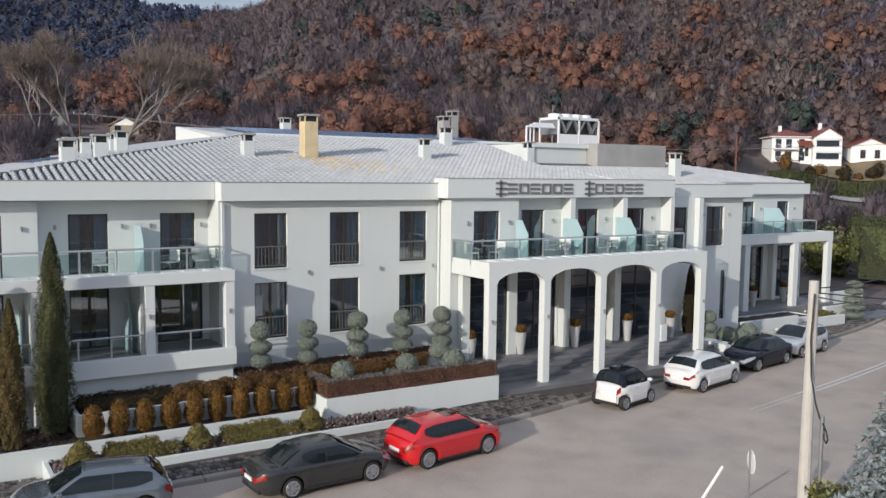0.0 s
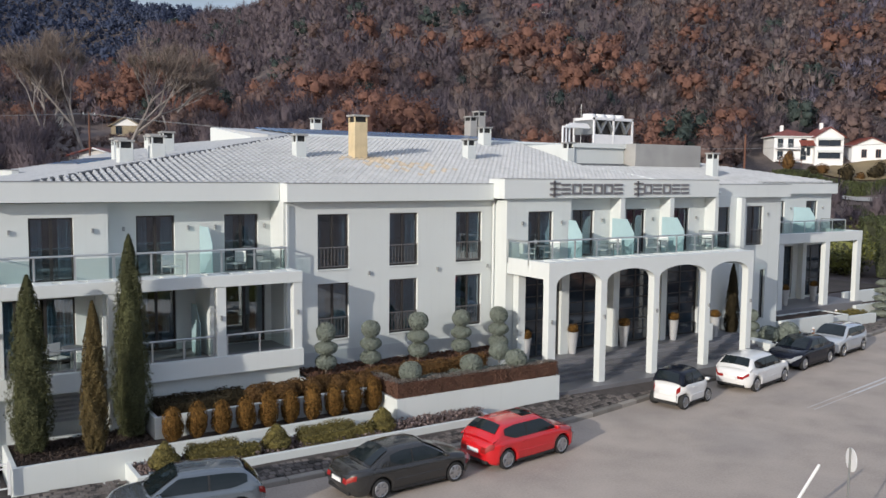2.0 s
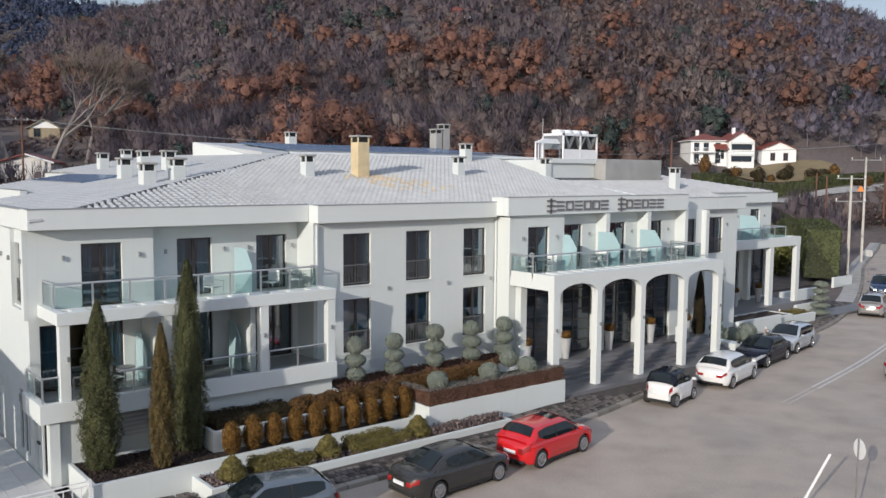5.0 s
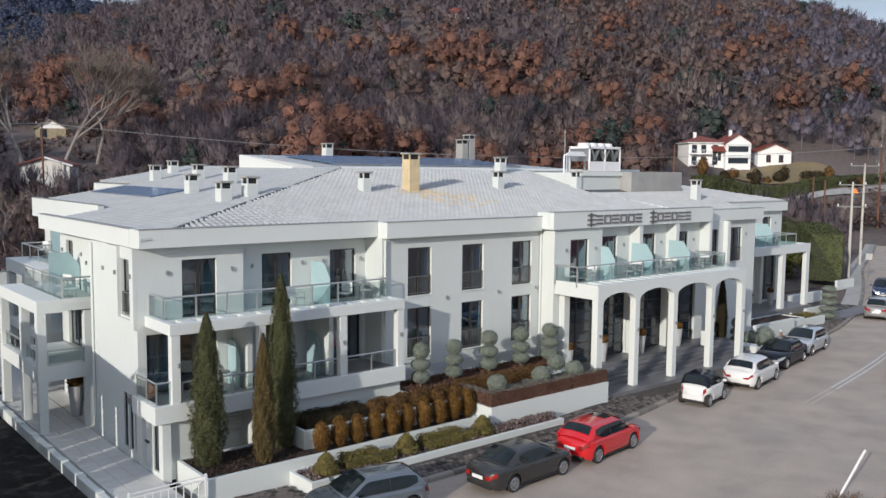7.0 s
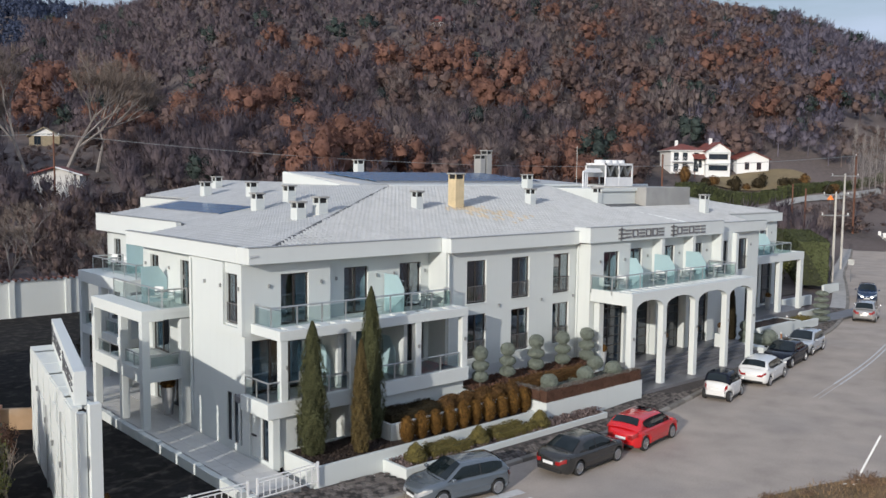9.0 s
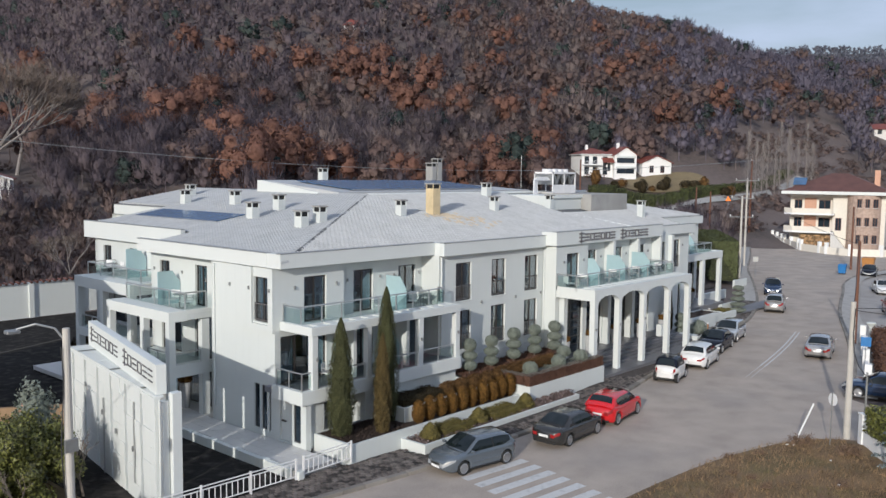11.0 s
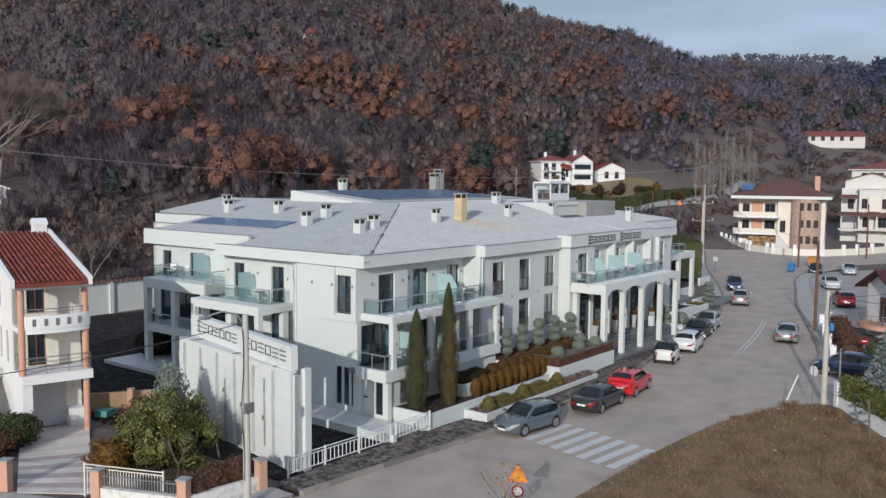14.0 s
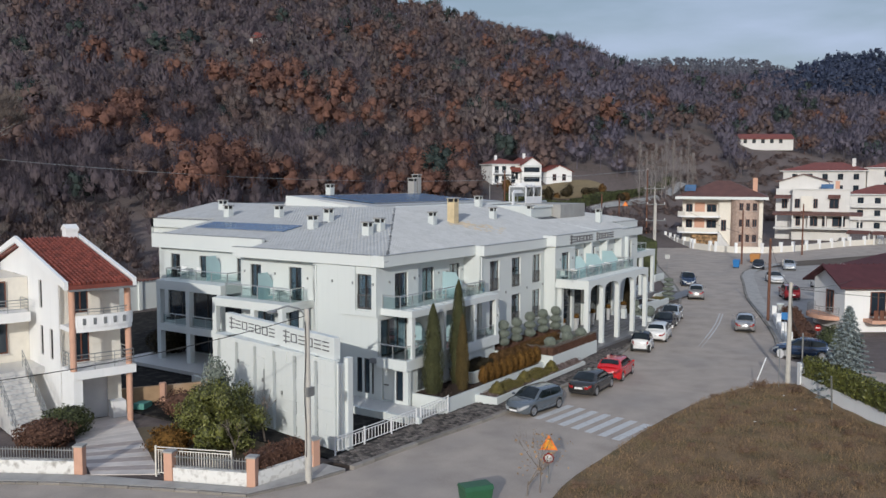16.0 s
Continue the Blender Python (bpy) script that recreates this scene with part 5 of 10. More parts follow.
for k in range(3):
    bm = bmesh.new()
    x = 0.15 + k * 1.05
    sweep_profile(bm, [(x, 1.6), (x + 0.5, 0.8), (x + 1.0, 1.6), (x + 0.85, 1.6), (x + 0.5, 1.05), (x + 0.15, 1.6)], 0.03, 1.85)
    part("coil", finish(bm), GREYMETAL, ac, "V-shaped grey coil")
bm = bmesh.new()
box(bm, 0.02, 0.06, 0.12, 1.78, 0.75, 1.6)
part("coil", finish(bm), GREYMETAL, ac)
bm = bmesh.new()
box(bm, 0.15, 3.15, 0.3, 1.6, 0.76, 1.6)
part("inside", finish(bm), FRAME, ac)
for k in range(4):
    bm = bmesh.new()
    lathe(bm, [(0.36, 0), (0.4, 0.02), (0.4, 0.22), (0.34, 0.24), (0.33, 0.1), (0.05, 0.1)], 16, (0.45 + 0.8 * k, 0.95, 1.78))
    part("fan_cowl", finish(bm), WHITEMETAL, ac)
pipes = thing("roof_pipes", "pale bent pipework beside the rooftop chiller", "pipes", at=pose(31.2, 40.5, 10.98))
for k in range(3):
    bm = bmesh.new()
    tube(bm, (0.35 * k, 0.1 * k, 0), (0.35 * k, 0.1 * k, 1.15 + 0.1 * k), 0.06)
    tube(bm, (0.35 * k, 0.1 * k, 1.15 + 0.1 * k), (2.15, 0.1 * k, 1.15 + 0.1 * k), 0.06)
    part("pipe", finish(bm), WHITEMETAL, pipes)

# ---- roof sign: plain blocks in place of lettering ----
def glyph(bm, x, w, h, z, kind, t=0.075, y0=0.0, y1=0.05):
    if kind in ("ring", "barred", "comb"):
        box(bm, x, x + w, y0, y1, z + h - t, z + h)
    if kind == "barred":
        box(bm, x, x + w, y0, y1, z, z + t)
    if kind == "ring":
        box(bm, x + w - t, x + w, y0, y1, z + t, z + h - t)
        box(bm, x, x + t, y0, y1, z + t, z + h - t)
        box(bm, x, x + w, y0, y1, z, z + t)
    if kind in ("barred", "comb"):
        box(bm, x, x + w, y0, y1, z + h / 2 - t / 2, z + h / 2 + t / 2)
    if kind == "comb":
        box(bm, x, x + w, y0, y1, z, z + t)
        box(bm, x + w * 0.35, x + w * 0.35 + t, y0, y1, z - 0.08, z + h + 0.08)


def sign_row(thing_at, parent_name, label, cells, w, h, mat, step, t):
    s = thing(parent_name, label, "sign", at=thing_at)
    for k, kind in enumerate(cells):
        if kind:
            bm = bmesh.new()
            big = kind == "comb"
            glyph(bm, k * step, w * (1.1 if big else 1), h * (1.2 if big else 1), -0.04 if big else 0, kind, t)
            part("sign_block", finish(bm), mat, s)
    return s


PATTERN = ["comb", "barred", "ring", "barred", "ring", "ring", "barred", None, "comb", "ring", "barred", "ring", "barred", "barred"]
sign_row(pose(21.42, 29.84, 8.43), "roof_sign", "row of grey metal sign blocks on the white fascia", PATTERN, 0.52, 0.47, SIGNGREY, 0.632, 0.09)

# ---- wall lamps and drain pipes ----
def wall_lamp(x, y, z, turn=0):
    l = thing("wall_lamp", "small grey box wall lamp", "lamp", "facade lamps", at=pose(x, y, z, 0, 0, turn))
    bm = bmesh.new()
    box(bm, -0.042, 0.042, -0.085, -0.001, -0.08, 0.08)
    part("housing", finish(bm, 0.01), GREYMETAL, l)
    bm = bmesh.new()
    box(bm, -0.03, 0.03, -0.075, -0.02, -0.093, -0.081)
    part("lens", finish(bm), PLATE, l)


for x in (0.55, 3.1):
    wall_lamp(x, YW, 7.25)
for x in (4.2, 6.45, 7.45, 9.35):
    wall_lamp(x, YWR, 7.25)
for x in (13.2, 16.4, 18.95):
    wall_lamp(x, YM, 5.35)
for x in (20.1, 22.3):
    wall_lamp(x, YP, 7.2)
for x in (25.2, 28.5, 31.6):
    wall_lamp(x, YPR, 7.2)
for x in (35.9, 37.95):
    wall_lamp(x, YE, 7.25)
for x in (47.7, 51.2):
    wall_lamp(x, YEE, 7.2)
for x in (0.0, 6.75, 9.55):
    wall_lamp(x, 29.58, 4.3)
for x in (19.5, 22.36, 25.47, 28.85, 31.8):
    wall_lamp(x, 27.322, 3.4)
for y in (32.05, 33.6, 37.3, 35.3):
    wall_lamp(XW - (0.13 if y < 34 else 0), y, 7.2, -90)
for y in (41.0, 43.8):
    wall_lamp(XN, y, 7.2, -90)
for x, y in ((9.72, 30.92), (19.2, 30.93), (XW - 0.06, 36.6)):
    p = thing("drain_pipe", "white painted rainwater pipe on the facade", "drain pipe", at=pose(x, y, 0))
    bm = bmesh.new()
    tube(bm, (0, 0, 1.0), (0, 0, 8.1), 0.05)
    part("pipe", finish(bm), FASCIA, p)
    for z in (2.5, 4.5, 6.5):
        bm = bmesh.new()
        lathe(bm, [(0.06, z), (0.062, z + 0.05)], 10)
        part("clip", finish(bm), FASCIA, p)

# ---- beds, steps, terrace, garden walls ----
def slab(name, label, category, mat, *d, kind="structure", bevel=0.015):
    bm = bmesh.new()
    box(bm, *d)
    return single(name, finish(bm, bevel), mat, label, category, kind=kind)


def planter(name, label, outline, z_top, soil, wall=0.14, z0=-0.05, mat=STUCCO):
    """A walled bed over a rectangle: four walls and the soil as parts."""
    x0, x1, y0, y1 = outline
    p = thing(name, label, "planter", kind="structure", at=pose(x0, y0, 0))
    for a, b, c, d in ((0, x1 - x0, 0, wall), (0, x1 - x0, y1 - y0 - wall, y1 - y0), (0, wall, wall, y1 - y0 - wall), (x1 - x0 - wall, x1 - x0, wall, y1 - y0 - wall)):
        bm = bmesh.new()
        box(bm, a, b, c, d, z0, z_top)
        part("wall", finish(bm, 0.012), mat, p)
    bm = bmesh.new()
    nx, ny = max(2, int((x1 - x0) / 0.25)), max(2, int((y1 - y0) / 0.25))
    grid = [[bm.verts.new((wall + (x1 - x0 - 2 * wall) * i / nx, wall + (y1 - y0 - 2 * wall) * j / ny, soil + random.uniform(-0.03, 0.03))) for j in range(ny + 1)] for i in range(nx + 1)]
    for i in range(nx):
        for j in range(ny):
            bm.faces.new((grid[i][j], grid[i + 1][j], grid[i + 1][j + 1], grid[i][j + 1]))
    part("soil", bm, MULCH, p, "dark bark mulch")
    return p


planter("planter", "white walled bed with cypresses and dark mulch", (-0.05, 11.95, 27.25, 29.86), 0.93, 0.85)
planter("planter", "low white walled street bed with clipped bushes", (2.98, 15.45, 25.75, 27.25), 0.57, 0.49)
planter("planter", "white retaining wall holding a hedge bed", (4.1, 11.95, 28.15, 29.84), 1.55, 1.42, z0=0.7)
planter("planter", "tall white walled bed by the entrance steps", (11.96, 19.36, 26.58, 29.1), 1.42, 1.5)
planter("planter", "upper mulch bed against the hotel wall", (9.78, 19.34, 29.1, 30.98), 1.80, 1.86)
# portico floor and steps
steps = thing("entrance_steps", "broad grey stone entrance steps under the arcade", "steps", kind="structure", at=pose(19.4, 26.3, 0))
for k, (y0, z) in enumerate(((0.55, 0.62), (1.75, 0.75), (2.1, 0.88), (2.45, 1.01), (2.8, 1.14), (3.15, 1.26))):
    y1 = (1.75, 2.1, 2.45, 2.8, 3.15, 4.5)[k]
    bm = bmesh.new()
    box(bm, 0, 14.6, y0, y1, -0.05, z)
    st = part("step", finish(bm, 0.01), SLATE, steps)
bm = bmesh.new()
box(bm, 14.6, 15.35, 1.4, 4.3, -0.05, 1.0)
part("cheek_wall", finish(bm), STUCCO, steps)
slab("ramp", "grey stone forecourt beside the arcade", "paving", SLATE, 34.02, 39.1, 27.9, 31.08, 0.0, 0.22)
planter("planter", "low white bed with rounded shrubs by the entrance", (34.0, 38.4, 28.6, 29.9), 0.62, 0.6)
planter("planter", "stepped white garden bed before the east porch", (40.2, 46.6, 31.4, 33.4), 0.95, 0.9)
slab("garden_wall", "low white rendered garden wall", "wall", STUCCO, 39.3, 44.2, 30.85, 31.1, 0, 1.2)
slab("garden_wall", "low white rendered garden wall", "wall", STUCCO, 44.2, 49.8, 31.5, 31.75, 0, 0.75)
slab("garden_wall", "low white rendered garden wall", "wall", STUCCO, 50.0, 53.6, 33.0, 33.25, 0, 1.0)
slab("garden_wall", "low white rendered garden wall", "wall", STUCCO, 56.0, 61.5, 37.6, 37.85, 0, 0.9)
slab("paving", "dark paving before the east porch", "paving", SLATE, 39.12, 62.0, 31.8, 33.58, 0.02, 0.2)
for x, y in ((40.2, 30.3), (41.6, 30.4), (43.5, 33.5), (46.0, 33.5), (48.6, 33.5), (50.6, 33.5)):
    b = thing("bollard_light", "short copper-coloured garden bollard light", "lamp", "bollard lights", at=pose(x, y, 0.14 if y < 31 else 0.18))
    bm = bmesh.new()
    lathe(bm, [(0.07, 0), (0.07, 0.5)], 10)
    part("post", finish(bm), surface("copper_bollard", (0.5, 0.25, 0.13), 0.4, 0.6) if "copper_bollard" not in MATS else MATS["copper_bollard"], b)
    bm = bmesh.new()
    lathe(bm, [(0.075, 0.5), (0.08, 0.58), (0.03, 0.62)], 10)
    part("cap", finish(bm), PLATE, b)
# west terrace, paved in slabs
slab("terrace", "pale stone side terrace", "terrace", CONCRETE, -2.6, XW - 0.01, 27.6, 45.4, -0.05, 0.30)
ter = thing("terrace_paving", "pale stone slabs laid on the side terrace", "paving", kind="structure")
bm = bmesh.new()
box(bm, 0.006, 0.594, 0.006, 0.594, 0, 0.03)
pave_me = mesh_of("paving_slab", finish(bm), MARBLE)
for i in range(3):
    for j in range(29):
        ob = part("paving_slab", pave_me, None, ter)
        ob.matrix_basis = pose(-2.42 + 0.6 * i, 27.75 + 0.6 * j, 0.302)
edge = thing("terrace_edge", "low white terrace edging, its blocks standing for sun streaks", "wall", kind="structure")
for j in range(9):
    bm = bmesh.new()
    y = 28.0 + j * 1.95
    box(bm, -2.85, -2.6, y, y + 1.55, -0.05, 0.42)
    part("edging", finish(bm, 0.01), STUCCO, edge)
    # Whiter blocks are added for sun streaks on a continuous edging.
    bm = bmesh.new()
    box(bm, -2.86, -2.59, y + 1.552, y + 1.948, -0.05, 0.46)
    part("block", finish(bm, 0.01), FASCIA, edge)
YARD = surface("dark_asphalt", (0.020, 0.019, 0.018), 0.95, vary=0.4, scale=0.5, fine=5, spec=0.12, bump=0.6, bump_scale=5, bump_dist=0.03, stain=(0.10, 0.088, 0.078), stain_scale=1.6, stain_amount=0.6)
for d in ((-9.6, -2.86, 27.6, 45.5), (-14.0, 2.55, 45.51, 55.6), (-14.0, 8.3, 55.61, 63.0), (-14.0, 16.0, 63.01, 74.0)):
    slab("courtyard", "dark asphalt side yard of the hotel", "yard", YARD, *d, -0.3, 0.03, bevel=0)
# boundary wall behind the yard
bw = thing("boundary_wall", "tall white rendered yard wall with tiled coping", "wall", kind="structure")
for k in range(11):
    x = -28 + k * 4.3
    bm = bmesh.new()
    box(bm, x, x + 3.9, 74.2, 74.45, -0.1, 3.0)
    part("panel", finish(bm), FASCIA, bw)
    bm = bmesh.new()
    box(bm, x + 3.901, x + 4.299, 74.0, 74.5, -0.1, 3.02)
    part("pier", finish(bm), FASCIA, bw)
for k in range(94):
    bm = bmesh.new()
    tube(bm, (-27.8 + 0.5 * k, 73.95, 3.03), (-27.8 + 0.5 * k, 74.6, 3.08), 0.11, 0.10, 6)
    part("coping_tile", finish(bm), TILE_BROWN, bw)

# ---- slotted sign wall ----
def along(a, b):
    """A frame with x from plan point a to b and y to the left of it."""
    d = (b - a).normalized()
    return Matrix(((d.x, -d.y, 0, a.x), (d.y, d.x, 0, a.y), (0, 0, 1, 0), (0, 0, 0, 1)))


MA, MB = Vector((-6.72, 39.0)), Vector((-8.58, 28.25))
MON, ML = along(MA, MB), (MB - MA).length
mon = thing("sign_wall", "tall wedge-shaped white sign wall clad in level slabs", "sign wall")
SLITS = [0.62 + 1.766 * k for k in range(6)]          # narrow upright slits right through the wall
SLIT = 0.30
bm = wall_mesh(0.0, ML, -0.1, 4.42, 0.18, [(u - SLIT / 2, u + SLIT / 2, 0.08, 4.28) for u in SLITS], MON)
part("core_wall", bm, STUCCO, mon)
mrng = random.Random(31)
bays_u = [0.01] + [u + k for u in SLITS for k in (-SLIT / 2, SLIT / 2)] + [ML]
for lo, hi in zip(bays_u[::2], bays_u[1::2]):
    if hi - lo < 0.1:
        continue
    for j in range(7):
        z = 0.02 + j * 0.63
        cut = lo + (hi - lo) * mrng.choice((0.35, 0.5, 0.65, 1.0)) if hi - lo > 1 else hi
        for u, v in ((lo, cut), (cut, hi)):
            if v - u < 0.1:
                continue
            proud = mrng.choice((0.018, 0.026, 0.046))
            bm = bmesh.new()
            box(bm, u, v - 0.008, -proud, -0.002, z, z + 0.622)
            bm.transform(MON)
            part("cladding_slab", finish(bm, 0.004), FASCIA, mon)
bm = bmesh.new()
prism(bm, [(0.0, 0.0), (ML, 0.0), (ML, 0.30), (0.0, 1.05)], 4.425, 4.50)
bm.transform(MON)
part("top_slab", finish(bm), FASCIA, mon)
for u, v, z in ((1.2, 3.0, 4.43), (3.6, 5.2, 4.44), (5.6, 7.3, 4.43), (7.7, 9.2, 4.44), (9.3, 10.8, 4.43)):
    bm = bmesh.new()
    box(bm, u, u + 0.22, -0.02, 1.15 - 0.075 * u, z, z + 0.07)
    bm.transform(MON)
    part("top_fin", finish(bm, 0.006), FASCIA, mon)
for u, z in ((4.9, 2.5), (6.6, 2.1), (8.6, 1.9), (2.6, 3.2)):
    bm = bmesh.new()
    box(bm, u, u + 0.09, -0.13, -0.052, z, z + 0.2)
    bm.transform(MON)
    part("wall_light", finish(bm, 0.01), GREYMETAL, mon)
for u, z0, z1 in ((5.0, 0.0, 3.2), (8.72, 0.7, 3.85)):
    bm = bmesh.new()
    box(bm, u, u + 0.07, -0.09, -0.052, z0, z1)
    bm.transform(MON)
    part("light_rod", finish(bm), RAILM, mon)
PA, PB = Vector((-5.85, 38.9)), Vector((-8.44, 28.4))
PANEL, PL = along(PA, PB), (PB - PA).length
bm = bmesh.new()
box(bm, 0, PL, -0.02, 0.36, 4.50, 5.60)
bm.transform(PANEL)
part("sign_panel", finish(bm, 0.01), FASCIA, mon, "long white sign panel on top of the wall")
for x0, x1, y0, y1, z in ((-8.22, -7.84, 27.72, 28.02, 4.64), (-8.5, -8.26, 27.9, 28.2, 4.36)):
    bm = bmesh.new()
    box(bm, x0, x1, y0, y1, -0.1, z)
    part("end_post", finish(bm, 0.01), FASCIA, mon)
bm = bmesh.new()
box(bm, -8.26, -8.0, 27.95, 28.2, 4.05, 4.3)
part("end_beam", finish(bm, 0.01), FASCIA, mon)
row = sign_row(PANEL @ pose(0.5, -0.055, 4.86), "wall_sign", "row of dark outlined sign blocks on a white panel", PATTERN, 0.54, 0.46, LETTERDARK, 0.72, 0.05)

# ---- white street fence and gate ----
def fence(pts, name, label, h=0.85, z=0.16, mat=WHITEMETAL, post_gap=2.2, bar_gap=0.25, rise=0.0, bar=0.014, low=0.12):
    fe = thing(name, label, "fence")
    for (ax, ay), (bx, by) in zip(pts, pts[1:]):
        L = math.hypot(bx - ax, by - ay)
        ang = math.degrees(math.atan2(by - ay, bx - ax))
        n = max(1, round(L / post_gap))
        M = pose(ax, ay, z, 0, 0, ang)
        for i in range(n + 1):
            bm = bmesh.new()
            zz = rise * i / n
            box(bm, L * i / n - 0.035, L * i / n + 0.035, -0.035, 0.035, zz - 0.05, zz + h + 0.05, M)
            part("post", finish(bm), mat, fe)
        for zz in (low, h - 0.03, h - 0.16):
            bm = bmesh.new()
            vs = box(bm, 0.04, L - 0.04, -0.02, 0.02, zz, zz + 0.035)
            for v in vs:
                v.co.z += rise * v.co.x / L
            bm.transform(M)
            part("rail", finish(bm), mat, fe)
        m = round(L / bar_gap)
        for i in range(1, m):
            x = L * i / m
            bm = bmesh.new()
            box(bm, x - bar, x + bar, -bar, bar, rise * x / L + low, rise * x / L + h - 0.16, M)
            part("bar", finish(bm), mat, fe)
    return fe


fence([(-9.4, 27.55), (-2.95, 27.35)], "street_fence", "white painted metal street fence with upright bars")
fence([(-2.6, 27.3), (-0.15, 27.15)], "gate", "white painted metal gate at the side terrace", 0.85, 0.2, post_gap=2.5, rise=0.1)
slab("gate_pier", "low white gate pier", "pier", STUCCO, -2.92, -2.66, 27.2, 27.46, 0, 0.5, kind="")

# ---- planters with clipped heads under the arcade ----
def pot(x, y, z, s=1.0):
    p = thing("plant_pot", "tall tapered grey planter with a clipped orange-brown shrub", "plant pot", "entrance planters", at=pose(x, y, z) @ Matrix.Diagonal((s, s, s, 1)))
    bm = bmesh.new()
    lathe(bm, [(0.15, 0), (0.16, 0.03), (0.25, 0.95), (0.26, 1.0), (0.22, 1.0), (0.21, 0.93)], 18)
    part("pot", finish(bm), PLANTER_GREY, p)
    part("clipped_head", leaf_ball("clipped_head", [((0, 0, 1.14), (0.24, 0.24, 0.2))], 500, 0.055, L_THUJA), None, p)


POTS = [(20.2, 29.85, 1.26), (23.02, 30.0, 1.26), (26.2, 30.0, 1.26), (29.55, 30.0, 1.26), (32.1, 29.6, 1.26), (45.2, 34.9, 1.12), (48.6, 35.2, 1.12), (-0.5, 39.5, 0.335, 1.35), (-7.6, 28.6, 0.03)]
for q in POTS:
    pot(*q)
slab("pedestal", "white pedestal under the arcade", "pedestal", FASCIA, 30.75, 31.15, 28.9, 29.3, 1.26, 2.1, kind="")
slab("door_mat", "dark door mat on the pavement", "mat", BLACKP, 25.6, 27.2, 26.1, 26.6, 0.40, 0.415, kind="")

# ---- balcony chairs and tables ----
def chair(m, mat=RAILM):
    c = thing("balcony_chair", "light metal balcony armchair with a slung seat", "chair", "balcony chairs", at=m)
    for x, y in ((-0.25, -0.25), (0.25, -0.25), (-0.25, 0.25), (0.25, 0.25)):
        bm = bmesh.new()
        tube(bm, (x, y, 0), (x, y, 0.62 if y < 0 else 0.85), 0.014, n=6)
        part("leg", finish(bm), mat, c)
    bm = bmesh.new()
    box(bm, -0.24, 0.24, -0.25, 0.25, 0.40, 0.425)
    part("seat", finish(bm), CURTAIN, c)
    bm = bmesh.new()
    box(bm, -0.24, 0.24, 0.235, 0.26, 0.45, 0.86)
    part("backrest", finish(bm), CURTAIN, c)
    for x in (-0.25, 0.25):
        bm = bmesh.new()
        tube(bm, (x, -0.27, 0.62), (x, 0.25, 0.64), 0.016, n=6)
        part("armrest", finish(bm), mat, c)
    return c


def table(m):
    t = thing("balcony_table", "small round grey metal balcony table", "table", "balcony tables", at=m)
    bm = bmesh.new()
    lathe(bm, [(0.32, 0.70), (0.33, 0.72), (0.32, 0.735)], 20)
    part("tabletop", finish(bm), GREYMETAL, t)
    bm = bmesh.new()
    tube(bm, (0, 0, 0.03), (0, 0, 0.70), 0.025)
    part("stem", finish(bm), GREYMETAL, t)
    bm = bmesh.new()
    lathe(bm, [(0.22, 0), (0.2, 0.03), (0.04, 0.04)], 16)
    part("foot", finish(bm), GREYMETAL, t)
    return t


c0, t0 = chair(pose(5.6, 31.3, FL2, 0, 0, 20)), table(pose(8.6, 31.2, FL2))
for x, y, z, a in ((7.9, 31.3, FL2, -60), (9.1, 31.5, FL2, 40), (20.0, 29.6, FL2, 70), (21.3, 29.5, FL2, -70), (24.2, 29.4, FL2, 30), (25.0, 29.5, FL2, -50), (27.2, 29.4, FL2, 60), (28.0, 29.5, FL2, -60), (30.2, 29.4, FL2, 50),
                   (31.2, 29.5, FL2, -50), (-0.7, 39.0, FL2, -90), (-0.7, 40.2, FL2, -60), (1.8, 30.9, FL1, 30), (1.4, 49.9, 6.10, -90), (1.4, 51.4, 6.10, -70)):
    copy_thing(c0, pose(x, y, z, 0, 0, a))
for x, y, z in ((20.7, 29.3, FL2), (24.6, 29.2, FL2), (27.6, 29.2, FL2), (30.7, 29.2, FL2), (-0.7, 39.6, FL2), (1.4, 50.7, 6.10), (2.2, 30.9, FL1)):
    copy_thing(t0, pose(x, y, z))

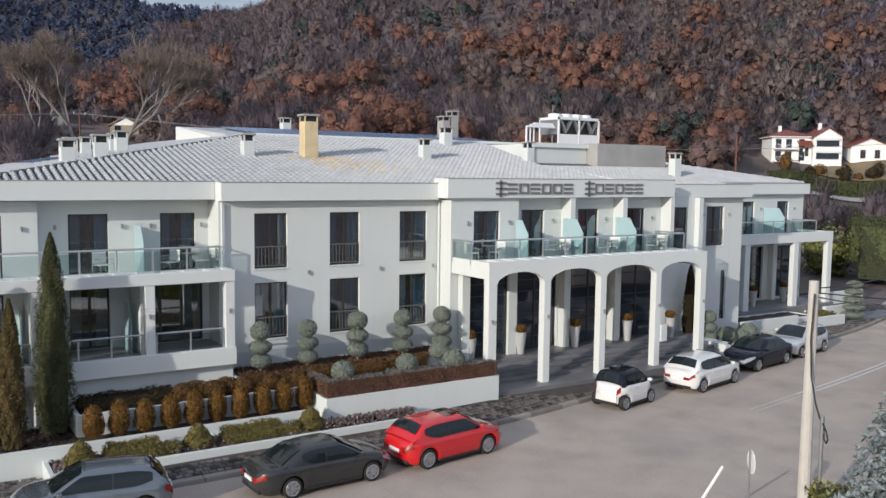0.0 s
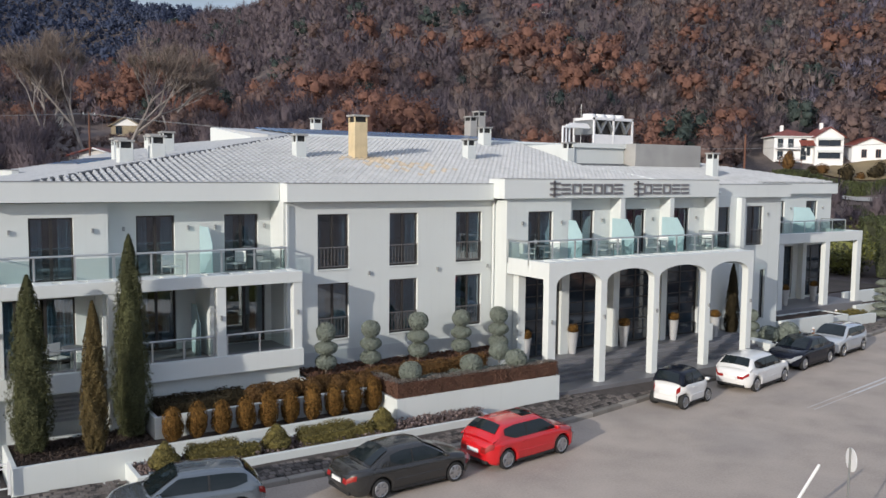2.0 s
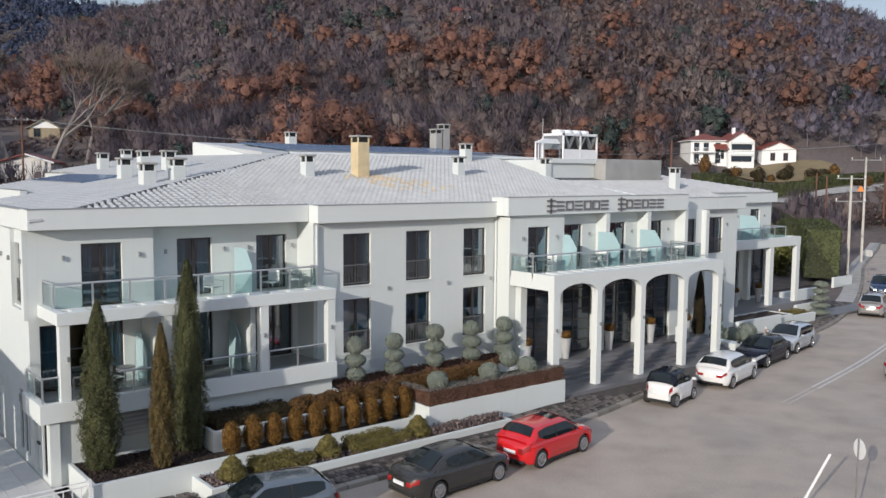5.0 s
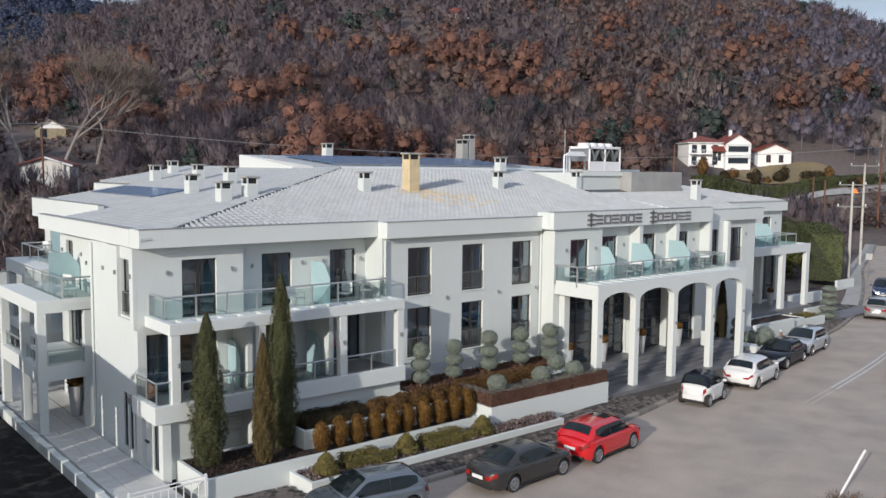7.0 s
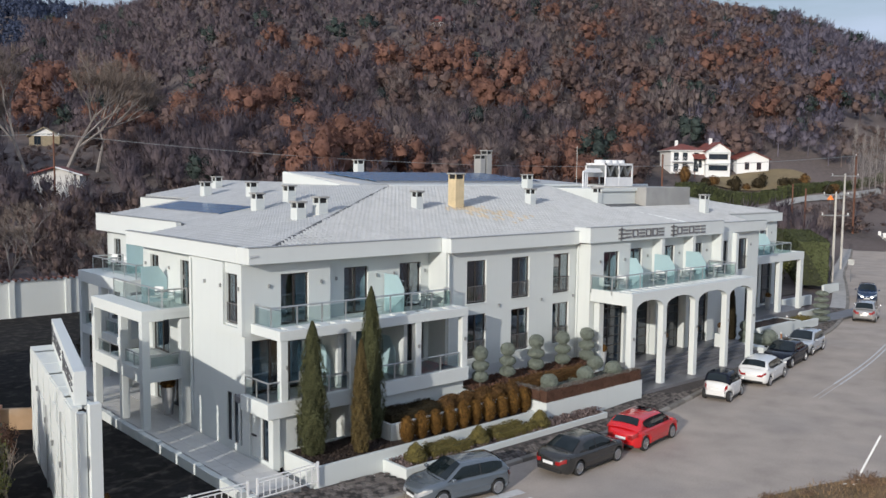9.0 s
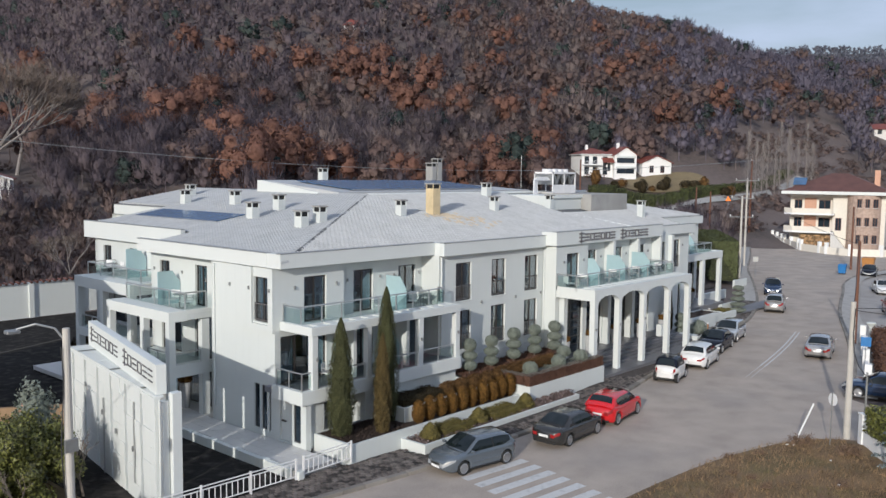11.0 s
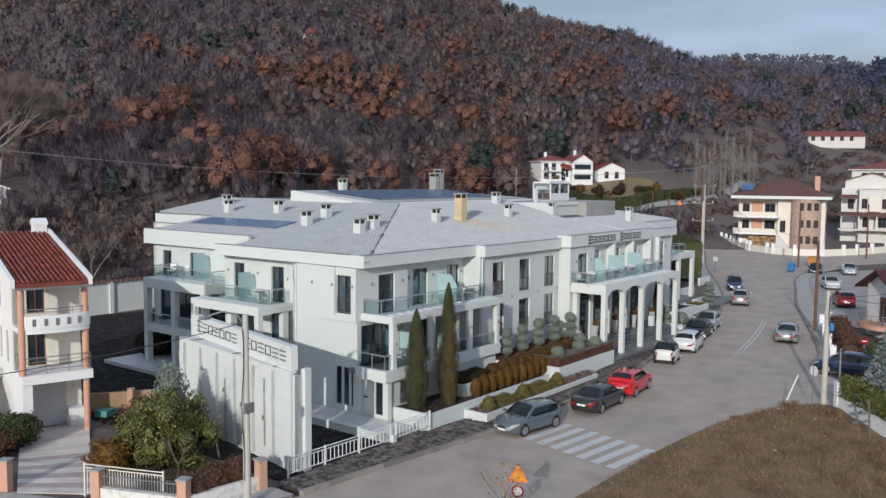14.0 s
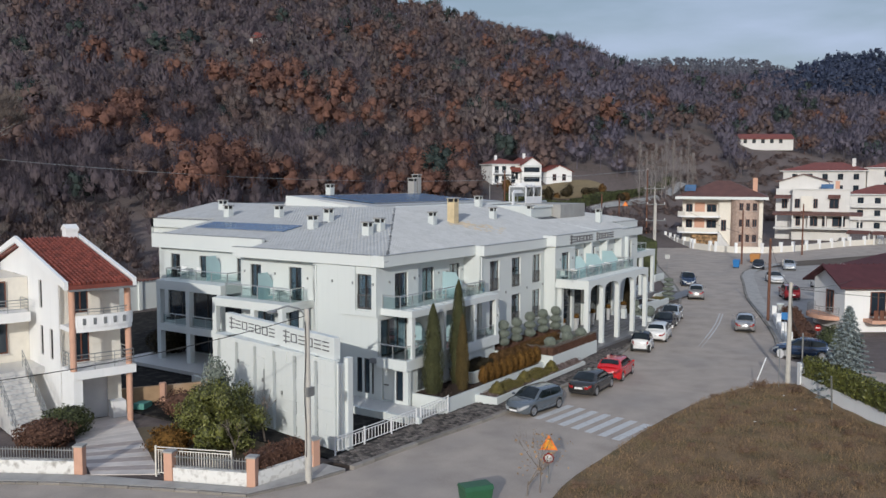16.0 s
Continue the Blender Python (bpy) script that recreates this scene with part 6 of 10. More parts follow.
# ---- garden plants ----
def cypress(x, y, z, h, r, mat, label):
    t = thing("cypress", label, "tree", "slender cypresses", at=pose(x, y, z))
    bm = bmesh.new()
    tube(bm, (0, 0, -0.1), (0, 0, h * 0.5), 0.09, 0.05)
    part("trunk", finish(bm), BARK, t)
    LEAF_SEED[0] += 1
    rng = np.random.default_rng(LEAF_SEED[0])
    n = 22000
    f = rng.uniform(0, 1, n) ** 1.15
    prof = r * np.clip(np.minimum(1.0, 0.62 + f * 2.2) * (1 - f ** 2.3) ** 0.75, 0.03, None)
    a = rng.uniform(0, 2 * math.pi, n)
    k = 1 + 0.16 * np.sin(a * 5 + f * 17) + 0.10 * np.sin(a * 9 - f * 40) + rng.normal(0, 0.07, n)
    pts = np.stack([prof * k * np.cos(a), prof * k * np.sin(a), 0.12 + f * (h - 0.12)], 1)
    nor = np.stack([np.cos(a), np.sin(a), np.full(n, 1.4)], 1)
    nor /= np.linalg.norm(nor, axis=1, keepdims=True)
    tr = leaves(pts, nor, 0.075, rng, 0.4, 0.4)
    rings = 14
    core = []
    for i in range(rings):
        for j in range(10):
            q = []
            for ii, jj in ((i, j), (i, j + 1), (i + 1, j + 1), (i + 1, j)):
                ff = ii / rings
                rr = 0.82 * r * max(0.02, min(1.0, 0.62 + ff * 2.2) * max(0, 1 - ff ** 2.3) ** 0.75)
                q.append((rr * math.cos(jj * 0.2 * math.pi), rr * math.sin(jj * 0.2 * math.pi), 0.1 + ff * (h - 0.25)))
            core += [(q[0], q[1], q[2]), (q[0], q[2], q[3])]
    part("crown", soup("crown", np.concatenate([tr, np.array(core)]), mat), None, t)


cypress(0.65, 28.72, 0.85, 5.35, 0.55, L_CYP, "tall dense green columnar cypress in the white bed")
cypress(3.58, 28.85, 0.85, 6.45, 0.53, L_CYP, "tallest dark green columnar cypress")
cypress(2.25, 27.72, 0.85, 4.6, 0.34, L_CYPB, "bronzed olive-brown columnar cypress")
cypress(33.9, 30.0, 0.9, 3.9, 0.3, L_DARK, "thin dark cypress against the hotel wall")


def topiary(x, y, z, s=1.0, n=3):
    t = thing("topiary", "grey-green shrub clipped into three stacked balls", "shrub", "stacked topiaries", at=pose(x, y, z, 0, 0, random.uniform(0, 360)))
    bm = bmesh.new()
    tube(bm, (0, 0, -0.1), (0, 0, 1.4 * s), 0.035)
    part("stem", finish(bm), BARK, t)
    zz = 0.44
    for k, (rr, hh) in enumerate(((0.40, 0.27), (0.41, 0.25), (0.36, 0.34))[:n]):
        part("clipped_ball", leaf_ball("clipped_ball", [((0, 0, zz * s), (rr * s, rr * s, hh * s))], 2600, 0.045, L_SAGE, 0.035), None, t)
        zz += hh + (0.26 if k == 0 else 0.33)
    return t


for x, y, s in ((10.75, 29.75, 1.0), (12.62, 29.75, 0.97), (14.8, 29.85, 1.04), (16.85, 29.85, 1.0), (18.6, 29.65, 1.02)):
    topiary(x, y, 1.86, s)
topiary(35.0, 29.6, 0.6, 0.95)
t = thing("topiary", "grey-green shrub clipped into stacked discs", "shrub", at=pose(51.9, 32.3, 0.1))
bm = bmesh.new()
tube(bm, (0, 0, -0.1), (0, 0, 2.6), 0.05)
part("stem", finish(bm), BARK, t)
for k in range(5):
    part("clipped_disc", leaf_ball("clipped_disc", [((0, 0, 0.35 + 0.5 * k), (0.72 - 0.06 * k, 0.72 - 0.06 * k, 0.2))], 900, 0.075, L_SAGE, 0.05), None, t)


def bush(name, label, x, y, z, r, mat, count=1400, size=0.06, rough=0.06, group="", cat="shrub"):
    b = thing(name, label, cat, group, at=pose(x, y, z))
    bm = bmesh.new()
    tube(bm, (0, 0, -0.15), (0, 0, r[2]), 0.03)
    part("stem", finish(bm), BARK, b)
    part("foliage", leaf_ball("foliage", [((0, 0, r[2] * 0.92), r)], count, size, mat, rough), None, b)
    return b


for x, y, z in ((12.93, 27.3, 1.86), (15.56, 27.25, 1.86), (17.69, 28.35, 1.9), (17.57, 27.1, 1.86)):
    bush("ball_bush", "round clipped grey-green ball bush", x, y, z, (0.41, 0.41, 0.35), L_SAGE, 2600, 0.045, 0.04, group="ball bushes")
for x, y, r in ((36.0, 29.3, 0.5), (36.9, 29.1, 0.42), (37.7, 29.3, 0.55), (36.5, 29.5, 0.45)):
    bush("ball_bush", "round clipped grey-green ball bush", x, y, 0.6, (r, r, r * 0.9), L_SAGE, group="ball bushes")
for k in range(10):
    x = 4.5 + k * 0.79
    b = thing("thuja", "bronzed orange-brown clipped upright thuja", "shrub", "thuja row", at=pose(x, 27.62 + random.uniform(-0.04, 0.04), 0.88, 0, 0, random.uniform(0, 360)))
    bm = bmesh.new()
    tube(bm, (0, 0, -0.1), (0, 0, 0.5), 0.03)
    part("stem", finish(bm), BARK, b)
    h = random.uniform(0.55, 0.62)
    part("foliage", leaf_ball("foliage", [((0, 0, h), (0.31, 0.31, h)), ((0.03, 0.02, h * 0.7), (0.32, 0.30, h * 0.6))], 2600, 0.055, L_THUJA, 0.05, aspect=0.6), None, b)
for k in range(9):
    x = 7.6 + k * 0.52
    bush("hedge_ball", "rounded bronze-brown hedge shrub", x, 28.65 + 0.22 * (k % 2), 1.42, (0.42, 0.40, 0.33), L_BRONZE, 1500, 0.05, 0.06, "bronze hedge balls")


def hedge(name, label, x0, x1, y0, y1, z0, z1, mat, size=0.07, density=260, top=None, turn=None, bump=0.05):
    """A clipped hedge: a leafy block with uneven faces; the top may have foliage of its own."""
    LEAF_SEED[0] += 1
    rng = np.random.default_rng(LEAF_SEED[0])
    h = thing(name, label, "hedge")
    L, D, H = x1 - x0, y1 - y0, z1 - z0

    def face(n, fn, nor):
        u, v = rng.uniform(0, 1, n), rng.uniform(0, 1, n)
        p = fn(u, v)
        w = bump * (np.sin(p[:, 0] * 5.1 + p[:, 2] * 3) + 0.6 * np.sin(p[:, 1] * 6.3 + p[:, 0] * 2.2)) * 0.6 + rng.normal(0, bump * 0.5, n)
        nn = np.tile(np.array(nor, float), (n, 1))
        return leaves(p + nn * w[:, None], nn, size, rng, 0.7)

    st = lambda a, b, c: np.stack(np.broadcast_arrays(a, b, c), 1).astype(float)
    sides = []
    for y, ny in ((y0, -1), (y1, 1)):
        sides.append(face(int(L * H * density), lambda u, v: st(x0 + L * u, y, z0 + H * v), (0, ny, 0)))
    for x, nx in ((x0, -1), (x1, 1)):
        sides.append(face(int(D * H * density) + 10, lambda u, v: st(x, y0 + D * u, z0 + H * v), (nx, 0, 0)))
    tops = face(int(L * D * density), lambda u, v: st(x0 + L * u, y0 + D * v, z1), (0, 0, 1))
    i = 0.05
    c = [(x, y, z) for x in (x0 + i, x1 - i) for y in (y0 + i, y1 - i) for z in (z0, z1 - i)]
    quads = ((0, 1, 3, 2), (4, 6, 7, 5), (0, 4, 5, 1), (2, 3, 7, 6), (1, 5, 7, 3))
    core = np.array([t for q in quads for t in ((c[q[0]], c[q[1]], c[q[2]]), (c[q[0]], c[q[2]], c[q[3]]))])
    if top is None:
        sides.append(tops)
    body = np.concatenate(sides + [core])
    if turn is not None:
        m = np.array(turn)
        body = body @ m[:3, :3].T + m[:3, 3]
        tops = tops @ m[:3, :3].T + m[:3, 3]
    part("foliage", soup("foliage", body, mat), None, h)
    if top is not None:
        part("new_growth", soup("new_growth", tops, top), None, h, "greyish lavender-like top growth")
    return h


hedge("hedge", "clipped reddish-brown hedge with grey tips on the white bed", 12.0, 19.3, 26.62, 27.05, 1.42, 1.98, L_RUSTHEDGE, 0.042, 900, L_GREYTIP, bump=0.035)
hedge("hedge", "clipped reddish-brown hedge with grey tips on the white bed", 12.0, 12.45, 27.06, 28.9, 1.45, 1.95, L_RUSTHEDGE, 0.042, 800, L_GREYTIP, bump=0.035)
hedge("hedge", "low grey-purple ground-cover hedge", 13.0, 19.2, 27.5, 27.95, 1.45, 1.80, L_GREYTIP, 0.05, 600, L_SAGE, bump=0.06)
hedge("hedge", "bronze-brown clipped hedge before the topiaries", 12.1, 17.4, 28.7, 29.25, 1.5, 2.0, L_BRONZE, 0.055, 560, None, bump=0.08)
# This hedge's shade is put into its dark foliage colour.
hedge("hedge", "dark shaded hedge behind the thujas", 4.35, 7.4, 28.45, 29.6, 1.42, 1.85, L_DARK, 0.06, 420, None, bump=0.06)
for x0, x1 in ((4.6, 6.75), (8.2, 10.75)):
    hedge("clipped_hedge", "low clipped yellow-green box hedge", x0, x1, 25.98, 26.4, 0.49, 0.88, L_OLIVE, 0.045, 900, bump=0.05)
    hedge("clipped_hedge", "low clipped yellow-green box hedge", x0 + 0.1, x1 - 0.5, 26.45, 26.85, 0.49, 0.95, L_OLIVE, 0.045, 900, bump=0.07)
for x, y in ((3.9, 26.3), (7.42, 26.35), (11.26, 26.35)):
    b = thing("cone_bush", "low conical yellow-green clipped bush", "shrub", "cone bushes", at=pose(x, y, 0.49))
    bm = bmesh.new()
    tube(bm, (0, 0, -0.1), (0, 0, 0.4), 0.03)
    part("stem", finish(bm), BARK, b)
    part("foliage", leaf_ball("foliage", [((0, 0, 0.24), (0.46, 0.46, 0.28)), ((0, 0, 0.46), (0.32, 0.32, 0.28)), ((0, 0, 0.62), (0.16, 0.16, 0.22))], 3200, 0.045, L_OLIVE, 0.04), None, b)


def mat_cover(name, label, x0, x1, y0, y1, z, mat, n, size=0.09, h=0.12):
    LEAF_SEED[0] += 1
    rng = np.random.default_rng(LEAF_SEED[0])
    p = np.stack([rng.uniform(x0, x1, n), rng.uniform(y0, y1, n), z + rng.uniform(0, 1, n) ** 2 * h], 1)
    return single(name, soup(name, leaves(p, np.tile([0, 0, 1.0], (n, 1)), size, rng, 0.9), mat), None, label, "ground cover", kind="stuff")


mat_cover("ground_cover", "purplish grey dry ground cover in the street bed", 3.15, 15.25, 25.9, 27.1, 0.5, L_PURPLE, 5200, 0.09, 0.16)
mat_cover("ground_cover", "purplish heather-like edging in the street bed", 11.6, 15.25, 25.95, 26.5, 0.5, L_PURPLE, 2600, 0.09, 0.3)
mat_cover("bark_chips", "scattered dark bark chips on the beds", 0.1, 4.0, 27.4, 29.7, 0.87, MULCH, 3500, 0.07, 0.05)
mat_cover("bark_chips", "scattered dark bark chips on the beds", 9.9, 19.2, 29.2, 30.9, 1.86, L_RUSTHEDGE, 5000, 0.08, 0.06)
hedge("clipped_hedge", "low clipped yellow-green box hedge", 46.9, 49.4, 31.9, 32.8, 0.2, 0.85, L_OLIVE, 0.08, 250)
# tall hedges east of the hotel
hedge("tall_hedge", "tall clipped green boundary hedge beside the street", 0, 20, -1.5, 1.5, 0.6, 5.2, L_HEDGE, 0.13, 90, bump=0.08).matrix_basis = pose(70.6, 41.9, 0, 0, 0, 31)
hedge("tall_hedge", "long clipped green hedge behind the garden", 0, 54, -1.0, 1.0, 0, 4.6, L_HEDGE, 0.16, 60, bump=0.1).matrix_basis = pose(88, 54.5, 0, 0, 0, 34)
hedge("tall_hedge", "tall clipped green boundary hedge", 0, 30, -0.7, 0.7, 0, 3.2, L_HEDGE, 0.15, 70, bump=0.1).matrix_basis = pose(58, 56, 0, 0, 0, 12)
slab("garden_wall", "low white wall under the end of the tall hedge", "wall", STUCCO, 69.0, 72.4, 39.9, 40.15, 0, 0.95)
slab("garden_bed", "dark bare garden soil behind the hotel porch", "bed", EARTH, 56, 69, 42, 52, -0.1, 0.06, bevel=0)
bush("garden_tree", "bushy yellow-green garden shrub", 74.5, 49.5, 0, (2.3, 2.3, 2.2), L_LAUREL, 2600, 0.22, 0.3, cat="bush")

# laurel and other plants in the neighbour's garden
lau = thing("laurel_tree", "large broad yellow-green laurel bush in the neighbour's garden", "bush", at=pose(-11.3, 33.4, 0))
bm = bmesh.new()
rr = random.Random(5)
for k in range(5):
    limb(bm, Vector((0, 0, 0)), Vector((rr.uniform(-0.8, 0.8), rr.uniform(-0.8, 0.8), 1.2)), 0.07, 0.05, rr, 2)
part("trunk", finish(bm), BARK, lau)
clumps = []
for k in range(46):
    a, q, z = rr.uniform(0, 6.28), rr.uniform(0, 1) ** 0.5, rr.uniform(0.4, 2.9)
    w = 1.9 * math.sqrt(max(0.05, 1 - ((z - 1.3) / 2.0) ** 2))
    clumps.append(((q * w * math.cos(a), q * w * math.sin(a), z), (rr.uniform(0.35, 0.6),) * 2 + (rr.uniform(0.35, 0.7),)))
part("crown", leaf_ball("crown", clumps, 20000, 0.095, L_LAUREL, 0.25, 0.6), None, lau)
bush("shrub", "dark green rounded garden shrub by the garage", -14.6, 41.2, 0, (1.15, 1.1, 0.85), L_HEDGE, 2600, 0.11, 0.16)
bush("shrub", "dry reddish-brown rounded garden shrub", -16.2, 40.6, 0, (1.35, 1.2, 0.7), L_RUSTHEDGE, 2600, 0.11, 0.14)
bush("shrub", "bronzed conifer shrub in the garden", -13.4, 34.6, 0, (1.0, 1.0, 0.7), L_THUJA, 2000, 0.1, 0.2)
bush("shrub", "brown dry shrub beside the yard wall", -8.5, 39.5, 0, (1.2, 1.4, 0.7), L_RUSTHEDGE, 1800, 0.1, 0.2)
hedge("hedge", "brown winter hedge behind the garden wall", -14.0, -11.2, 28.0, 28.8, 0.3, 1.25, L_RUSTHEDGE, 0.09, 260, bump=0.12)


def bare_tree(name, label, x, y, z, h, seed, depth=4, r=0.12, spread=0.6, mat=BARK, twigs=0, twig_mat=None):
    """A leafless tree: forking limbs, and twigs in sprays at the ends of the last forks."""
    t = thing(name, label, "tree", at=pose(x, y, z))
    rg = random.Random(seed)
    bm = bmesh.new()
    ends = []

    def grow(a, b, r0, r1, level):
        tube(bm, a, b, r0, r1, 7 if level == depth else 4 if level > depth - 3 else 3, False)
        d = b - a
        if level <= 3:
            ends.append((a, b))
        if level == 0:
            return
        for k in range(3 if level == depth else rg.choice((2, 3))):
            p = a.lerp(b, rg.uniform(0.6, 1.0) if level < depth else rg.uniform(0.75, 1.0))
            nd = (d.normalized() + Vector((rg.uniform(-1, 1), rg.uniform(-1, 1), rg.uniform(-0.15, 0.7))) * spread * 1.15).normalized()
            grow(p, p + nd * d.length * rg.uniform(0.62, 0.86), r1, r1 * 0.6, level - 1)

    top = Vector((rg.uniform(-0.1, 0.1), rg.uniform(-0.1, 0.1), 0.24)) * h
    grow(Vector((0, 0, -0.2)), top, r, r * 0.68, depth)
    part("trunk", finish(bm), mat, t)
    if twigs:
        rng = np.random.default_rng(seed)
        f = rng.integers(len(ends), size=twigs)
        A, B = np.array([tuple(q[0]) for q in ends])[f], np.array([tuple(q[1]) for q in ends])[f]
        p = A + (B - A) * rng.uniform(0.2, 1.0, (twigs, 1))
        g = unit(unit(B - A) + rng.normal(0, 0.45, (twigs, 3)) + np.array([0, 0, 0.3]))
        sd = unit(np.cross(g, rng.normal(0, 1, (twigs, 3)))) * 0.0011 * h
        part("twig_crown", soup("twig_crown", np.stack([p - sd, p + sd, p + g * rng.uniform(0.03, 0.085, (twigs, 1)) * h], 1), twig_mat or mat), None, t)
    return t


bare_tree("sapling", "leafless grey sapling before the sign wall", -9.4, 32.2, 0, 4.0, 3, 4, 0.06)
bare_tree("sapling", "leafless grey sapling in the garden", -12.1, 31.6, 0, 2.6, 7, 4, 0.045)
bare_tree("sapling", "thin sapling with few brown leaves at the field edge", -8.6, 17.6, 0, 2.6, 9, 4, 0.035)
srg = np.random.default_rng(19)
sp_pts = np.stack([srg.normal(0, 0.55, 130), srg.normal(0, 0.55, 130), srg.uniform(0.9, 2.7, 130)], 1)
sl = thing("sapling", "bushy sapling with curled pale brown leaves at the field edge", "tree", at=pose(-8.0, 17.3, 0))
bm = bmesh.new()
limb(bm, Vector((0, 0, -0.2)), Vector((0.1, 0, 1.1)), 0.035, 0.022, random.Random(41), 4, 0.8, 5)
part("trunk", finish(bm), BARK, sl)
part("foliage", soup("foliage", leaves(sp_pts, np.tile([0, 0, 1.0], (130, 1)), 0.10, srg, 0.9), surface("curled_brown_leaf", (0.36, 0.22, 0.10), 0.9, vary=0.3, island=0.6)), None, sl)
bush("conifer", "narrow grey-green conifer beside the laurel", -9.9, 35.2, 0, (0.75, 0.75, 2.0), L_SAGE, 2600, 0.13, 0.2, cat="tree")
# blue spruce beside the white pole
sp = thing("spruce", "silvery blue spruce with layered drooping branches", "tree", at=pose(16.9, 9.05, 0))
bm = bmesh.new()
tube(bm, (0, 0, -0.1), (0, 0, 5.7), 0.13, 0.02)
part("trunk", finish(bm), BARK, sp)
rng = np.random.default_rng(77)
tr = []
for k in range(190):
    f = (k + 0.5) / 190
    z = 0.35 + 5.35 * f
    R = 2.0 * (1 - f) ** 0.85 + 0.12
    a = k * 2.39996
    n = int(70 * (1 - f) + 24)
    s = rng.uniform(0.15, 1, n)
    side = rng.normal(0, 0.16, n) * (1.15 - s) * R
    p = np.stack([np.cos(a) * s * R - np.sin(a) * side, np.sin(a) * s * R + np.cos(a) * side, z - 0.28 * s * R + 0.18 * (s * R) ** 2 / 2 + rng.normal(0, 0.03, n)], 1)
    tr.append(leaves(p, np.tile([np.cos(a) * 0.5, np.sin(a) * 0.5, 0.8], (n, 1)), 0.17, rng, 0.55, 0.45))
part("crown", soup("crown", np.concatenate(tr), L_SPRUCE), None, sp)
hedge("hedge", "clipped yellow-green laurel hedge on the white wall", 0, 26, 0.25, 1.1, 0.9, 2.1, L_LAUREL, 0.11, 220, bump=0.1).matrix_basis = pose(17.6, 11.9, 0, 0, 0, -141.5)
bush("bush", "large dense dark green rounded bush", 29.8, 11.6, 0, (1.5, 1.5, 1.25), L_HEDGE, 2600, 0.12, 0.1)

# ---- cars ----
def wheel(parent, x, y, r, side, rim=RIM, spokes=5):
    bm = bmesh.new()
    lathe(bm, [(r * 0.62, -0.005), (r * 0.67, -0.09), (r * 0.93, -0.1), (r, -0.07), (r, 0.07), (r * 0.93, 0.1), (r * 0.67, 0.09), (r * 0.62, 0.005)], 24)
    bm.transform(pose(x, y, r, 90))
    ty = part("wheel", finish(bm, 0, True), TYRE, parent, "black tyre on a metal rim")
    bm = bmesh.new()
    lathe(bm, [(r * 0.70, 0.01), (r * 0.745, 0.092), (r * 0.70, 0.104), (r * 0.64, 0.095), (r * 0.60, 0.035), (0.02, 0.03)], 20)
    for k in range(spokes):
        m = Matrix.Rotation(2 * math.pi * k / spokes, 4, "Z")
        box(bm, 0.0, r * 0.66, -r * 0.085, r * 0.085, 0.03, 0.094, m)
    lathe(bm, [(r * 0.16, 0.02), (r * 0.15, 0.095), (0.01, 0.1)], 12)
    bm.transform(pose(x, y, r, 90 if side < 0 else -90))
    part("rim", finish(bm), rim, ty)


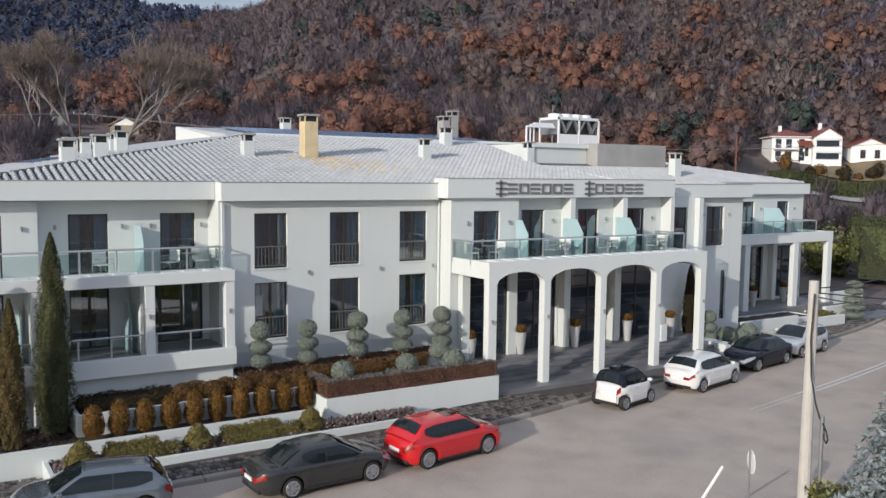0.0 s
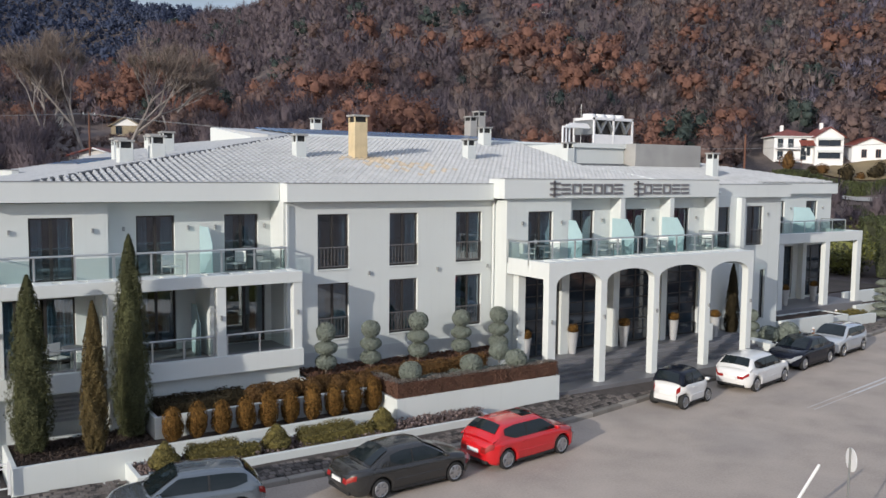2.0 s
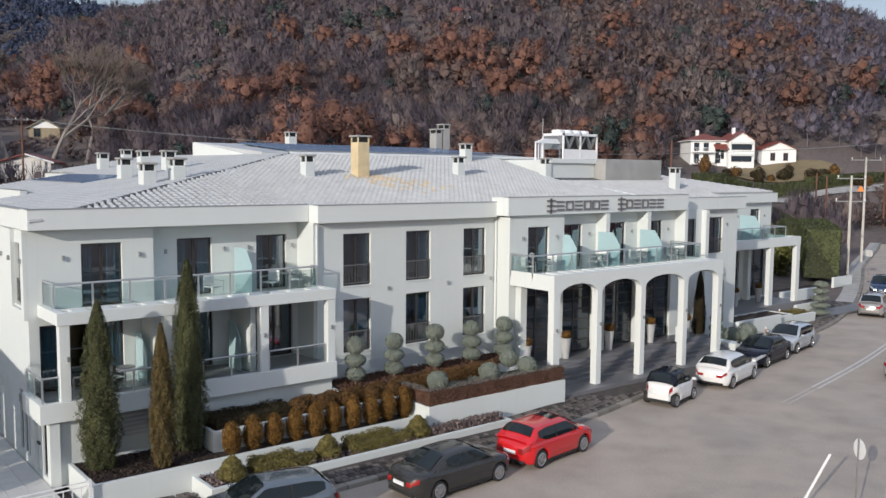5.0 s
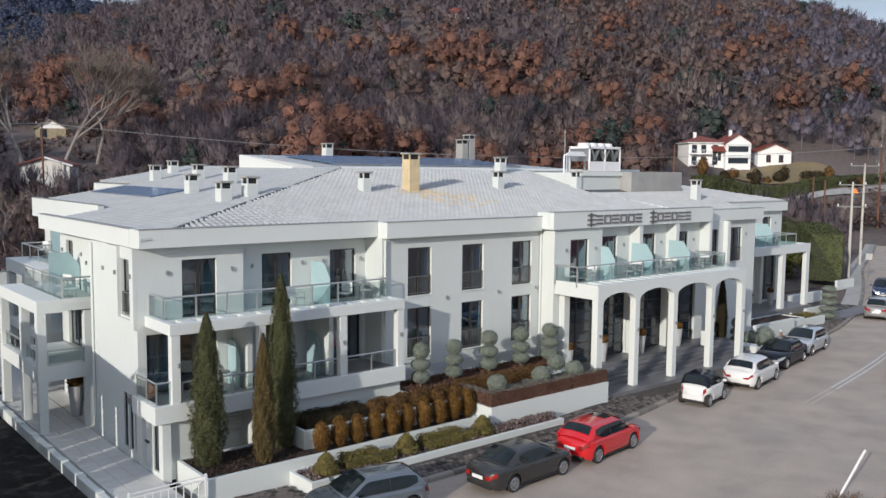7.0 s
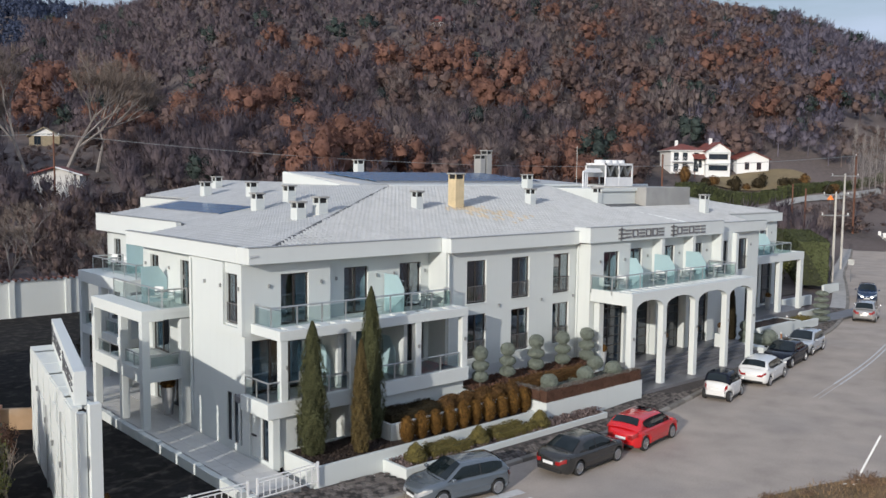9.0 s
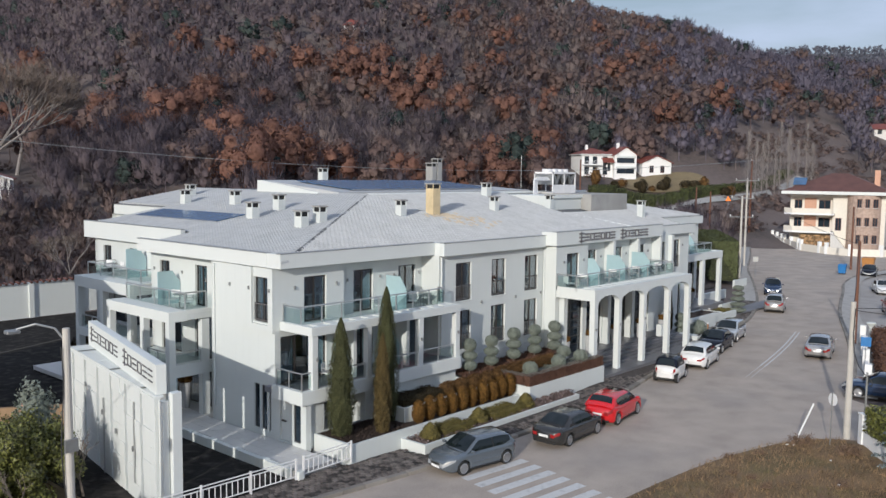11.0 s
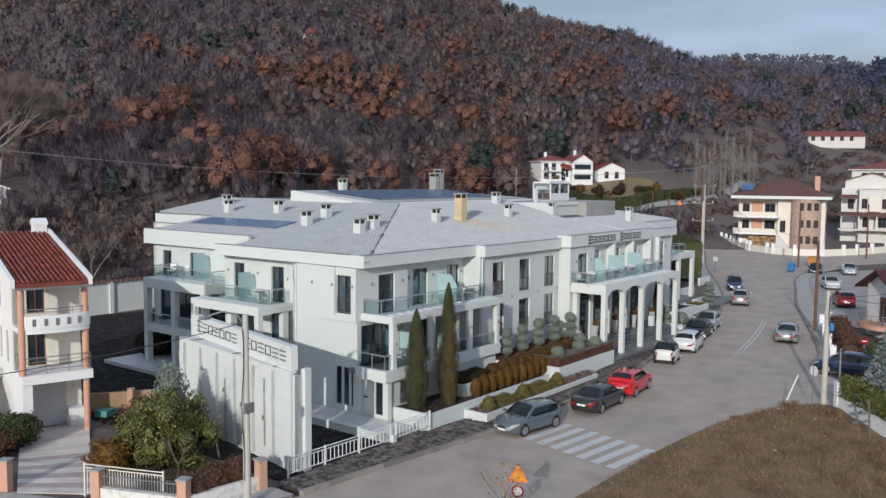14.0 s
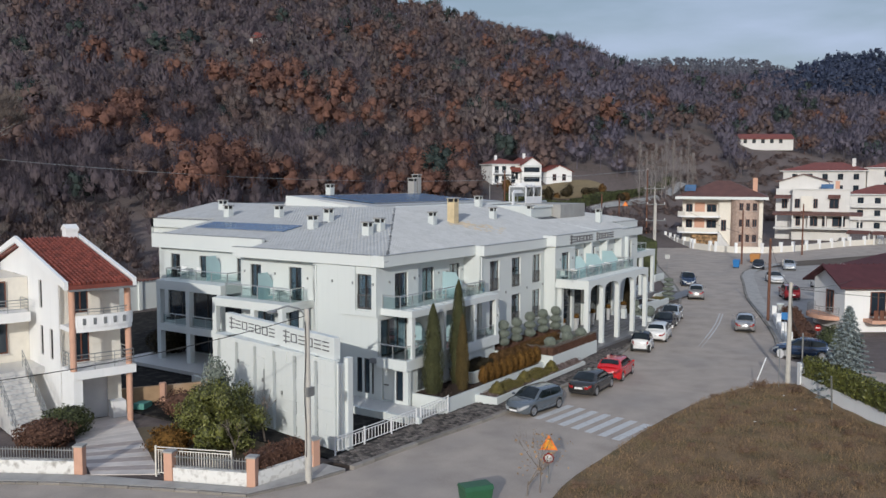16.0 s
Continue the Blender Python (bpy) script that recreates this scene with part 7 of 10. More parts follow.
def car(at, label, paint_mat, L=4.3, W=1.78, H=1.45, wb=2.6, rear_over=0.82, belt=0.93, hood=0.92, deck=None, cowl=1.05, roof_f=0.35, roof_r=-1.35, tail=-1.95, r=0.315, roof_mat=None,
        lower=None, name="car", category="car", rim=RIM, spokes=5, rails=False, group="parked cars", glass_low=0.1, tuck=0.13, lamp=(0.2, 0.19, 0.22, 0.0), sunroof=False, slope=0.12):
    """A car facing +x with its wheels on z = 0. cowl, roof_f, roof_r and tail are where the windscreen foot, the roof's two ends and
    the foot of the rear window lie along it."""
    c = thing(name, label, category, group, at=at)
    xr, xf = -wb / 2 - rear_over, -wb / 2 - rear_over + L
    w = W / 2
    fx, rx = wb / 2, -wb / 2
    deck = belt if deck is None else deck
    R = r + 0.055

    def top(x):
        if x > cowl:
            t = (x - cowl) / (xf - cowl)
            return hood + (belt - hood) * (1 - t) ** 2 - 0.12 * t ** 2.4 - 0.05 * t
        if x < tail:
            t = (tail - x) / max(0.05, tail - xr)
            return deck - 0.05 * t ** 2
        return belt + (deck - belt) * max(0, (cowl - x) / (cowl - tail)) ** 2

    def half(x):
        e = 0.0
        if x > xf - 0.75:
            e = ((x - (xf - 0.75)) / 0.75) ** 2.6 * 0.42
        if x < xr + 0.6:
            e = ((xr + 0.6 - x) / 0.6) ** 2.6 * 0.34
        return w * (1 - e)

    def lean(x, z):
        """Nose and tail are fullest at bumper height and draw in above and below it."""
        if x < xr + 0.45:
            return tuck * (1 - (x - xr) / 0.45) * abs((z - 0.58) / 0.40) ** 1.7
        if x > xf - 0.5:
            return -0.17 * (1 - (xf - x) / 0.5) * abs((z - 0.50) / 0.40) ** 1.7
        return 0.0

    xs = sorted({xr, xf, *[xr + (L) * i / 30 for i in range(31)], *[cx + R * math.cos(math.pi * k / 12) for cx in (fx, rx) for k in range(13)]})
    bm = bmesh.new()
    rings = []
    for x in xs:
        zb = 0.2
        end = max(0, 1 - min(x - xr, xf - x) / 0.25)
        zb += 0.10 * end ** 2
        for cx in (fx, rx):
            if abs(x - cx) < R:
                zb = max(zb, r + math.sqrt(R * R - (x - cx) ** 2))
        zt = top(x) - 0.08 * end ** 3
        h = half(x)
        zb = min(zb, zt - 0.24)
        mid = min(max(0.52, zb + 0.03), zt - 0.19)
        ring = [(0, zb), (h * 0.93, zb), (h * 0.985, min(zb + 0.08, mid - 0.01)), (h, mid), (h * 0.993, zt - 0.17), (h * 0.965, zt - 0.06), (h * 0.91, zt - 0.008), (h * 0.75, zt + 0.012), (0, zt + 0.03)]
        pts = [(x + lean(x, z), -y, z) for y, z in ring] + [(x + lean(x, z), y, z) for y, z in ring[::-1][1:-1]]
        rings.append([bm.verts.new(p) for p in pts])
    for a, b in zip(rings, rings[1:]):
        for i in range(len(a)):
            j = (i + 1) % len(a)
            bm.faces.new((a[i], a[j], b[j], b[i]))
    for e in (rings[0], rings[-1]):
        n_ = len(e)
        for i in range(1, 7):
            bm.faces.new((e[i], e[i + 1], e[n_ - i - 1], e[n_ - i]))
        bm.faces.new((e[0], e[1], e[n_ - 1]))
        bm.faces.new((e[7], e[8], e[9]))
    bmesh.ops.recalc_face_normals(bm, faces=bm.faces)
    for f in bm.faces:
        f.smooth = True
    body = part("body", bm, paint_mat, c)

    def roofline(x):
        if x >= roof_f:
            t = (x - roof_f) / (cowl - roof_f)
            return H - (H - belt) * t ** 1.12
        if x <= roof_r:
            t = (roof_r - x) / (roof_r - tail)
            return H - 0.05 - (H - 0.05 - deck) * t ** 1.15
        t = (x - roof_r) / (roof_f - roof_r)
        return H - 0.05 * (1 - t) ** 2 + 0.012 * math.sin(math.pi * t)

    wbase, wroof = w * 0.94, w * 0.75

    def side_y(x, z):
        f = min(1.0, max(0.0, (z - belt) / (H - belt)))
        return (wbase + (wroof - wbase) * f ** 1.25) * min(1.0, half(x + 0.12) / w)

    def bow(x, y):
        """The glass ends bulge fore and aft towards the middle of the car."""
        e = max(0.0, (x - roof_f) / (cowl - roof_f)) - max(0.0, (roof_r - x) / (roof_r - tail)) * 0.25
        return x + 0.13 * e * (1 - min(1.0, y / wbase) ** 2)

    bm = bmesh.new()
    rings = []
    n = 26
    for i in range(n + 1):
        x = tail + (cowl - tail) * i / n
        z = roofline(x)
        zb = min(belt, deck) - 0.05
        ring = [(side_y(x, belt), zb), (side_y(x, (belt + z) / 2), (max(zb, belt - 0.02) + z) / 2), (side_y(x, z - 0.09), max(zb + 0.005, z - 0.11)), (side_y(x, z - 0.03) - 0.035, max(zb + 0.01, z - 0.045)), (side_y(x, z) - 0.13, max(zb + 0.015, z - 0.006)), (side_y(x, z) * 0.45, max(zb + 0.018, z + 0.030)), (0, max(zb + 0.02, z + 0.042))]
        pts = [(bow(x, y), -y, q) for y, q in ring] + [(bow(x, y), y, q) for y, q in ring[::-1][1:]]
        rings.append([bm.verts.new(p) for p in pts])
    for a, b in zip(rings, rings[1:]):
        for i in range(len(a) - 1):
            bm.faces.new((a[i], a[i + 1], b[i + 1], b[i]))
    bmesh.ops.recalc_face_normals(bm, faces=bm.faces)
    for f in bm.faces:
        f.smooth = True
    part("roof", bm, roof_mat or paint_mat, c, "black roof" if roof_mat else "")
    # windows
    zlo = belt + 0.015

    def side_window(x0, x1, s):
        bm = bmesh.new()
        row = []
        for i in range(13):
            x = x0 + (x1 - x0) * i / 12
            zt = min(roofline(x) - 0.07, H - 0.085)
            zt = max(zt, zlo + 0.01)
            col = []
            u = max(0.0, 1 - (x - x0) / (0.55 * (x1 - x0))) if x1 < mid else 0.0
            lo = zlo + slope * u ** 1.6
            zt = max(zt - 0.03 * u ** 2, lo + 0.01)
            for q in range(4):
                z = lo + (zt - lo) * q / 3
                col.append(bm.verts.new((x, s * (side_y(x, z) + 0.010), z)))
            row.append(col)
        for a, b in zip(row, row[1:]):
            for q in range(3):
                bm.faces.new((a[q], b[q], b[q + 1], a[q + 1]) if s < 0 else (a[q + 1], b[q + 1], b[q], a[q]))
        part("side_window", bm, CARGLASS, c)

    mid = (roof_f + roof_r) / 2 + 0.12
    for s in (-1, 1):
        side_window(mid + 0.022, cowl - 0.2 * (cowl - roof_f), s)
        side_window(roof_r - 0.05 if L > 3 else roof_r + 0.1, mid - 0.022, s)
        bm = bmesh.new()
        za, zb_ = zlo - 0.004, min(roofline(mid) - 0.06, H - 0.08)
        q = [bm.verts.new((mid + dx, s * (side_y(mid, z) + 0.012), z)) for z in (za, (za + zb_) / 2, zb_) for dx in (-0.03, 0.03)]
        for i in (0, 2):
            bm.faces.new((q[i], q[i + 1], q[i + 3], q[i + 2]) if s < 0 else (q[i + 2], q[i + 3], q[i + 1], q[i]))
        part("door_pillar", bm, BLACKP, c)

    def sloped(x0, x1, inset, nm):
        bm = bmesh.new()
        rows = []
        for i in range(7):
            x = x0 + (x1 - x0) * i / 6
            z = roofline(x)
            y = side_y(x, z) - inset
            nx = 1 if x0 > 0 else -1
            rows.append([bm.verts.new((bow(x, abs(yy)) + nx * 0.016, yy, z + 0.02 + dz)) for yy, dz in ((-y, 0), (-y * 0.5, 0.030), (0, 0.042), (y * 0.5, 0.030), (y, 0))])
        for a, b in zip(rows, rows[1:]):
            for q in range(4):
                bm.faces.new((a[q], a[q + 1], b[q + 1], b[q]))
        bmesh.ops.recalc_face_normals(bm, faces=bm.faces)
        part(nm, bm, CARGLASS, c)

    sloped(cowl - 0.06, roof_f + 0.04, 0.10, "windscreen")
    sloped(tail + glass_low * (roof_r - tail), roof_r - 0.03, 0.13, "rear_window")
    # lights, plates, bumpers, mirrors, handles
    for s in (-1, 1):
        for nm, end, back, depth, drop, mat_ in (("headlight", xf, -1, 0.46, 0.185, CLEARLAMP), ("tail_light", xr, 1, lamp[0], lamp[1], REDLAMP)):
            # a lens wrapped round the body's corner
            bm = bmesh.new()
            inner = lamp[2] if end == xr else 0.22
            path = [(end - back * 0.010, half(end) - inner * (1 - k / 3)) for k in range(4)] + [(end + back * depth * k / 8, half(end + back * depth * k / 8) + 0.008) for k in range(1, 9)]
            rows = []
            for k, (x, y) in enumerate(path):
                e2 = max(0, 1 - min(x - xr, xf - x) / 0.25)
                zt = top(min(max(x, xr), xf)) - 0.08 * e2 ** 3 - 0.075 + (lamp[3] if end == xr else 0.0)
                fade = 1 - 0.55 * max(0, (k - 5) / 6) if end == xf else 1
                rows.append([bm.verts.new((x + lean(x, q), s * y * (1.0 - 0.006 * i), q)) for i, q in enumerate((zt - drop * fade, zt - drop * fade * 0.5, zt))])
            for p, q in zip(rows, rows[1:]):
                for i in (0, 1):
                    bm.faces.new((p[i], q[i], q[i + 1], p[i + 1]) if (s > 0) == (back > 0) else (p[i + 1], q[i + 1], q[i], p[i]))
            part(nm, bm, mat_, c)
        bm = bmesh.new()
        box(bm, cowl - 0.30, cowl - 0.14, s * (w + 0.02), s * (w + 0.20), belt + 0.02, belt + 0.14)
        part("mirror", finish(bm, 0.035, True, 2), paint_mat, c)
        for x in ((mid - 0.1, mid - 1.0) if L > 3 else (mid,)):
            bm = bmesh.new()
            box(bm, x - 0.1, x + 0.1, s * (w * 0.985), s * (w + 0.025), belt - 0.16, belt - 0.125)
            part("door_handle", finish(bm), paint_mat, c)
        bm = bmesh.new()
        box(bm, rx + R + 0.06, fx - R - 0.06, s * (w * 0.99), s * (w + 0.014), 0.50, 0.545)
        part("side_moulding", finish(bm, 0.006), paint_mat, c)
        bm = bmesh.new()
        box(bm, rx + R + 0.02, fx - R - 0.02, s * (w * 0.90), s * (w * 0.995), 0.19, 0.27)
        part("sill", finish(bm), lower or BLACKP, c)
    bm = bmesh.new()
    box(bm, xr - 0.018, xr + 0.05, -0.26, 0.26, 0.56, 0.68)
    part("number_plate", finish(bm), PLATE, c)
    bm = bmesh.new()
    box(bm, xf - 0.06, xf + 0.012, -0.26, 0.26, 0.36, 0.47)
    part("number_plate", finish(bm), PLATE, c)
    bm = bmesh.new()
    box(bm, xr + 0.045, xr + 0.25, -half(xr + 0.1) + 0.08, half(xr + 0.1) - 0.08, 0.24, 0.36)
    part("rear_valance", finish(bm, 0.02), lower or BLACKP, c)
    if L < 3:
        bm = bmesh.new()
        box(bm, xr - 0.01, xr + 0.12, -w * 0.72, w * 0.72, 0.26, 0.56)
        part("rear_bumper", finish(bm, 0.05, True, 2), paint_mat, c)
    bm = bmesh.new()
    box(bm, xf - 0.14, xf + 0.004, -w * 0.42, w * 0.42, 0.46, 0.58)
    part("grille", finish(bm, 0.02), BLACKP, c)
    bm = bmesh.new()
    box(bm, rx + 0.05, fx - 0.05, -w * 0.85, w * 0.85, 0.16, 0.30)
    part("underbody", finish(bm), BLACKP, c)
    for x in (fx, rx):
        for s in (-1, 1):
            wheel(c, x, s * (w - 0.11), r, s, rim, spokes)
    for x in (fx, rx):
        bm = bmesh.new()
        box(bm, x - R * 0.98, x + R * 0.98, -w + 0.24, w - 0.24, r * 0.6, r + R * 0.8)
        part("wheel_well", finish(bm), BLACKP, c)
    if sunroof:
        bm = bmesh.new()
        vs = []
        for i in range(5):
            x = roof_f - 0.06 - 0.5 * i / 4
            vs.append([bm.verts.new((x, y, roofline(x) + 0.05 - 0.028 * (y / 0.42) ** 2)) for y in (-0.42, -0.21, 0, 0.21, 0.42)])
        for a, b in zip(vs, vs[1:]):
            for i in range(4):
                bm.faces.new((a[i], a[i + 1], b[i + 1], b[i])[::-1])
        part("sunroof", bm, CARGLASS, c, "black glass sunroof")
    if rails:
        for s in (-1, 1):
            bm = bmesh.new()
            tube(bm, (roof_r + 0.1, s * (wroof - 0.06), H + 0.03), (roof_f - 0.1, s * (wroof - 0.06), H + 0.045), 0.02)
            part("roof_rail", finish(bm), GREYMETAL, c)
    return c


HATCH = dict(L=4.3, W=1.78, H=1.46, wb=2.58, rear_over=0.78, belt=0.95, hood=0.93, deck=0.98, cowl=1.12, roof_f=0.30, roof_r=-1.46, tail=-1.90, glass_low=0.25)
SEDAN = dict(L=4.6, W=1.76, H=1.41, wb=2.72, rear_over=1.05, belt=0.93, hood=0.92, deck=0.97, cowl=1.12, roof_f=0.25, roof_r=-0.95, tail=-1.70, lamp=(0.22, 0.15, 0.2, -0.02))
SUV = dict(L=4.2, W=1.80, H=1.62, wb=2.5, rear_over=0.80, belt=1.05, hood=1.05, deck=1.08, cowl=1.02, roof_f=0.32, roof_r=-1.55, tail=-1.90, r=0.345, rails=True)
car(pose(14.60, 23.12, 0, 0, 0, 7) @ Matrix.Scale(0.97, 4), "bright red three-door hatchback parked at the kerb", RED_P, **{**HATCH, "H": 1.48, "belt": 0.97, "r": 0.33, "roof_r": -1.36, "glass_low": 0.36, "sunroof": True, "deck": 1.0, "slope": 0.16})
car(pose(10.10, 22.87, 0, 0, 0, 2.5) @ Matrix.Scale(0.96, 4), "dark grey saloon parked at the kerb", GREY_P, spokes=7, **SEDAN)
car(pose(3.82, 23.66, 0, 0, 0, 171) @ Matrix.Scale(0.95, 4), "grey-blue five-door hatchback parked by the crossing", SILV_P, spokes=9, **HATCH)
car(pose(24.5, 24.95, 0, 0, 0, 12), "tiny white and black two-seat city car", WHITE_P, L=2.5, W=1.52, H=1.50, wb=1.81, rear_over=0.33, belt=0.98, hood=0.95, deck=1.02, cowl=0.78, roof_f=0.12, roof_r=-0.92, tail=-1.10, r=0.29, lamp=(0.10, 0.22, 0.10, 0.02), tuck=0.08,
    roof_mat=BLACK_P, lower=BLACKP)
car(pose(29.85, 25.52, 0, 0, 0, 11), "white five-door hatchback parked at the kerb", WHITE_P, lamp=(0.18, 0.12, 0.26, -0.04), **{**HATCH, "wb": 2.69, "roof_r": -1.42})
car(pose(35.45, 26.95, 0, 0, 0, 189.5), "blue-black saloon parked facing the camera", BLACK_P, **{**SEDAN, "L": 4.5, "wb": 2.73, "rear_over": 0.95})
car(pose(39.95, 27.85, 0, 0, 0, 190), "pale silver five-door hatchback parked at the kerb", PALE_P, **{**HATCH, "L": 4.0, "wb": 2.5})
car(pose(56.9, 30.75, 0, 0, 0, 17), "grey compact SUV with roof rails", SILVER_P, **SUV)
car(pose(68.4, 35.4, 0, 0, 0, 202), "dark blue compact SUV at the kerb", BLUE_P, **SUV)
car(pose(39.0, 20.75, 0, 0, 0, 14), "beige-silver saloon on the far side of the street", SILVER_P, **{**SEDAN, "L": 4.6, "wb": 2.7})
car(pose(28.85, 13.75, 0, 0, 0, 96), "dark blue hatchback parked in the side street", BLUE_P, **HATCH)
car(pose(62.8, 21.9, 0, 0, 0, 22), "red SUV parked in the open lot", paint("deep_red_car_paint", (0.22, 0.01, 0.015), 0.1), **{**SUV, "rails": False})
car(pose(77.8, 26.9, 0, 0, 0, 204), "white saloon parked in the open lot", WHITE_P, **SEDAN)
car(pose(74.5, 20.5, 0, 0, 0, 30), "white hatchback parked in the open lot", WHITE_P, **HATCH)
car(pose(96.5, 29.0, 0, 0, 0, 196), "silver estate car parked in the open lot", PALE_P, **HATCH)
car(pose(94.8, 33.0, 0, 0, 0, 192), "dark blue saloon parked in the open lot", BLACK_P, **SEDAN)

# ---- neighbouring houses ----
def box_on(parent, name, mat, *d, m=None, label="", bevel=0.0):
    bm = bmesh.new()
    box(bm, *d)
    if m is not None:
        bm.transform(m)
    return part(name, finish(bm, bevel), mat, parent, label)


def simple_window(parent, turn, u0, u1, z0, z1, frame=BROWNWOOD, shutter=None):
    """A framed window or balcony door standing in a far facade, with its pane and sill."""
    bm = bmesh.new()
    t = 0.07
    for a, b, c, d in ((u0, u0 + t, z0, z1), (u1 - t, u1, z0, z1), (u0 + t, u1 - t, z1 - t, z1), (u0 + t, u1 - t, z0, z0 + t), ((u0 + u1) / 2 - 0.04, (u0 + u1) / 2 + 0.04, z0 + t, z1 - t)):
        box(bm, a, b, -0.05, 0.05, c, d)
    bm.transform(turn)
    f = part("window", finish(bm), frame, parent)
    bm = bmesh.new()
    box(bm, u0 + t, u1 - t, 0.0, 0.03, z0 + t, z1 - t)
    bm.transform(turn)
    part("pane", finish(bm), DARKGLASS if shutter is None else shutter, f)
    bm = bmesh.new()
    box(bm, u0 - 0.06, u1 + 0.06, -0.12, -0.052, z0 - 0.07, z0 - 0.005)
    bm.transform(turn)
    part("sill", finish(bm), MARBLE, f)


def roof_hip(parent, x0, x1, y0, y1, z, h, mat, over=0.6, ridge="x", name="roof", thick=0.22, m=None):
    x0, x1, y0, y1 = x0 - over, x1 + over, y0 - over, y1 + over
    bm = bmesh.new()
    box(bm, x0, x1, y0, y1, z - thick, z)
    if m is not None:
        bm.transform(m)
    part("eave_band", finish(bm), FASCIA, parent)
    bm = bmesh.new()
    if ridge == "x":
        q = min((y1 - y0) / 2, (x1 - x0) * 0.45)
        ra, rb = (x0 + q, (y0 + y1) / 2, z + h), (x1 - q, (y0 + y1) / 2, z + h)
    else:
        q = min((x1 - x0) / 2, (y1 - y0) * 0.45)
        ra, rb = ((x0 + x1) / 2, y0 + q, z + h), ((x0 + x1) / 2, y1 - q, z + h)
    v = [bm.verts.new(p) for p in ((x0, y0, z + 0.003), (x1, y0, z + 0.003), (x1, y1, z + 0.003), (x0, y1, z + 0.003), ra, rb)]
    fs = ((0, 1, 5, 4), (1, 2, 5), (2, 3, 4, 5), (3, 0, 4)) if ridge == "x" else ((0, 1, 4), (1, 2, 5, 4), (2, 3, 5), (3, 0, 4, 5))
    for f in fs:
        bm.faces.new([v[i] for i in f])
    bm.faces.new([v[i] for i in (3, 2, 1, 0)])
    if m is not None:
        bm.transform(m)
    part(name, finish(bm), mat, parent)


def gable(parent, x0, x1, y0, y1, z, h, mat, over=0.5, m=None, along="x", wall=None):
    """A pitched roof with its ridge along x or y, and the gable walls under it."""
    bm = bmesh.new()
    if along == "x":
        c = (y0 + y1) / 2
        s = [(y0 - over, z - over * h / (c - y0)), (c, z + h), (y1 + over, z - over * h / (c - y0)), (y1 + over, z - over * h / (c - y0) + 0.16), (c, z + h + 0.18), (y0 - over, z - over * h / (c - y0) + 0.16)]
        for k, X in enumerate((x0 - over, x1 + over)):
            ring = [bm.verts.new((X, a, b)) for a, b in s]
            if k == 0:
                first = ring
                bm.faces.new(ring)
            else:
                bm.faces.new(ring[::-1])
                for i in range(6):
                    j = (i + 1) % 6
                    bm.faces.new((first[i], first[j], ring[j], ring[i]))
        for X in (x0, x1 - 0.2):
            gb = bmesh.new()
            a = [gb.verts.new((xx, yy, zz)) for xx in (X, X + 0.2) for yy, zz in ((y0, z), (y1, z), (c, z + h - 0.02))]
            for f in ((0, 1, 2), (5, 4, 3), (0, 3, 4, 1), (1, 4, 5, 2), (2, 5, 3, 0)):
                gb.faces.new([a[i] for i in f])
            if m is not None:
                gb.transform(m)
            part("gable", finish(gb), wall or HOUSEW, parent)
    else:
        c = (x0 + x1) / 2
        s = [(x0 - over, z - over * h / (c - x0)), (c, z + h), (x1 + over, z - over * h / (c - x0)), (x1 + over, z - over * h / (c - x0) + 0.16), (c, z + h + 0.18), (x0 - over, z - over * h / (c - x0) + 0.16)]
        for k, Y in enumerate((y0 - over, y1 + over)):
            ring = [bm.verts.new((a, Y, b)) for a, b in s]
            if k == 0:
                first = ring
                bm.faces.new(ring)
            else:
                bm.faces.new(ring[::-1])
                for i in range(6):
                    j = (i + 1) % 6
                    bm.faces.new((first[i], first[j], ring[j], ring[i]))
        for Y in (y0, y1 - 0.2):
            gb = bmesh.new()
            a = [gb.verts.new((xx, yy, zz)) for yy in (Y, Y + 0.2) for xx, zz in ((x0, z), (x1, z), (c, z + h - 0.02))]
            for f in ((0, 1, 2), (5, 4, 3), (0, 3, 4, 1), (1, 4, 5, 2), (2, 5, 3, 0)):
                gb.faces.new([a[i] for i in f])
            if m is not None:
                gb.transform(m)
            part("gable", finish(gb), wall or HOUSEW, parent)
    if m is not None:
        bm.transform(m)
    part("roof", finish(bm), mat, parent)


def rail_simple(parent, pts, z, h=0.9, mat=GREYMETAL, bars=4):
    """A thin metal railing: each bar and post under one top rail."""
    top = None
    for (ax, ay), (bx, by) in zip(pts, pts[1:]):
        L = math.hypot(bx - ax, by - ay)
        for k in range(bars):
            zz = z + h * (bars - k) / bars
            bm = bmesh.new()
            tube(bm, (ax, ay, zz), (bx, by, zz), 0.018 if k else 0.028, n=5)
            if top is None:
                top = part("railing", finish(bm), mat, parent)
            else:
                part("bar", finish(bm), mat, top)
        n = max(1, round(L / 1.2))
        for i in range(n + 1):
            p = (ax + (bx - ax) * i / n, ay + (by - ay) * i / n)
            bm = bmesh.new()
            tube(bm, (*p, z), (*p, z + h), 0.022, n=5)
            part("post", finish(bm), mat, top)
    return top


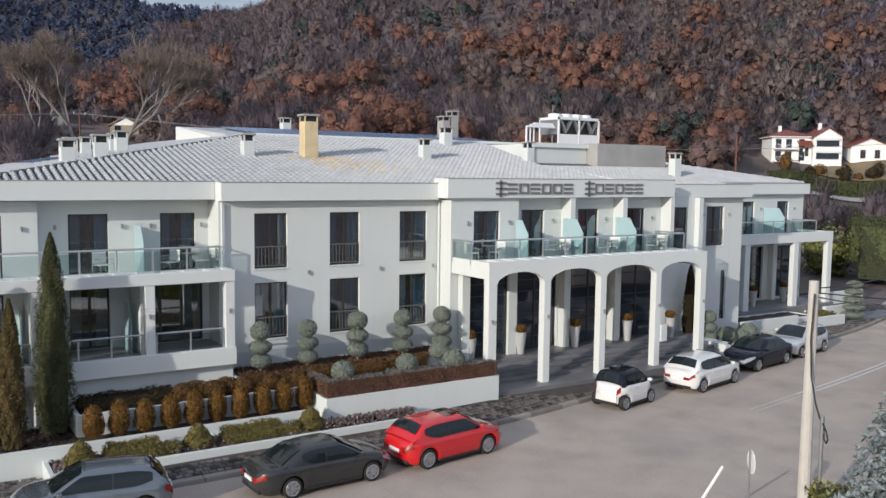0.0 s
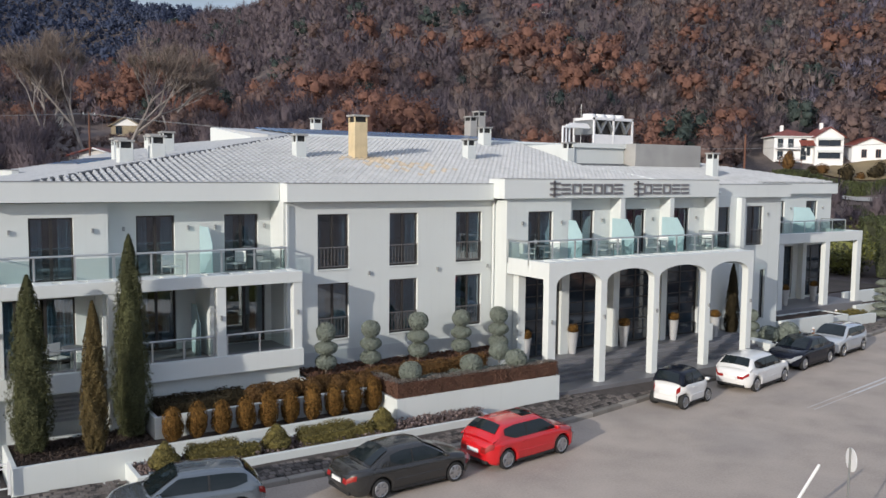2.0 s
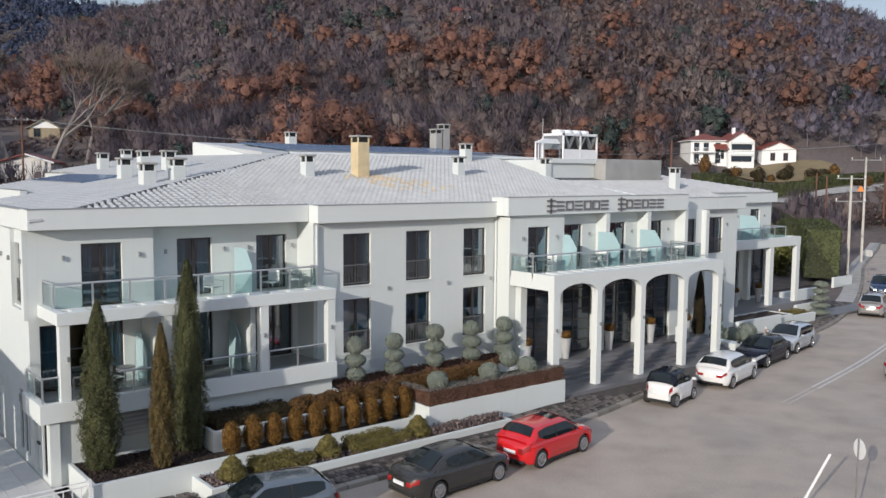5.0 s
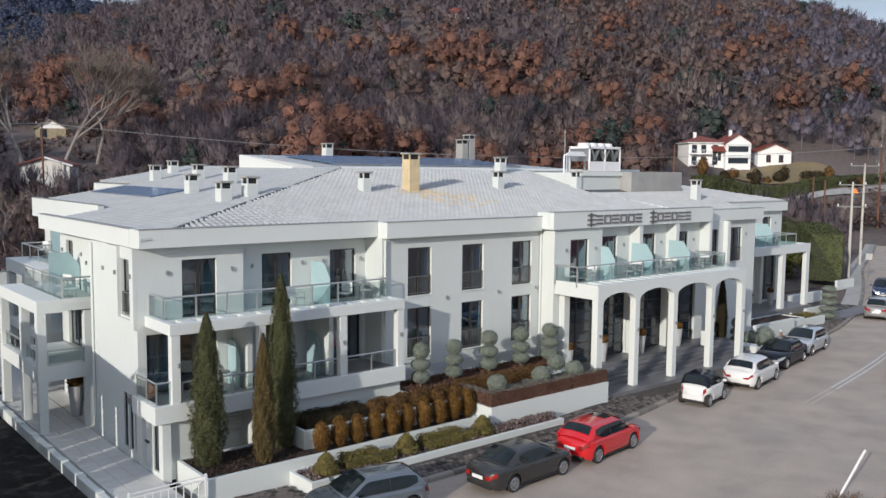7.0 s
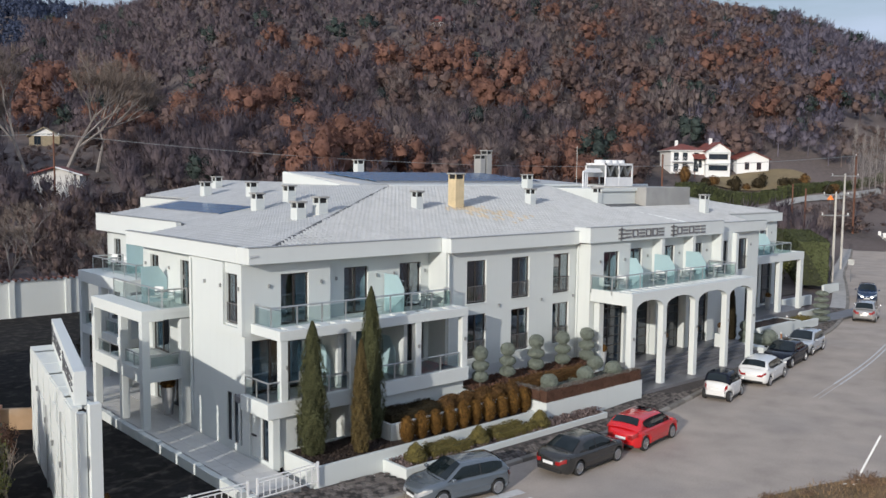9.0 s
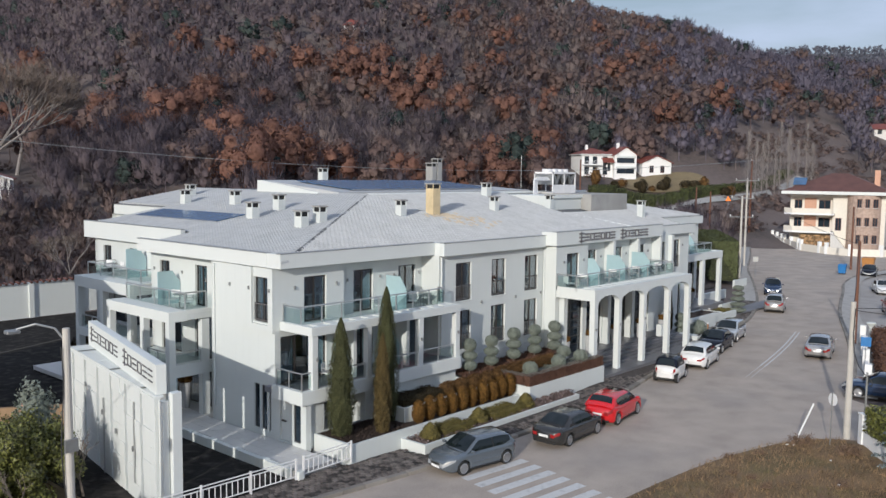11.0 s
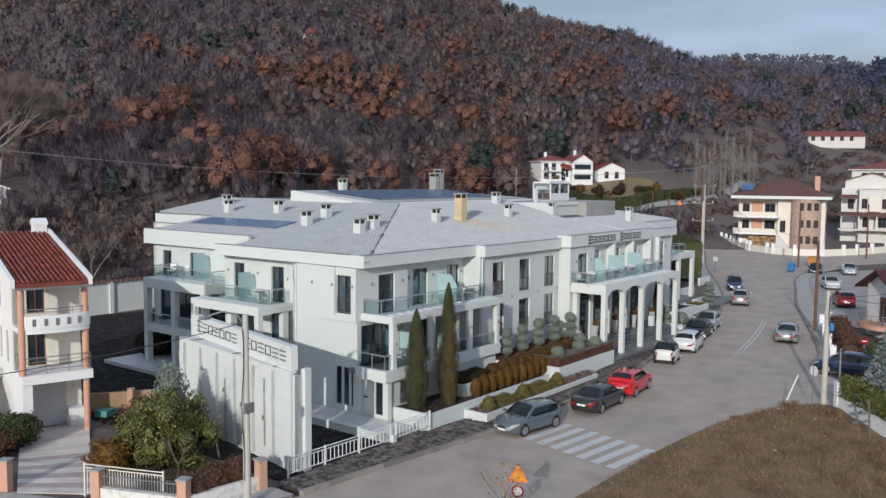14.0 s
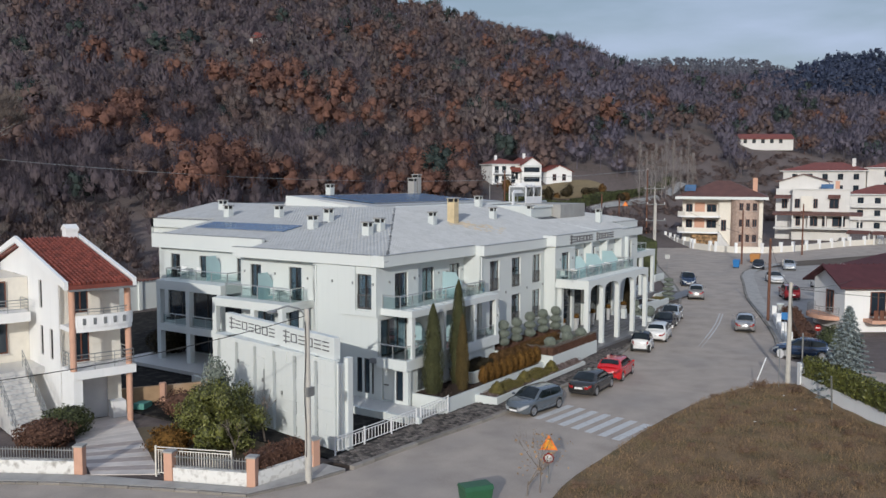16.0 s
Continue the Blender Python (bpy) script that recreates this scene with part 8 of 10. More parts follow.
# the red-roofed house beside the hotel yard
RHM = pose(-10.6, 40.85, 0, 0, 0, -15)
rh = thing("house", "white three-storey house with red tiled roof and peach columns", "house", at=RHM @ pose(-0.12, 0, 0) @ Matrix.Diagonal((0.85, 1, 1, 1)))
bm = wall_mesh(-3.75, 0, 0, 8.0, 0.25, [(-3.2, -0.9, 0.0, 2.55), (-3.0, -2.0, 3.3, 5.4), (-3.0, -2.0, 6.0, 7.7)], SOUTH(1.9))
part("wall", bm, CREAM, rh, "cream banded front wall")
side_holes = [(-10.6, -9.9, 6.0, 7.6), (-5.6, -5.0, 6.0, 7.6), (-10.6, -9.9, 3.3, 5.0), (-5.6, -5.0, 3.3, 5.0), (-3.9, -3.3, 3.3, 5.0)]
part("wall", wall_mesh(-13.5, -1.9, 0, 8.0, 0.25, side_holes, WEST(-3.75)), HOUSEW, rh)
for a, b, c, d in side_holes:
    simple_window(rh, WEST(-3.6), a, b, c, d, FRAME)
for a, b in ((3.3, 5.4), (6.0, 7.7)):
    simple_window(rh, SOUTH(2.0), -3.0, -2.0, a, b, BROWNWOOD)
part("wall", wall_mesh(2.15, 13.5, 0, 8.0, 0.25, [], EAST(0)), HOUSEW, rh)
box_on(rh, "wall", HOUSEW, -3.75, 0, 13.25, 13.5, 0, 8.0)
for k in range(5):
    z = 3.3 + 0.95 * k
    box_on(rh, "cladding_band", CREAM, -1.85, -0.002, 1.87, 1.897, z, z + 0.93)
box_on(rh, "garage_door", GARAGE, -3.2, -0.9, 2.0, 2.06, 0, 2.55, label="pale grey roller garage door")
box_on(rh, "balcony_slab", HOUSEW, -3.8, 0.1, -0.1, 1.88, 2.75, 3.2)
rail_simple(rh, [(-3.7, 1.8), (-3.7, 0.0), (0.0, 0.0), (0.0, 1.8)], 3.2, 0.85)
bm = bmesh.new()
arc = [(-3.8, 1.88), (-3.8, 0.25)] + [(-1.9 + 1.9 * math.sin(a), 0.25 - 0.45 * math.cos(a)) for a in [(-1.45 + 2.9 * k / 12) for k in range(13)]] + [(0.05, 0.25), (0.05, 1.88)]
prism(bm, arc, 5.25, 5.5)
part("balcony_slab", finish(bm), HOUSEW, rh)
for (ax, ay), (bx, by) in zip(arc[1:-1], arc[2:-1]):
    bm = bmesh.new()
    L = math.hypot(bx - ax, by - ay)
    box(bm, 0, L, -0.06, 0.06, 5.5, 6.15, pose(ax, ay, 0, 0, 0, math.degrees(math.atan2(by - ay, bx - ax))))
    part("parapet", finish(bm), HOUSEW, rh)
for k in range(5):
    x = -3.1 + 0.62 * k
    y = 0.25 - 0.45 * math.sqrt(max(0, 1 - ((x + 1.9) / 1.9) ** 2)) - 0.085
    box_on(rh, "parapet_vent", GREYMETAL, x - 0.1, x + 0.1, y, y + 0.03, 5.65, 6.0)
rail_simple(rh, [(-3.7, 0.2), (-1.9, -0.12), (0.0, 0.2)], 6.15, 0.3, bars=2)
for x, y in ((-3.72, 0.12), (-0.18, 0.3)):
    bm = bmesh.new()
    lathe(bm, [(0.19, 0 if x > -1 else 3.2), (0.19, 7.9)], 16, (x, y, 0))
    part("column", finish(bm), PEACH, rh, "round peach-rendered column")
box_on(rh, "pier", HOUSEW, -3.8, -3.25, 0.0, 1.9, 0, 2.74)
box_on(rh, "pier", HOUSEW, -0.9, -0.02, 1.2, 1.9, 0, 0.95)
# roof: front slope in red tiles between white verge walls
bm = bmesh.new()
sweep = [(-0.45, 7.8), (8.2, 9.75), (13.9, 8.25), (13.9, 8.05), (8.2, 9.5), (-0.45, 7.55)]
a = [bm.verts.new((-4.15, y, z)) for y, z in sweep]
b = [bm.verts.new((-0.15, y, z)) for y, z in sweep]
for i in range(6):
    j = (i + 1) % 6
    bm.faces.new((a[i], a[j], b[j], b[i]))
bm.faces.new(a[::-1])
bm.faces.new(b)
rroof = part("roof", finish(bm), TILE_RED, rh)
vv, ff = tile_shapes(Vector((-4.1, -0.4, 7.83)), Vector((1, 0, 0)), Vector((0, 8.65, 1.95)).normalized(), [(i, j) for j in range(23) for i in range(14)], 0.275, 0.378, random.Random(4))
rt = part("roof_tiles", array_mesh("roof_tiles", vv, ff, TILE_RED), None, rroof)
rt["kind"] = "stuff"
for x, m_ in ((-0.15, HOUSEW), (-4.35, HOUSEW)):
    bm = bmesh.new()
    s = [(-0.5, 7.6), (8.2, 9.6), (13.9, 8.1), (13.9, 8.4), (8.2, 9.97), (-0.5, 8.02)]
    a = [bm.verts.new((x, y, z)) for y, z in s]
    b = [bm.verts.new((x + 0.22, y, z)) for y, z in s]
    for i in range(6):
        j = (i + 1) % 6
        bm.faces.new((a[i], a[j], b[j], b[i]))
    bm.faces.new(a[::-1])
    bm.faces.new(b)
    part("verge_wall", finish(bm), m_, rh)
bm = bmesh.new()
vs = [bm.verts.new(p) for p in ((-3.75, 1.9, 8.0), (-3.75, 13.4, 8.0), (-3.75, 8.2, 9.5), (-3.5, 1.9, 8.0), (-3.5, 13.4, 8.0), (-3.5, 8.2, 9.5))]
for f in ((0, 1, 2), (5, 4, 3), (0, 3, 4, 1), (1, 4, 5, 2), (2, 5, 3, 0)):
    bm.faces.new([vs[i] for i in f])
part("gable", finish(bm), HOUSEW, rh)
box_on(rh, "gutter", GREYMETAL, -4.1, 0.04, -0.55, -0.46, 7.5, 7.6)
box_on(rh, "chimney", HOUSEW, -1.0, -0.2, 7.8, 8.6, 9.5, 10.2)
gable(rh, -1.0, -0.2, 7.8, 8.6, 10.2, 0.18, HOUSEW, 0.06)
# left wing with its balcony and outside stair
box_on(rh, "wing_wall", CREAM, -9.5, -3.78, 7.6, 12.5, 0, 7.6)
box_on(rh, "wing_balcony", HOUSEW, -9.5, -4.2, 5.9, 7.6, 5.2, 5.75)
rail_simple(rh, [(-9.4, 6.0), (-4.3, 6.0), (-4.3, 7.5)], 5.75, 0.7)
simple_window(rh, SOUTH(7.55), -6.4, -5.2, 3.2, 5.0, BROWNWOOD)
simple_window(rh, SOUTH(7.55), -6.4, -5.2, 5.85, 7.4, BROWNWOOD)
stair = thing("outside_stair", "white marble outside stair with metal rails", "stairs", at=RHM @ pose(-6.1, 0.6, 0))
for k in range(14):
    bm = bmesh.new()
    box(bm, 0, 1.7, k * 0.31, k * 0.31 + 0.33, 0, 0.19 * (k + 1))
    part("step", finish(bm, 0.01), MARBLE, stair)
bm = bmesh.new()
box(bm, 0, 3.2, 4.34, 6.9, 2.3, 2.66)
part("landing", finish(bm), MARBLE, stair)
for x in (0.05, 1.65):
    bm = bmesh.new()
    for k in range(0, 15, 2):
        tube(bm, (x, k * 0.31 + 0.1, 0.19 * k + 0.15), (x, k * 0.31 + 0.1, 0.19 * k + 1.1), 0.02, n=5)
    for h in (0.6, 0.85, 1.1):
        tube(bm, (x, 0.1, h), (x, 4.4, 0.19 * 14 + h), 0.02, n=5)
    part("railing", finish(bm), GREYMETAL, stair)
# driveway laid in pale strips; the dark strips stand for cast shadows
dv = thing("driveway", "pale paved driveway with cast shadows laid as darker bands", "driveway", kind="structure")
p0, p1, q0, q1 = Vector((-17.4, 35.1)), Vector((-15.6, 32.6)), Vector((-13.2, 43.4)), Vector((-9.9, 42.6))
for k in range(16):
    t0, t1 = k / 16, (k + 0.96) / 16
    pts = [p0.lerp(q0, t0), p1.lerp(q1, t0), p1.lerp(q1, t1), p0.lerp(q0, t1)]
    bm = bmesh.new()
    prism(bm, [tuple(p) for p in pts], -0.02, 0.025)
    part("paving_strip", finish(bm), PAVE_SHADOW if k in (1, 3, 5, 7) else PAVE, dv)
# garden front: low wall with peeling paint, piers and iron railings
PEEL = surface("peeling_white_paint", (0.76, 0.75, 0.72), 0.8, vary=0.05, stain=(0.33, 0.31, 0.28), stain_scale=3.0, stain_amount=0.9)


def garden_front(name, a, b, z=0.0, wall_h=0.62, rail=True, ends=(0, 1)):
    g = thing(name, "low peeling white garden wall with iron railings and peach piers", "wall", "garden walls")
    L = math.hypot(b[0] - a[0], b[1] - a[1])
    M = pose(a[0], a[1], z, 0, 0, math.degrees(math.atan2(b[1] - a[1], b[0] - a[0])))
    box_on(g, "wall", PEEL, 0.2, L - 0.2, -0.11, 0.11, -0.1, wall_h, m=M)
    for x in [(0, L)[e] for e in ends]:
        box_on(g, "pier", PEACH, x - 0.2, x + 0.2, -0.2, 0.2, -0.1, 1.3, m=M, bevel=0.015)
        box_on(g, "pier_cap", CONCRETE, x - 0.24, x + 0.24, -0.24, 0.24, 1.3, 1.37, m=M)
    if rail:
        for zz in (wall_h + 0.06, 1.08):
            box_on(g, "rail", GREYMETAL, 0.2, L - 0.2, -0.02, 0.02, zz, zz + 0.035, m=M)
        n = int((L - 0.4) / 0.13)
        for i in range(1, n):
            x = 0.2 + (L - 0.4) * i / n
            box_on(g, "bar", GREYMETAL, x - 0.012, x + 0.012, -0.012, 0.012, wall_h + 0.06, 1.22, m=M)
    return g


garden_front("garden_wall", (-24.5, 47.5), (-17.6, 35.6))
garden_front("garden_wall", (-15.85, 31.6), (-14.35, 28.0))
garden_front("garden_wall", (-14.35, 28.0), (-10.9, 27.55), rail=False, ends=(1,))
fence([(-15.85, 32.55), (-14.45, 29.2)], "driveway_gate", "cream iron sliding gate standing open behind the railings", 1.32, 0.05, CREAM, 3.7, 0.13)
bm = bmesh.new()
gp_out = [(-25.9, 47.0), (-18.75, 35.2), (-16.9, 31.4), (-15.2, 27.4), (-12.9, 26.5), (-10.5, 26.0)]
gp_in = [(-24.8, 47.4), (-17.9, 35.5), (-16.15, 31.5), (-14.65, 27.75), (-12.3, 27.4), (-10.5, 27.35)]
prism(bm, gp_out + gp_in[::-1], -0.1, 0.09)
single("pavement", finish(bm), PALECON, "pale worn concrete pavement before the garden wall", "pavement", kind="structure")
kerb([(x - 0.13, y - 0.06) for x, y in gp_out], "kerb", "pale stone kerb before the neighbour's garden", 1.0, 0.16, 0.1)
gw = thing("yard_wall", "rough low ochre wall between garden and yard", "wall", kind="structure")
M = pose(-9.4, 44.5, 0, 0, 0, -33)
box_on(gw, "wall", surface("ochre_render", (0.36, 0.24, 0.14), 0.9, vary=0.2, scale=1.5, stain=(0.5, 0.45, 0.38), stain_amount=0.5), 0, 5.5, -0.12, 0.12, -0.1, 1.0, m=M)
for x in (0, 2.7, 5.4):
    box_on(gw, "pier", PEACH, x - 0.2, x + 0.2, -0.2, 0.2, -0.1, 1.15, m=M)
# house with the dark red roof across the street
dh = thing("house", "white house with dark red tiled roof and wooden balconies", "house", at=pose(41.0, 13.3, 0, 0, 0, 36.6))
box_on(dh, "wall", HOUSEW, 0.8, 6.4, -13, -0.9, 0, 4.3)
gable(dh, 0.8, 6.4, -13, -0.9, 4.3, 1.3, TILE_DARKRED, 0.8, along="y")
box_on(dh, "wall", HOUSEW, 2.2, 9.4, -16, -6.2, 4.31, 5.0)
roof_hip(dh, 2.2, 9.5, -16, -6.2, 5.2, 2.0, TILE_DARKRED, 0.8, "y", "upper_roof")
for k in range(22):
    bm = bmesh.new()
    lathe(bm, [(0.05, 0), (0.09, 0.03), (0.05, 0.12)], 8, (3.6, -0.2 - 0.6 * k, 5.74))
    part("ridge_tile", finish(bm), TILE_DARKRED, dh)
simple_window(dh, NORTH(-0.87), -4.0, -2.7, 1.45, 3.5, BROWNWOOD)
simple_window(dh, WEST(0.77), 3.2, 4.6, 1.45, 3.6, BROWNWOOD)
simple_window(dh, WEST(0.77), 7.5, 8.9, 1.45, 3.6, BROWNWOOD)
bm = bmesh.new()
prism(bm, [(3.9 + 2.3 * math.cos(math.pi * k / 12), -0.89 + 1.6 * math.sin(math.pi * k / 12)) for k in range(13)], 0.9, 1.25)
part("balcony", finish(bm), PEACH, dh, "rounded balcony slab")
rail_simple(dh, [(3.9 + 2.2 * math.cos(math.pi * k / 6), -0.89 + 1.5 * math.sin(math.pi * k / 6)) for k in range(7)], 1.25, 0.8)
box_on(dh, "balcony", PEACH, -0.7, 0.79, -10, -2.6, 0.95, 1.25)
for k in range(14):
    box_on(dh, "balcony_board", BROWNWOOD, -0.7, -0.66, -9.9 + 0.52 * k, -9.5 + 0.52 * k, 1.3, 2.15)
hw = thing("garden_wall", "white rendered wall under the laurel hedge", "wall", kind="structure", at=pose(18.2, 11.8, 0, 0, 0, -141.5))
box_on(hw, "wall", HOUSEW, 0, 27, -0.14, 0.14, -0.3, 1.38)
box_on(hw, "pier", HOUSEW, -0.40, 0, -0.20, 0.20, -0.3, 1.55)
box_on(hw, "pier_cap", HOUSEW, -0.43, 0.03, -0.23, 0.23, 1.552, 1.62)
gw2 = thing("garden_wall", "low white wall with dark railings beside the pavement", "wall", kind="structure", at=pose(30.6, 15.2, 0, 0, 0, 17))
box_on(gw2, "wall", HOUSEW, 0, 15, -0.12, 0.12, 0, 0.8)
for k in range(4):
    box_on(gw2, "pier", HOUSEW, 5 * k - 0.2, 5 * k + 0.2, -0.2, 0.2, 0, 1.5)
hedge("hedge", "dry reddish-brown hedge behind the low wall", 0.5, 14.5, 0.4, 1.6, 0, 1.5, L_RUSTHEDGE, 0.12, 120, bump=0.15).matrix_basis = pose(30.6, 14.9, 0, 0, 0, 17) @ Matrix.Diagonal((1, -1, 1, 1))

# far house with brown roof and stone tower
fh = thing("house", "three-storey cream house with brown roof and stone stair tower", "house", at=pose(136.5, 42.4, 0, 0, 0, 13))
box_on(fh, "wall", CREAM, 1.2, 13, 0, 8.4, 0, 9.7)
box_on(fh, "wall", CREAM, 2.6, 13, 8.41, 15.6, 0, 9.7)
roof_hip(fh, 0, 13, 0, 15.8, 10.1, 3.2, TILE_BROWN, 1.0, "y", thick=0.55)
bm = bmesh.new()
lathe(bm, [(2.75, 0), (2.75, 9.5)], 20, (1.6, 3.4, 0))
part("stair_tower", finish(bm), STONE, fh, "rounded pink stone stair tower")
for z in (1.2, 4.2, 7.4):
    for y in (1.5, 2.8, 4.0):
        simple_window(fh, WEST(-1.12 + 0.06 * abs(y - 3.4) ** 2), -y - 0.4, -y + 0.4, z, z + 1.5, BROWNWOOD)
for z in (2.7, 5.9):
    bm = bmesh.new()
    prism(bm, [(2.59, 8.0), (2.59, 16.4), (0.6, 16.4), (-0.4, 15.9), (-0.9, 14.8), (-0.9, 8.4), (-0.5, 8.0)][::-1], z, z + 0.3)
    part("balcony", finish(bm), HOUSEW, fh, "white balcony slab wrapping the corner")
    for x0, x1, y0, y1 in ((-0.88, -0.8, 8.4, 14.8), (0.6, 2.59, 16.3, 16.38)):
        box_on(fh, "balcony_parapet", CREAM, x0, x1, y0, y1, z + 0.3, z + 1.15)
    bm = bmesh.new()
    box(bm, 0, 1.95, -0.04, 0.04, z + 0.3, z + 1.15, pose(-0.84, 14.8, 0, 0, 0, 48))
    part("balcony_parapet", finish(bm), CREAM, fh)
    simple_window(fh, WEST(2.57), -10.8, -8.9, z + 0.4, z + 2.6, BROWNWOOD)
    simple_window(fh, WEST(2.57), -14.9, -13.6, z + 0.4, z + 2.6, BROWNWOOD)
    box_on(fh, "wall_panel", PEACH, 2.5, 2.58, 11.2, 13.2, z + 0.3, z + 2.9)
simple_window(fh, WEST(1.17), -7.9, -6.9, 3.2, 5.4, BROWNWOOD)
for k in range(10):
    box_on(fh, "stair_step", MARBLE, -0.9, 1.19, 6.0 + 0.24 * k, 6.23 + 0.24 * k, 0, 0.3 * (k + 1))
box_on(fh, "chimney", PEACH, 4, 4.9, 1.2, 2.1, 11, 13.9)
sp_ = bmesh.new()
box(sp_, -0.9, 1.6, 13.0, 15.2, 0, 0.08)
sp_.transform(Matrix.Translation((2.0, 0, 11.6)) @ Matrix.Rotation(radians(-30), 4, "Y"))
part("solar_heater", finish(sp_), SOLAR, fh)
logs = thing("firewood_stack", "long stack of split firewood under the balcony", "firewood", at=pose(134.2, 50.3, 0.2, 0, 0, 13))
lrng = random.Random(12)
LOGEND = surface("cut_log_end", (0.36, 0.23, 0.12), 0.9, vary=0.35, scale=2, random=0.8)
bm = bmesh.new()
tube(bm, (0.2, 0, 0), (0.75, 0, 0), 0.15, 0.15, 7)
log_me = mesh_of("log", finish(bm), LOGEND)
for j in range(8):
    for i in range(18):
        ob = part("log", log_me, None, logs)
        ob.matrix_basis = pose(lrng.uniform(-0.1, 0.1), 0.15 + 0.29 * i + 0.145 * (j % 2), 0.15 + 0.27 * j)
fw = thing("garden_wall", "long low cream boundary wall with piers", "wall", kind="structure")
line = [(148, 66), (137, 59.5), (127, 53), (123, 47.5), (122, 43.6), (124, 39.5), (131.3, 35.5), (153, 29), (163, 24.2), (180, 18.5)]
for (ax, ay), (bx, by) in zip(line, line[1:]):
    L = math.hypot(bx - ax, by - ay)
    M = pose(ax, ay, 0, 0, 0, math.degrees(math.atan2(by - ay, bx - ax)))
    box_on(fw, "wall", CREAM, 0, L, -0.15, 0.15, -0.2, 1.15, m=M)
    for k in range(int(L / 5) + 1):
        box_on(fw, "pier", HOUSEW, 5 * k - 0.25, 5 * k + 0.25, -0.25, 0.25, -0.2, 1.9, m=M)
# white house with dark awnings
wh = thing("house", "white modern house with dark awnings and terraces", "house", at=pose(168, 31.4, 0, 0, 0, 8))
box_on(wh, "wall", FARWHITE, 0, 12, 0, 11.8, 0, 11.3)
box_on(wh, "wall", FARWHITE, 2.5, 12, 11.81, 15.5, 0, 11.5)
box_on(wh, "upper_wall", FARWHITE, 4, 12, 4.5, 15.0, 11.31, 13.2)
gable(wh, 4, 12, 4.5, 15.0, 13.2, 1.6, TILE_BROWN, 0.7, along="x", wall=FARWHITE)
box_on(wh, "roof_edge", MARBLE, -0.25, 4, -0.25, 12.05, 11.31, 11.5)
for y0, y1, z, d in ((-2.6, 15.8, 5.7, 2.6), (12.0, 15.6, 9.4, 1.2), (1.9, 4.4, 9.5, 0.9)):
    bm = bmesh.new()
    sweep_profile(bm, [(0.0, z + 0.75), (-d, z + 0.1), (-d, z - 0.08), (0.0, z + 0.5)], y0, y1)
    part("awning", finish(bm), TILE_BROWN, wh, "dark brown tiled awning")
box_on(wh, "terrace", MARBLE, -2.6, -0.01, -2.4, 15.5, 2.6, 2.9)
for k in range(6):
    box_on(wh, "post", FARWHITE, -2.5, -2.25, -2.2 + 3.4 * k, -1.95 + 3.4 * k, 2.9, 5.75)
for y, w in ((0.8, 2.6), (4.5, 1.0), (6.4, 1.6), (10.0, 1.0)):
    simple_window(wh, WEST(-0.03), -y - w, -y, 3.2, 5.3, BROWNWOOD)
for y, w in ((2.2, 1.9), (6.5, 0.9), (10.2, 1.1)):
    simple_window(wh, WEST(-0.03), -y - w, -y, 7.2, 9.3, BROWNWOOD)
simple_window(wh, WEST(2.47), -14.2, -13.0, 7.0, 9.2, BROWNWOOD)
box_on(wh, "niche_wall", CREAM, -0.5, -0.01, 7.6, 10.0, 6.6, 9.9)
bm = bmesh.new()
box(bm, 0, 1.6, 0, 2.6, 0, 0.08)
bm.transform(pose(0.8, 3.4, 11.6) @ Matrix.Rotation(radians(-35), 4, "Y"))
part("solar_heater", finish(bm), SOLAR, wh)
box_on(wh, "chimney", PEACH, 3, 3.9, 2.2, 3.1, 11.3, 13.3)
for y0, y1 in ((-6.4, -2.8), (-2.2, 2.4)):
    cp = thing("gate_porch", "tiled brown porch roof over an iron gate", "gate", "gate porches", at=pose(160.5, 28.2, 0, 0, 0, -12))
    bm = bmesh.new()
    sweep_profile(bm, [(-0.9, 2.3), (0.0, 2.9), (0.9, 2.3), (0.9, 2.15), (0.0, 2.7), (-0.9, 2.15)], y0, y1)
    part("roof", finish(bm), TILE_BROWN, cp)
    for y in (y0 + 0.1, y1 - 0.4):
        box_on(cp, "pier", FARWHITE, -0.2, 0.2, y, y + 0.35, 0, 2.3)
    for k in range(11):
        y = y0 + 0.5 + (y1 - y0 - 1.0) * k / 10
        box_on(cp, "gate_bar", GREYMETAL, -0.03, 0.03, y, y + 0.06, 0.1, 1.7)
# apartment block behind with red roofs
ab = thing("apartment_building", "long white apartment block with red tiled roofs", "building", at=pose(205, 0, 0))
for k, (y0, y1, z, x0) in enumerate(((24.0, 37.5, 9.8, 0), (4, 23.5, 10.6, 0), (-24, 3.5, 10.2, 0), (35.5, 57.0, 16.0, 16), (4, 35.2, 16.8, 17))):
    box_on(ab, "wall", FARWHITE, x0, x0 + 14, y0, y1, -0.5, z)
    roof_hip(ab, x0, x0 + 14, y0, y1, z + 0.2, 2.4, TILE_RED, 0.8, "y")
    for f in range(3):
        zz = z - 3.2 * (f + 1) + 0.9
        for q in range(int((y1 - y0) / 4)):
            y = y0 + 1.6 + 4 * q
            simple_window(ab, WEST(x0 - 0.03), -y - 1.4, -y, zz, zz + 1.6, FRAME)
        if k < 3:
            box_on(ab, "balcony", FARWHITE, -1.4, -0.01, y0 + 1, y1 - 1, zz - 1.0, zz + 0.1)
    box_on(ab, "chimney", FARWHITE, x0 + 3, x0 + 3.8, y0 + 3, y0 + 3.9, z, z + 3.6)
